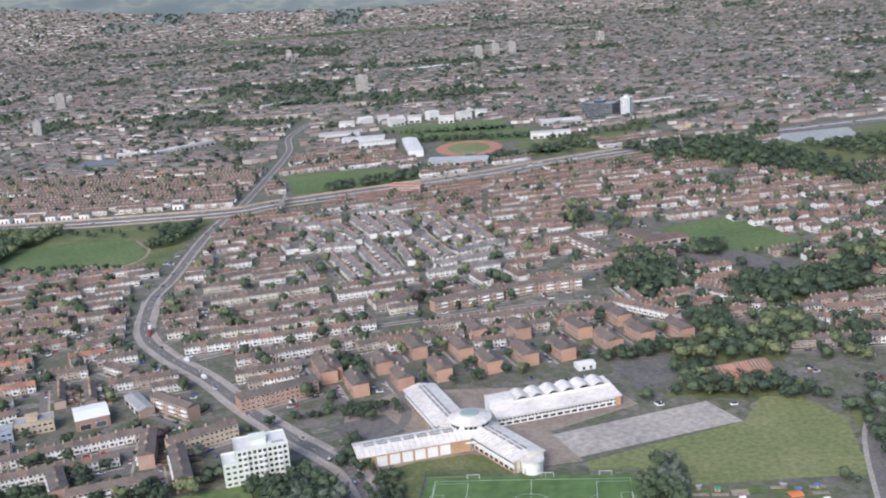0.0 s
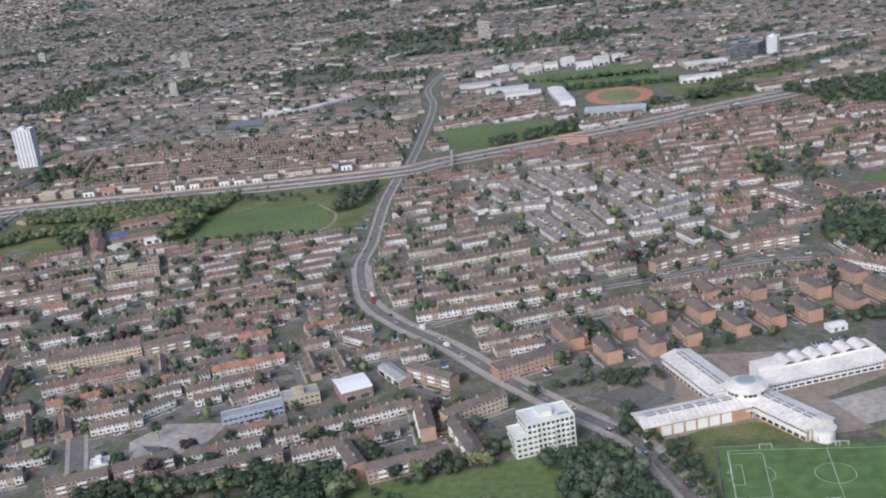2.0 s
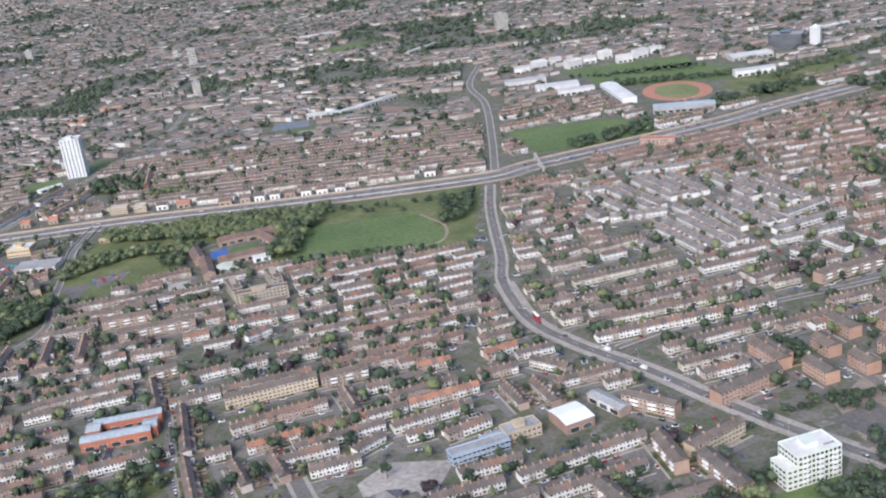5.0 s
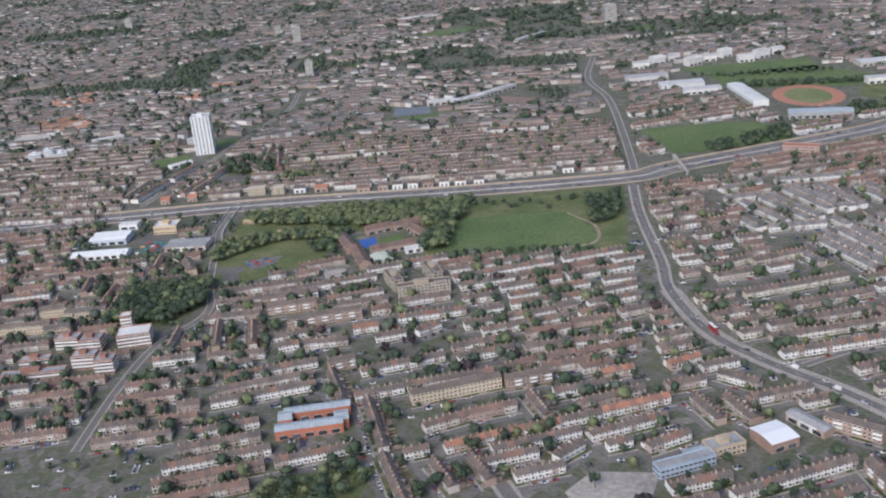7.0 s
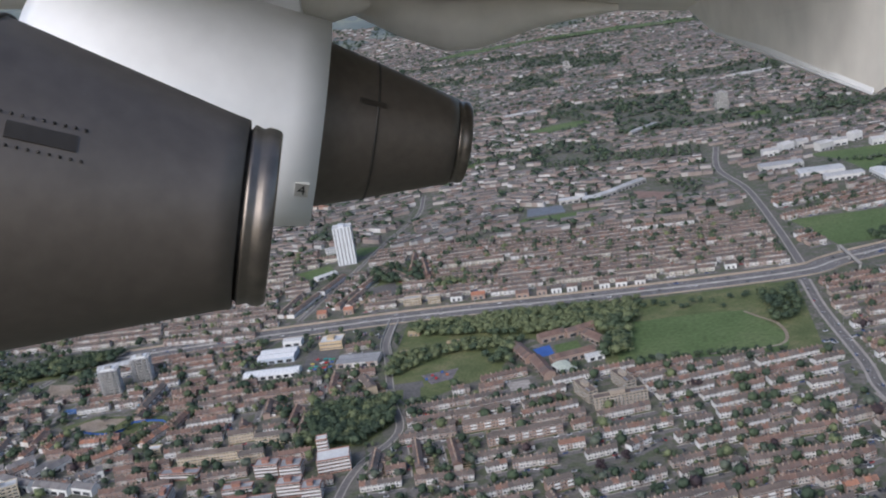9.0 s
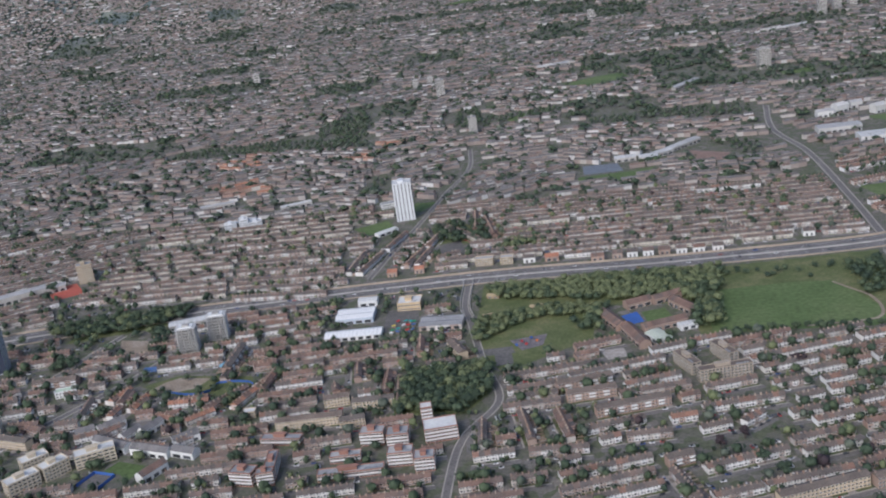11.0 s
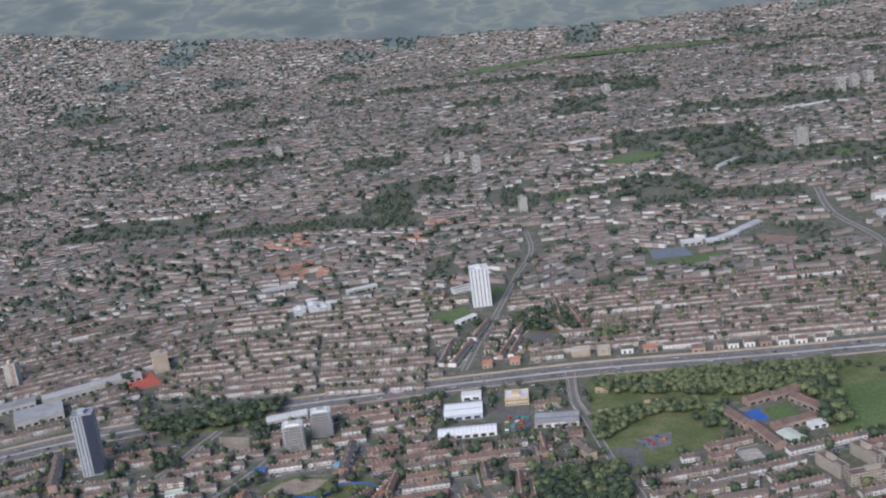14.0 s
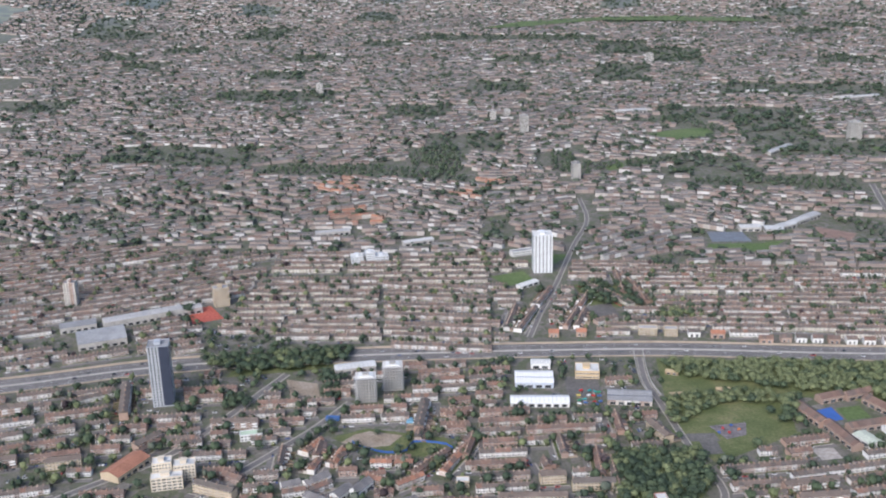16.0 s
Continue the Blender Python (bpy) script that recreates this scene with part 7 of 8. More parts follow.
for ci in range(-22, 25):
    for cj in range(0, 21):
        ox, oy = -400 + ci * CELL, 1335 + cj * CELL
        if abs(ox + 400) > 0.55 * oy + 700:
            continue
        kind, deg = rnd.random(), rnd.choice((3, 12, 25, -20, 32, -8, 10, 18, 6, -28))
        a = radians(deg + rnd.uniform(-6, 6))
        c, s = math.cos(a), math.sin(a)
        if kind < 0.15 and cj > 2:
            far_spots += [(ox + rnd.uniform(0, CELL), oy + rnd.uniform(0, CELL)) for _ in range(60)]
            continue
        tone, step = rnd.choice((0, 0, 1)), rnd.uniform(16, 20)
        for r in range(-7, 8):
            u = -CELL * 0.72
            while u < CELL * 0.72:
                L = rnd.uniform(14, 42)
                x, y = ox + CELL / 2 + (u + L / 2) * c - r * step * s, oy + CELL / 2 + (u + L / 2) * s + r * step * c
                u += L + rnd.choice((1.5, 3, 9))
                if not (ox < x < ox + CELL and oy < y < oy + CELL) or (y < 2700 and not is_free(x, y, min(L / 2, 12), 4, a)):
                    continue
                if rnd.random() < 0.08:
                    far_spots += [(x + rnd.uniform(-9, 9), y + rnd.uniform(-6, 6)) for _ in range(3)]
                    continue
                orange = y < 1800 and any(within(x, y, o) for o in ORANGE)
                far_row(x, y, L, a, far[2 if orange and rnd.random() < 0.85 else tone if rnd.random() < 0.7 else 3], 8.5 if cj < 6 else 13)
                for _ in range(int(L / 10)):
                    if rnd.random() < 0.5:
                        q = rnd.uniform(-L / 2, L / 2)
                        far_spots.append((x - 10 * s + q * c + rnd.uniform(-3, 3), y + 10 * c + q * s))
for k, wl, rf in zip(far, (M_FARWALL, M_FARBRICK, WALLS_MASS["r"], M_FARBRICK), (M_FARROOF, M_FARROOF, ROOFS_MASS["o"], M_FARROOF)):
    if k.v:
        tagged(part("distant_houses", k, [wl, rf]), "crowded rows of houses across the distant town", "houses", kind="stuff")


# ---- trees ----
def crown_soup(seed, leaves, lobes, flat=0.8, size=0.11, core=1.0):
    """A crown one metre wide on average: small leaf sprays over several uneven lobes, with gaps, round dark cores."""
    rnd = random.Random(seed)
    s = Soup()
    balls = [(Vector((0, 0, 0.5)), 0.3 * core)]
    for k in range(lobes):
        a, e = rnd.uniform(0, 2 * math.pi), rnd.uniform(-0.35, 0.9)
        d = Vector((math.cos(a) * math.cos(e), math.sin(a) * math.cos(e), math.sin(e) * flat))
        balls.append((Vector((0, 0, 0.48)) + d * rnd.uniform(0.18, 0.34), rnd.uniform(0.13, 0.24)))
    for c, r in balls:
        n1, n2 = (6, 4) if lobes > 2 else (5, 3) if leaves > 10 else (5, 2)
        vs = []
        for i in range(n2 + 1):
            t = math.pi * i / n2
            for j in range(n1):
                p = 2 * math.pi * j / n1 + i
                k = r * 0.8 * rnd.uniform(0.75, 1.1)
                vs.append(tuple(c + Vector((math.sin(t) * math.cos(p), math.sin(t) * math.sin(p), math.cos(t) * flat)) * k))
        s.add(vs, [(i * n1 + j, (i + 1) * n1 + j, (i + 1) * n1 + (j + 1) % n1, i * n1 + (j + 1) % n1) for i in range(n2) for j in range(n1)])
    weights = [r * r for _, r in balls]
    for _ in range(leaves):
        c, r = rnd.choices(balls, weights)[0]
        d = Vector((rnd.gauss(0, 1), rnd.gauss(0, 1), rnd.gauss(0.25, 1))).normalized()
        p = c + Vector((d.x, d.y, d.z * flat)) * r * rnd.uniform(0.78, 1.16)
        u = d.cross(Vector((rnd.uniform(-1, 1), rnd.uniform(-1, 1), rnd.uniform(-1, 1)))).normalized()
        w = (d + Vector((rnd.uniform(-1, 1), rnd.uniform(-1, 1), rnd.uniform(-1, 1))) * 0.8).cross(u).normalized()
        z = size * rnd.uniform(0.5, 1.1)
        s.add([tuple(p - u * z * 0.5), tuple(p + w * z * 0.35), tuple(p + u * z * 0.5), tuple(p - w * z * 0.35)], [(0, 1, 2, 3)])
    return s


def trunk_soup(seed):
    rnd = random.Random(seed)
    s = Soup()
    s.prism(0, 0, 0, 0.42, 0.035, 6, 0, 0.02)
    for k in range(4):
        a = k * 1.6 + rnd.random()
        top = Vector((math.cos(a) * 0.22, math.sin(a) * 0.22, 0.55 + 0.1 * rnd.random()))
        b = Vector((0, 0, 0.24 + 0.04 * k))
        n = Vector((-math.sin(a), math.cos(a), 0)) * 0.012
        s.add([tuple(b - n), tuple(b + n), tuple(b + Vector((0, 0, 0.03))), tuple(top)], [(0, 1, 3), (1, 2, 3), (2, 0, 3)])
    return s


ROUND = [crown_soup(k, 200, 7) for k in range(4)]
TALL = [crown_soup(20 + k, 200, 7, 1.35, 0.10) for k in range(2)]
CLUMP = [crown_soup(40 + k, 14, 0, 0.9, 0.28, 1.5) for k in range(4)]
FARCLUMP = [crown_soup(60 + k, 5, 0, 0.9, 0.38, 1.5) for k in range(4)]
WOOD = [crown_soup(80 + k, 62, 0, 0.8, 0.17, 1.3) for k in range(4)]
TRUNK = [trunk_soup(k) for k in range(2)]
crown_meshes, trunk_meshes = {}, [t.mesh("trunk", [M_BARK]) for t in TRUNK]
woods = {k: Soup() for k in LEAVES}
wood_trunks = Soup()
TREE_WORDS = {"dark": "dark green", "green": "leafy green", "light": "pale yellow-green", "grey": "silvery grey-green", "purple": "dark purple-leaved"}
single = 0


def tree(x, y, h, w, tone, tall=False, z=0.0, alone=False, shapes=None):
    """One tree, h high and w wide: a thing of its own if alone, else one of the joined mass."""
    global single
    k = town.randrange(4)
    spin = town.uniform(0, 360)
    m = Matrix.LocRotScale((x, y, z), Euler((0, 0, radians(spin))), (w, w, h))
    if alone and single < 320:
        single += 1
        key = (tone, tall, k % 2 if tall else k)
        if key not in crown_meshes:
            crown_meshes[key] = (TALL if tall else ROUND)[key[2]].mesh("crown", [LEAVES[tone]], smooth=True)
        ob = thing("tree", m, TREE_WORDS[tone] + (" tall tree" if tall else " broad-leaved tree") + " with a full uneven crown", "tree", "trees")
        part("crown", crown_meshes[key], None, ob)
        part("trunk", trunk_meshes[k % 2], None, ob)
        return
    a = np.array(m.to_3x3())
    src = (shapes or (CLUMP if y < 900 else FARCLUMP))[k]
    woods[tone].add([tuple(p) for p in np.array(src.v) @ a.T + np.array((x, y, z))], src.f)
    if y < 900:
        wood_trunks.box(x - 0.2, x + 0.2, y - 0.2, y + 0.2, z, z + h * 0.4)


def wood(pts, gap, tones, h0, h1, alone=False, shapes=WOOD):
    """Trees all over an outline."""
    xs, ys = [p[0] for p in pts], [p[1] for p in pts]
    y = min(ys)
    while y < max(ys):
        x = min(xs)
        while x < max(xs):
            px, py = x + town.uniform(-0.4, 0.4) * gap, y + town.uniform(-0.4, 0.4) * gap
            if within(px, py, pts):
                h = town.uniform(h0, h1)
                tree(px, py, h, h * (town.uniform(0.8, 1.1) if alone else town.uniform(1.05, 1.4)), town.choice(tones), alone=alone, shapes=shapes)
            x += gap
        y += gap
    take_poly(pts)


# woods and belts in the parks
for outline, gap, tones, h0, h1 in zip(WOODS, (6.8, 9.5, 10, 9, 9, 11, 10, 14, 13, 10, 11), (("green", "green", "dark", "light"), ("dark", "green"), ("green", "dark"), ("green", "dark"), ("green", "dark", "grey"), ("dark", "green", "light"), ("green", "dark"), ("dark", "green"), ("dark", "green"), ("dark", "green", "light"), ("dark", "green")), (10, 10, 10, 8, 8, 7, 10, 10, 9, 10, 9), (13, 16, 16, 13, 13, 13, 14, 16, 14, 15, 14)):
    wood(outline, gap, tones, h0, h1)
wood([(-742, 1028), (-610, 1043), (-500, 1046), (-505, 990), (-560, 975), (-615, 975), (-715, 992), (-735, 1012)], 6.8, ("light", "light", "light", "light", "green"), 9, 11.5)
wood([(-742, 940), (-700, 962), (-640, 972), (-630, 946), (-690, 938), (-724, 895), (-740, 890)], 6.8, ("light", "light", "light", "green"), 8, 10)
wood([(-632, 900), (-618, 905), (-622, 960), (-640, 950)], 9, ("green", "light"), 10, 15)
wood([(-540, 985), (-505, 1000), (-512, 900), (-535, 900)], 9, ("green", "light"), 12, 17)
wood([(-742, 1141), (-692, 1146), (-687, 1182), (-738, 1174)], 8, ("light", "green", "light"), 9, 12)
for k in range(18):
    tree(-498 + k * 7.5 + town.uniform(-4, 4), 1030 + town.uniform(-26, 8), town.uniform(6, 10), town.uniform(7, 11), town.choice(("dark", "green", "dark")), shapes=WOOD)
wood([(-385, 1030), (-345, 1040), (-345, 960), (-380, 955)], 10, ("green", "dark"), 10, 15)
wood([(-254, 1192), (-150, 1268), (-150, 1205), (-245, 1165)], 11, ("dark", "green"), 9, 13)
wood([(240, 1300), (300, 1400), (280, 1440), (180, 1300)], 13, ("green", "dark"), 9, 14)
wood([(300, 1290), (560, 1380), (600, 1250), (360, 1200)], 15, ("green", "dark"), 9, 14)
wood([(-175, 1500), (20, 1470), (20, 1455), (-190, 1475)], 10, ("dark", "green"), 8, 12)
for outline in FAR_BELTS:
    wood(outline, 12, ("green", "grey", "green", "dark"), 7, 11, shapes=FARCLUMP)
# shrubs and small trees round the school, the flats and the pitch
wood([(-67, 420), (-59, 424), (41, 424), (41, 409), (-18, 410), (-50, 413)], 3.8, ("light", "green", "light", "green"), 2.5, 7.5)
wood([(41, 409), (41, 422), (140, 424), (140, 414)], 5, ("light", "green", "dark"), 2.5, 5)
wood([(-397, 450), (-368, 457), (-310, 470), (-295, 480), (-285, 464), (-317, 450), (-358, 440), (-392, 432)], 6.5, ("dark", "green", "dark"), 7, 12)
wood([(-292, 445), (-284, 467), (-269, 467), (-254, 428), (-260, 416), (-278, 424)], 7.5, ("dark", "green", "green", "dark"), 9, 15)
wood([(-262, 455), (-253, 466), (-242, 447), (-251, 439)], 7, ("light", "green"), 9, 14)
wood([(-235, 444), (-215, 462), (-190, 484), (-167, 495), (-166, 484), (-201, 459)], 6, ("dark", "green"), 5, 10)
wood([(-138, 441), (-129, 463), (-113, 479), (-105, 456), (-100, 435), (-110, 420), (-136, 420)], 7.5, ("dark", "green", "grey", "dark"), 10, 16)
wood([(-109, 485), (-115, 517), (-108, 530), (-104, 516), (-94, 488)], 6, ("dark", "green"), 6, 10)
wood([(-90, 480), (-70, 426), (-64, 426), (-80, 486)], 6, ("dark", "green"), 4, 8)
wood([(26, 626), (44, 640), (78, 656), (83, 641), (46, 625)], 6, ("dark", "green"), 6, 10)
wood([(70, 605), (88, 612), (124, 590), (147, 570), (150, 555), (121, 572), (77, 572)], 6.5, ("green", "dark", "light"), 7, 12)
wood([(-1222, 988), (-1137, 1006), (-1068, 1030), (-1061, 1000), (-1118, 966), (-1203, 957)], 8, ("green", "light", "dark", "green"), 9, 14)
wood([(-1159, 872), (-1167, 901), (-1144, 905), (-1129, 879)], 9, ("dark", "green"), 8, 12)
wood([(-1193, 786), (-1203, 814), (-1179, 819), (-1160, 788)], 9, ("dark", "green"), 8, 12)
wood([(-1062, 900), (-1084, 952), (-1072, 964), (-1046, 906)], 7.5, ("dark", "green"), 8, 13)
wood([(38, 775), (54, 866), (94, 850), (90, 782), (68, 772)], 8.5, ("dark", "green", "green", "light"), 8, 13)
wood([(115, 855), (132, 880), (146, 867), (134, 838)], 8, ("dark", "green"), 10, 15)
wood([(136, 765), (149, 790), (174, 775), (220, 766), (216, 740), (165, 735)], 8, ("dark", "green", "green"), 8, 13)
wood([(90, 699), (102, 718), (121, 695), (115, 668), (90, 673)], 8, ("dark", "green"), 8, 13)
wood([(129, 646), (139, 690), (166, 684), (157, 633)], 9, ("green", "light", "green"), 10, 16)
wood([(204, 779), (230, 843), (264, 846), (242, 773)], 9.5, ("green", "light", "dark"), 10, 16)
wood([(10, 975), (24, 1050), (50, 1028), (41, 968)], 9, ("green", "dark", "light"), 8, 13)
wood([(310, 1122), (354, 1139), (330, 1061), (296, 1070)], 10, ("green", "dark"), 9, 14)
wood([(164, 623), (184, 671), (201, 658), (184, 603)], 9, ("green", "light", "dark"), 9, 15)
wood([(-148, 562), (-107, 579), (-102, 570), (-150, 550)], 5.5, ("dark", "green"), 4, 7)
wood([(-140, 650), (-112, 630), (-118, 615), (-140, 632)], 7, ("dark", "green"), 7, 11)
for x, y in ((-110, 627), (-60, 684), (-17, 682), (-5, 643), (20, 648), (32, 697), (-37, 690), (57, 633), (76, 641), (-54, 618), (-50, 628), (-28, 640), (36, 708), (100, 680), (106, 653), (106, 639), (-75, 640), (-98, 650), (-72, 655), (-42, 650), (0, 670), (70, 670), (30, 680), (-93, 715), (-96, 759), (96, 680), (144, 655), (160, 625), (-20, 610), (-46, 604)):
    tree(x, y, town.uniform(8, 12), town.uniform(8, 12), town.choice(("dark", "green", "dark", "light")), alone=True)


def park_tree(x, y, w):
    tree(x, y, w * town.uniform(0.8, 1.0), w, town.choice(("dark", "green", "dark")), shapes=WOOD)


for spot in ((-1273, 1073, 20), (-1268, 1009, 14), (-1491, 1225, 14), (-1382, 1101, 12), (-1212, 1067, 12), (-1223, 995, 13), (-1232, 950, 14), (-1252, 891, 12), (-1272, 888, 13), (-1152, 886, 14), (-1156, 781, 14), (-1125, 883, 10), (-1080, 896, 12), (-1046, 853, 14)):
    park_tree(*spot)
for spot in ((-1000, 843, 10), (-963, 819, 11), (-944, 812, 13), (-1052, 774, 12), (-944, 748, 12), (-890, 770, 16), (-947, 1057, 10), (-1054, 837, 14), (-969, 835, 10), (-1264, 972, 12), (-1013, 818, 10), (-916, 815, 12), (157, 853, 6), (169, 854, 6)):
    park_tree(*spot)
for spot in ((185, 860, 6), (203, 848, 12), (232, 869, 10), (39, 835, 10), (-22, 1122, 14), (-10, 1105, 12), (-84, 1057, 12), (13, 890, 10), (82, 742, 10), (-875, 792, 14), (-853, 764, 12), (-665, 1148, 12)):
    park_tree(*spot)
for spot in ((-597, 1125, 12), (-658, 944, 12), (-644, 925, 13), (-636, 907, 12), (-557, 881, 12), (-619, 884, 12), (-587, 776, 12), (-739, 745, 10), (-907, 933, 12), (-798, 991, 8)):
    park_tree(*spot)
tree(103, 849, 11, 13, "purple", shapes=WOOD)
for k in range(900):
    x, y = town.uniform(60, 420), town.uniform(640, 1150)
    if is_free(x, y, 0.8, 0.8):
        h = town.uniform(5, 12)
        tree(x, y, h, h * town.uniform(0.9, 1.3), town.choice(("dark", "green", "green", "light")))
# belts along the southern park, each tree by itself
wood([(-560, 412), (-300, 415), (-130, 412), (-130, 424), (-300, 432), (-560, 432)], 9, ("light", "grey", "green", "grey", "dark"), 10, 15, True)
wood([(-150, 432), (-92, 428), (-118, 482), (-150, 472)], 9.5, ("dark", "green", "grey", "dark"), 12, 18, True)
wood([(-400, 440), (-150, 466), (-150, 476), (-400, 452)], 11, ("dark", "green", "dark", "light"), 9, 15, True)
wood([(-330, 428), (-250, 432), (-250, 444), (-330, 440)], 11, ("dark", "green"), 11, 16, True)

wood([(-92, 500), (-66, 425), (-76, 425), (-106, 495)], 8, ("green", "dark"), 6, 10, True)
wood([(38, 482), (55, 486), (57, 440), (40, 440)], 8.5, ("grey", "grey", "green"), 13, 17, True)
wood([(-125, 560), (-92, 570), (-84, 556), (-118, 545)], 7, ("green", "dark"), 7, 10, True)
wood([(-60, 598), (60, 640), (58, 646), (-60, 604)], 8, ("dark", "green"), 7, 11, True)
for k in range(14):
    tree(-510 + k * 10, 884 + town.uniform(-6, 6), town.uniform(8, 12), town.uniform(8, 11), town.choice(("dark", "green")), alone=True)
for x, y, h, w, tone in ((-528, 690, 13, 12, "purple"), (-510, 702, 13, 12, "purple"), (-500, 668, 13, 13, "dark"), (-488, 655, 12, 13, "dark"), (-345, 716, 12, 11, "dark"), (-352, 700, 11, 11, "green"),
                         (-375, 515, 15, 8, "dark"), (-436, 490, 13, 15, "light"), (-237, 545, 10, 13, "green"), (-215, 528, 12, 14, "purple"), (-205, 538, 9, 11, "light"), (-160, 545, 9, 11, "dark"),
                         (-300, 540, 8, 9, "green"), (-312, 528, 8, 9, "green"), (-455, 820, 12, 16, "purple"), (-470, 815, 11, 12, "dark"), (-560, 610, 9, 10, "dark"), (-575, 470, 12, 14, "green"), (-550, 490, 11, 15, "dark"), (-530, 500, 11, 14, "green"),
                         (-1285, 1110, 14, 24, "dark"), (-1090, 845, 12, 13, "dark"), (-690, 1000, 12, 12, "dark")):
    tree(x, y, h, w, tone, alone=True)
for x, y in garden_spots:
    h = town.choice((4, 5, 6, 7, 8, 10, 12, 13))
    tree(x, y, h, h * town.uniform(0.8, 1.2), town.choice(("dark", "green", "dark", "green", "dark", "green", "grey", "light")) if town.random() < 0.96 else "purple", alone=y < 560)
for x, y in far_spots:
    h = town.uniform(6, 13)
    tree(x, y, h, h * town.uniform(1.2, 2.3), town.choice(("dark", "grey", "green", "dark", "green", "dark")), z=height(x, y), shapes=FARCLUMP)
for k in range(2200):
    x, y = town.uniform(-1500, 420), town.uniform(450, 1330)
    if is_free(x, y, 1.5, 1.5):
        h = town.uniform(4, 12)
        tree(x, y, h, h * town.uniform(0.8, 1.2), town.choice(("dark", "green", "green", "light")), alone=False)
for k in range(1500):
    x, y = town.uniform(-1300, -600), town.uniform(590, 1060)
    if is_free(x, y, 0.8, 0.8):
        h = town.uniform(5, 13)
        tree(x, y, h, h * town.uniform(0.9, 1.3), town.choice(("dark", "green", "green", "dark", "light")))
for tone, sp in woods.items():
    if sp.v:
        tagged(part("trees", sp, LEAVES[tone], smooth=True), "many " + TREE_WORDS[tone] + " trees in gardens, streets and woods", "trees", kind="stuff")
tagged(part("tree_trunks", wood_trunks, M_BARK), "brown trunks under the trees of the town", "trees", kind="stuff")


# ---- vehicles ----
def car_template():
    ob = thing("car", Matrix(), "parked car at the roadside", "car", "parked cars")
    s = Soup()
    s.box(-2.1, 2.1, -0.88, 0.88, 0.3, 0.85, taper=0.06)
    s.add([(-1.7, -0.82, 0.85), (1.1, -0.82, 0.85), (1.1, 0.82, 0.85), (-1.7, 0.82, 0.85), (-1.25, -0.66, 1.42), (0.35, -0.66, 1.42), (0.35, 0.66, 1.42), (-1.25, 0.66, 1.42)], [(4, 5, 6, 7)])
    part("body", s, M_CARPAINT, ob)
    s = Soup()
    s.add([(-1.7, -0.82, 0.84), (1.1, -0.82, 0.84), (1.1, 0.82, 0.84), (-1.7, 0.82, 0.84), (-1.25, -0.66, 1.41), (0.35, -0.66, 1.41), (0.35, 0.66, 1.41), (-1.25, 0.66, 1.41)], [(0, 1, 5, 4), (1, 2, 6, 5), (2, 3, 7, 6), (3, 0, 4, 7)])
    part("glazing", s, M_PANE, ob, "dark glass")
    tyre = Soup()
    ring = [(0.32 * math.cos(k * math.pi / 4), 0.32 * math.sin(k * math.pi / 4)) for k in range(8)]
    tyre.add([(a, -0.1, 0.32 + b) for a, b in ring] + [(a, 0.1, 0.32 + b) for a, b in ring], [tuple(range(8)), tuple(range(15, 7, -1))] + [(k, k + 8, (k + 1) % 8 + 8, (k + 1) % 8) for k in range(8)])
    me = tyre.mesh("wheel", [M_TYRE])
    for x in (-1.3, 1.3):
        for y in (-0.82, 0.82):
            w = part("wheel", me, None, ob)
            w.location = (x, y, 0)
    return ob


first_car = None
car_mass = Soup()
shape = Soup()
shape.box(-2.1, 2.1, -0.88, 0.88, 0.25, 0.85, 0, taper=0.06)
shape.box(-1.6, 1.0, -0.8, 0.8, 0.85, 1.42, 1, taper=0.25)
# cars standing about in yards and side streets
for k in range(2600):
    x, y = town.uniform(-1300, 300), town.uniform(500, 1060)
    if is_free(x, y, 2, 2):
        a = radians(town.choice((18, 20, 108, 110, 12)))
        for j in range(town.choice((1, 1, 2, 4))):
            parked.append((x - 2.6 * j * math.sin(a), y + 2.6 * j * math.cos(a), a))
near_cars = [q for q in parked if q[1] < 660][:170]
for x, y, a in parked:
    m = Matrix.LocRotScale((x, y, 0.02), Euler((0, 0, a + math.pi * town.randrange(2))), None)
    if (x, y, a) in near_cars:
        if first_car is None:
            first_car = car_template()
            first_car.matrix_basis = SHRINK @ m
        else:
            again(first_car, m)
    else:
        car_mass.turned(shape, m)
# traffic on the carriageway and the lane
for k in range(3, len(a13) - 4, 2):
    if town.random() < 0.6:
        d = a13[k + 1] - a13[k]
        off = town.choice((-11, -7.4, 7.4, 11, 3.9, -3.9))
        n = Vector((-d.y, d.x)).normalized()
        p = a13[k] + n * off
        car_mass.turned(shape, Matrix.LocRotScale((p.x, p.y, 0.12), Euler((0, 0, math.atan2(d.y, d.x))), Vector((1, 1, 1)) * town.choice((1, 1, 1.25))))
for k in range(4, len(lane) - 2, 4):
    d = lane[k + 1] - lane[k]
    n = Vector((-d.y, d.x)).normalized()
    p = lane[k] + n * town.choice((-2.7, 2.7))
    m = Matrix.LocRotScale((p.x, p.y, 0.07), Euler((0, 0, math.atan2(d.y, d.x))), None)
    again(first_car, m)
tagged(part("distant_cars", car_mass, [M_CARPAINT, M_PANE]), "cars parked along the streets and driving past", "cars", kind="stuff")


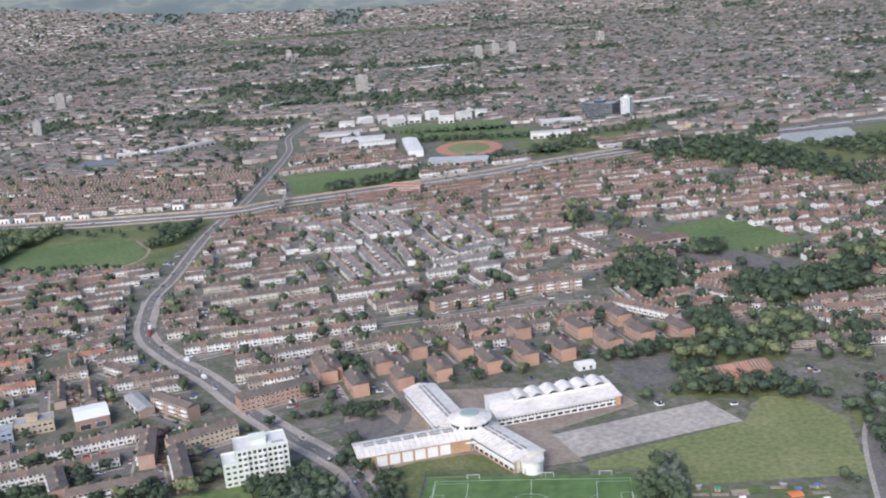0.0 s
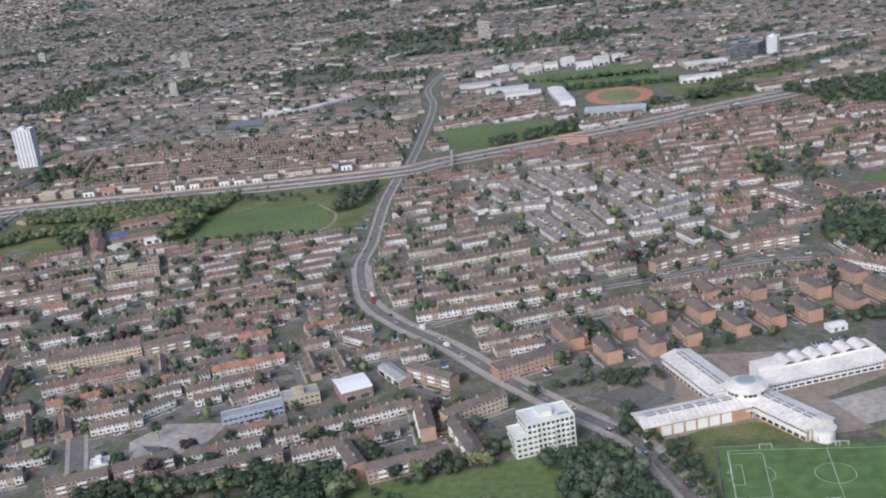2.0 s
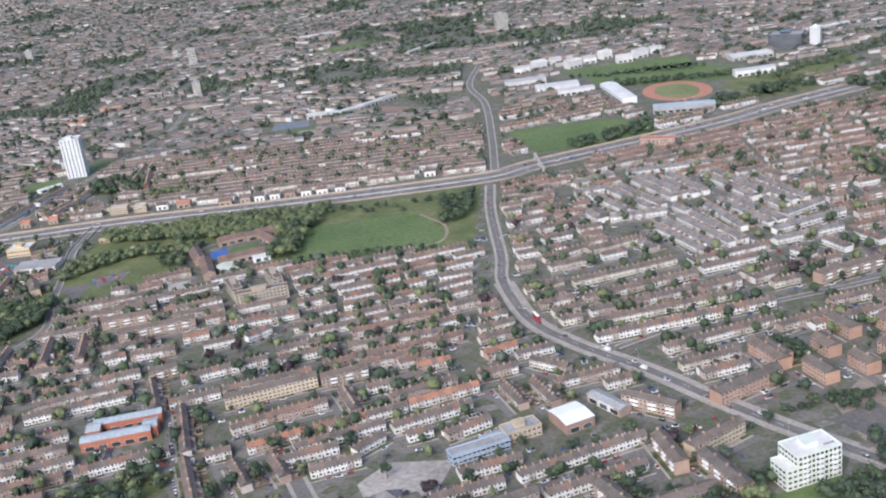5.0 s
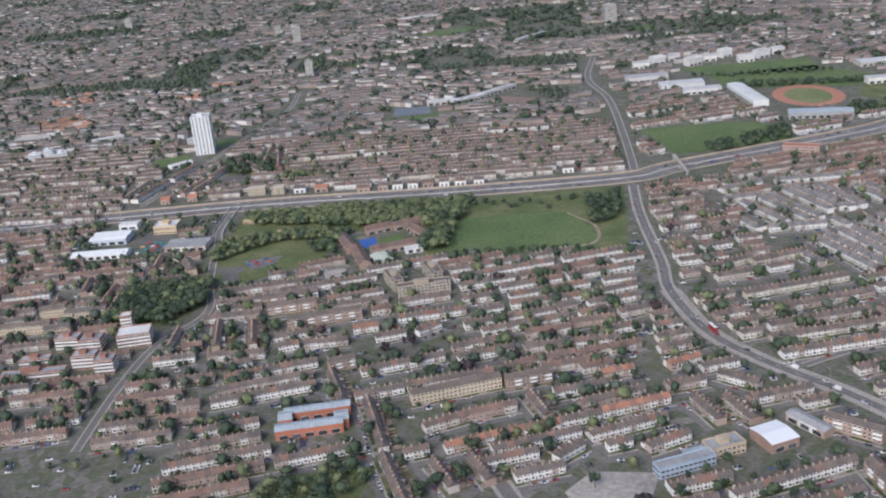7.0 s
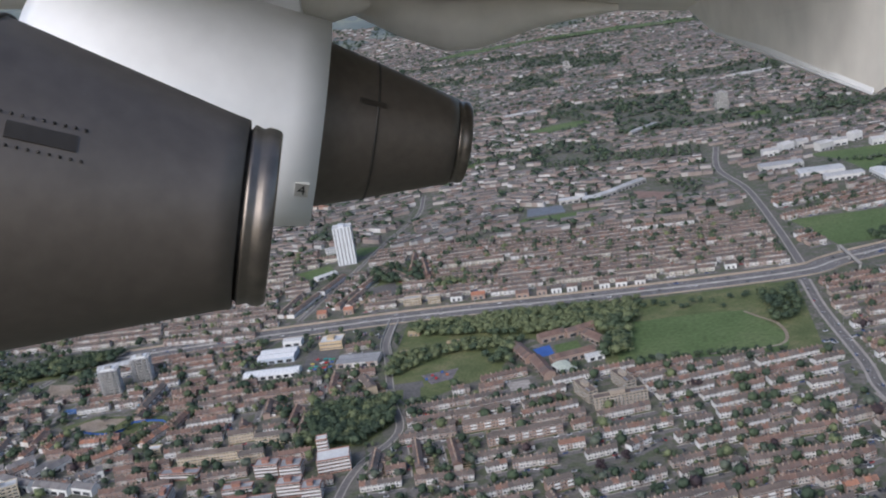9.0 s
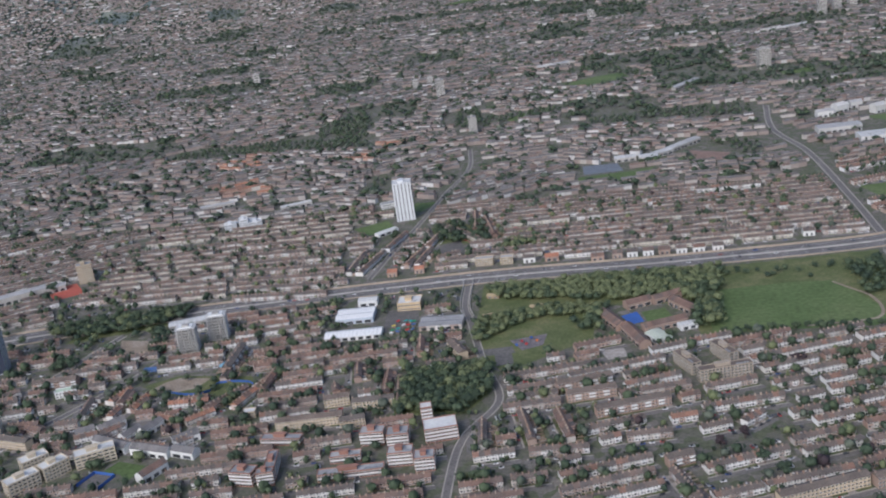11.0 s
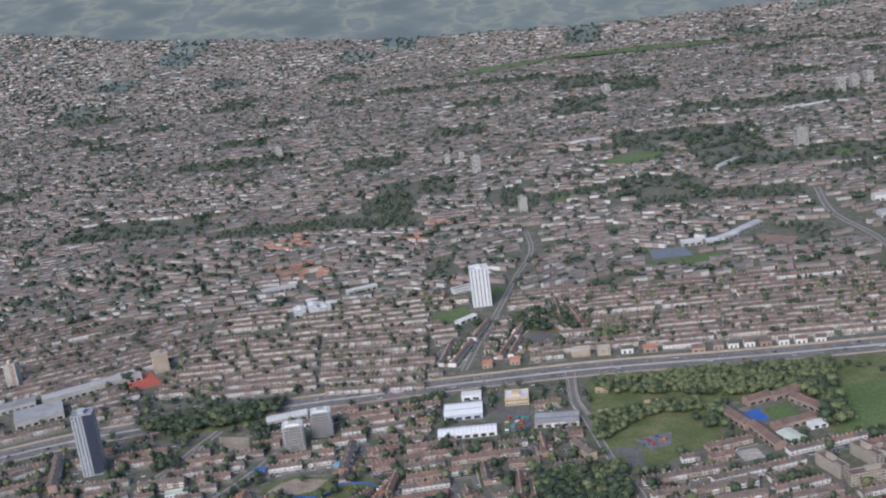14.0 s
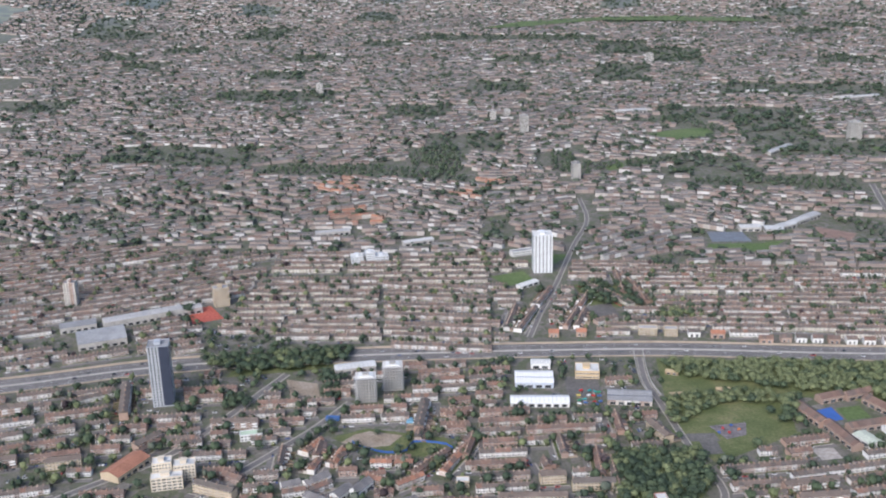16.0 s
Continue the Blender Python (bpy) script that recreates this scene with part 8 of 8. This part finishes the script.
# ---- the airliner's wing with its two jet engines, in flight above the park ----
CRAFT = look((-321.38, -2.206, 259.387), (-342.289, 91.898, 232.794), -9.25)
M_NOZZLE = surface("heat_stained_titanium", [(0.165, 0.142, 0.122)], rough=0.5, grain=9, patch=0.9, amount=0.13, bump=0.03, metal=0.7)
M_DARKMETAL = surface("sooty_metal", [(0.06, 0.055, 0.05)], rough=0.5, grain=8, patch=2, amount=0.3, bump=0.05, metal=0.6)
M_PLATE = surface("dull_plate_metal", [(0.13, 0.115, 0.10)], rough=0.5, grain=8, patch=2, amount=0.15, bump=0.03, metal=0.7)
M_LIP = surface("polished_nozzle_lip", [(0.20, 0.175, 0.15)], rough=0.38, grain=9, patch=2, amount=0.35, bump=0.03, metal=0.9)
M_COWL = surface("white_engine_cowl", [(0.84, 0.85, 0.86)], rough=0.3, grain=3, patch=0.6, amount=0.05, bump=0.0)
M_WINGPAINT = surface("pale_wing_paint", [(0.74, 0.71, 0.65)], rough=0.4, grain=2.5, patch=0.5, amount=0.12, bump=0.03)
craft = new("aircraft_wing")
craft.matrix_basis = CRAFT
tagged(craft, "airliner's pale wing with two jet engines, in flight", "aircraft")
AXIS = Vector((-0.98, 0.108, 0.16)).normalized()


def lathe(s, origin, profile, sides=56, mat=0):
    """A surface turned round the engine's axis: profile rows of distance ahead of origin and radius."""
    e1 = AXIS.cross(Vector((0, 1, 0))).normalized()
    e2 = AXIS.cross(e1).normalized()
    vs = []
    for d, r in profile:
        for k in range(sides):
            a = 2 * math.pi * k / sides
            vs.append(tuple(origin + AXIS * d + (e1 * math.cos(a) + e2 * math.sin(a)) * r))
    fs = []
    for i in range(len(profile) - 1):
        for k in range(sides):
            a, b = i * sides + k, i * sides + (k + 1) % sides
            fs.append((a, b, b + sides, a + sides))
    s.add(vs, fs, mat)


def on_cowl(origin, d, r, turn_deg):
    """A point on the engine's skin, its outward direction and the direction round the engine."""
    out = -origin - AXIS * (-origin).dot(AXIS)
    out = Matrix.Rotation(radians(turn_deg), 3, AXIS) @ out.normalized()
    return origin + AXIS * d + out * r, out, AXIS.cross(out).normalized()


def engine(origin, inner):
    n = new("jet_engine")
    n.parent = craft
    tagged(n, "jet engine with a stained metal exhaust cone")
    for name, prof, mat in (("exhaust_cone", [(0.09, 0.470), (0.092, 0.486), (0.2, 0.514), (0.7, 0.662), (1.2, 0.81), (1.66, 0.935)], M_NOZZLE),
                            ("nozzle_lip", [(0.14, 0.43), (-0.05, 0.425), (-0.075, 0.434), (-0.065, 0.448), (-0.035, 0.458), (-0.005, 0.460), (0.015, 0.450), (0.03, 0.452), (0.05, 0.462), (0.065, 0.464), (0.08, 0.44), (0.14, 0.44)], M_LIP),
                            ("exhaust_duct", [(0.2, 0.425), (0.6, 0.42), (1.2, 0.35), (1.4, 0.02)], M_DARKMETAL),
                            ("tail_plug", [(0.25, 0.02), (0.5, 0.14), (1.2, 0.24)], M_DARKMETAL)):
        s = Soup()
        lathe(s, origin, prof)
        part(name, s, mat, n, smooth=True)
    s = Soup()
    if inner:
        lathe(s, origin, [(1.665, 0.937), (1.70, 0.955), (2.2, 1.06), (3.4, 1.18), (4.3, 1.12), (4.6, 0.98), (4.55, 0.88), (3.8, 0.85)])
    else:
        lathe(s, origin, [(1.56, 0.93), (1.56, 1.12), (1.9, 1.165), (2.6, 1.27), (3.6, 1.3), (4.4, 1.18), (4.6, 1.0), (4.55, 0.9), (3.8, 0.88)])
    part("cowl", s, M_NOZZLE if inner else M_COWL, n, "stained metal cowl" if inner else "white painted cowl", smooth=True)
    # seam rings and the access plate with its rivets
    for d, r in ((1.0, 0.752),) if not inner else ((1.30, 0.842),):
        s = Soup()
        lathe(s, origin, [(d - 0.014, r - 0.002), (d - 0.008, r + 0.009), (d + 0.008, r + 0.012), (d + 0.014, r + 0.004)])
        part("seam_ring", s, M_DARKMETAL, n, smooth=True)
    rows = ((0.96, 0.738, 19, 0.30, 0.075),) if inner else ((1.06, 0.772, 22, 0.29, 0.06),)
    for d, r, deg, ln, wd in rows:
        p, out, rnd_dir = on_cowl(origin, d, r, deg)
        slope = (AXIS * 0.5 + out * 0.155).normalized()
        up = slope.cross(out).normalized()
        nrm = up.cross(slope).normalized()
        nrm = nrm if nrm.dot(out) > 0 else -nrm
        plate = Soup()
        q = [p + nrm * 0.012 + slope * a + up * b for a, b in ((-ln / 2, -wd / 2), (ln / 2, -wd / 2), (ln / 2, wd / 2), (-ln / 2, wd / 2))]
        plate.add([tuple(v) for v in q] + [tuple(v - nrm * 0.03) for v in q], [(0, 1, 2, 3), (3, 2, 1, 0), (0, 4, 5, 1), (1, 5, 6, 2), (2, 6, 7, 3), (3, 7, 4, 0)])
        part("access_plate", plate, M_PLATE, n)
        if inner:
            for k in range(9):
                for b in (-wd, wd):
                    s = Soup()
                    c = p + nrm * 0.004 + slope * (-ln / 2 - 0.03 + k * (ln + 0.06) / 8) + up * b
                    s.add([tuple(c + slope * 0.009 * math.cos(t) + up * 0.009 * math.sin(t) + nrm * 0.002) for t in np.linspace(0, 2 * math.pi, 7)[:-1]] + [tuple(c + nrm * 0.008)], [(i, (i + 1) % 6, 6) for i in range(6)] + [((i + 1) % 6, i, 6) for i in range(6)])
                    part("rivet", s, M_DARKMETAL, n)
    return n


INNER, OUTER = Vector((-0.945, 0.166, -5.5)), Vector((0.177, 1.198, -12.0))
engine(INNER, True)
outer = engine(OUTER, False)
# the placard with the engine's number
p, out, round_dir = on_cowl(OUTER, 1.70, 1.15, -36)
side = -AXIS
upw = out.cross(side).normalized()
upw = upw if upw.y > 0 else -upw
s = Soup()
q = [p + out * 0.012 + side * a + upw * b for a, b in ((-0.07, -0.085), (0.07, -0.085), (0.07, 0.085), (-0.07, 0.085))]
s.add([tuple(v) for v in q] + [tuple(v - out * 0.03) for v in q], [(0, 1, 2, 3), (3, 2, 1, 0), (0, 4, 5, 1), (1, 5, 6, 2), (2, 6, 7, 3), (3, 7, 4, 0)])
part("placard", s, surface("placard_grey", [(0.55, 0.55, 0.53)], amount=0.1, bump=0), outer, "grey placard with the engine number")
digit = new("number", bpy.data.curves.new("number", "FONT"))
digit.data.body, digit.data.size, digit.data.align_x, digit.data.align_y = "4", 0.17, "CENTER", "CENTER"
digit.data.extrude = 0.002
digit.data.materials.append(M_TYRE)
digit.parent = outer
place = Matrix((side, upw, side.cross(upw))).transposed().to_4x4()
place.translation = p + out * 0.02
digit.matrix_basis = place


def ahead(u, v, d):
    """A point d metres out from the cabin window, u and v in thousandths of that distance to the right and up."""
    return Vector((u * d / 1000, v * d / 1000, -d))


def panel(name, pts, thick, mat, label=""):
    """A slab under the wing: its lower outline and a thickness upwards."""
    s = Soup()
    n = len(pts)
    s.add([tuple(p) for p in pts] + [tuple(p + Vector((0, thick, 0))) for p in pts], [tuple(range(n)), tuple(range(2 * n - 1, n - 1, -1))] + [(i, i + n, (i + 1) % n + n, (i + 1) % n) for i in range(n)])
    return part(name, s, mat, craft, label)


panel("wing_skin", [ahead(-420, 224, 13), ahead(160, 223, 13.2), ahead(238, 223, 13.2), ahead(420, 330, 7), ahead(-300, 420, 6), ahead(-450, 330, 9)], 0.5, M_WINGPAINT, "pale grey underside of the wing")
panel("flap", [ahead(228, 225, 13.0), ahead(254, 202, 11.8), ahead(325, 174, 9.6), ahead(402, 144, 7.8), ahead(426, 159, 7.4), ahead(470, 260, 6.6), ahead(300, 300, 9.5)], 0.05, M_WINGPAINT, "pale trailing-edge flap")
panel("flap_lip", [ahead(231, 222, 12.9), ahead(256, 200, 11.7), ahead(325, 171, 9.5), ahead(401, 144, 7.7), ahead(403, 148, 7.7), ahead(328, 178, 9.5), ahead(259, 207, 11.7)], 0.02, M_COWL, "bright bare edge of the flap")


def fairing(d, stations):
    """A boat-shaped fairing: stations of its lower edge with the half height there."""
    s = Soup()
    vs, fs = [], []
    for u, v, r in stations:
        low = ahead(u, v, d)
        for k in range(16):
            w = 2 * math.pi * k / 16
            vs.append((low.x, low.y + r * (1 - math.cos(w)), low.z + 0.8 * r * math.sin(w)))
    for i in range(len(stations) - 1):
        for k in range(16):
            fs.append((i * 16 + k, i * 16 + (k + 1) % 16, (i + 1) * 16 + (k + 1) % 16, (i + 1) * 16 + k))
    s.add(vs, fs)
    part("flap_track_fairing", s, M_WINGPAINT, craft, smooth=True)


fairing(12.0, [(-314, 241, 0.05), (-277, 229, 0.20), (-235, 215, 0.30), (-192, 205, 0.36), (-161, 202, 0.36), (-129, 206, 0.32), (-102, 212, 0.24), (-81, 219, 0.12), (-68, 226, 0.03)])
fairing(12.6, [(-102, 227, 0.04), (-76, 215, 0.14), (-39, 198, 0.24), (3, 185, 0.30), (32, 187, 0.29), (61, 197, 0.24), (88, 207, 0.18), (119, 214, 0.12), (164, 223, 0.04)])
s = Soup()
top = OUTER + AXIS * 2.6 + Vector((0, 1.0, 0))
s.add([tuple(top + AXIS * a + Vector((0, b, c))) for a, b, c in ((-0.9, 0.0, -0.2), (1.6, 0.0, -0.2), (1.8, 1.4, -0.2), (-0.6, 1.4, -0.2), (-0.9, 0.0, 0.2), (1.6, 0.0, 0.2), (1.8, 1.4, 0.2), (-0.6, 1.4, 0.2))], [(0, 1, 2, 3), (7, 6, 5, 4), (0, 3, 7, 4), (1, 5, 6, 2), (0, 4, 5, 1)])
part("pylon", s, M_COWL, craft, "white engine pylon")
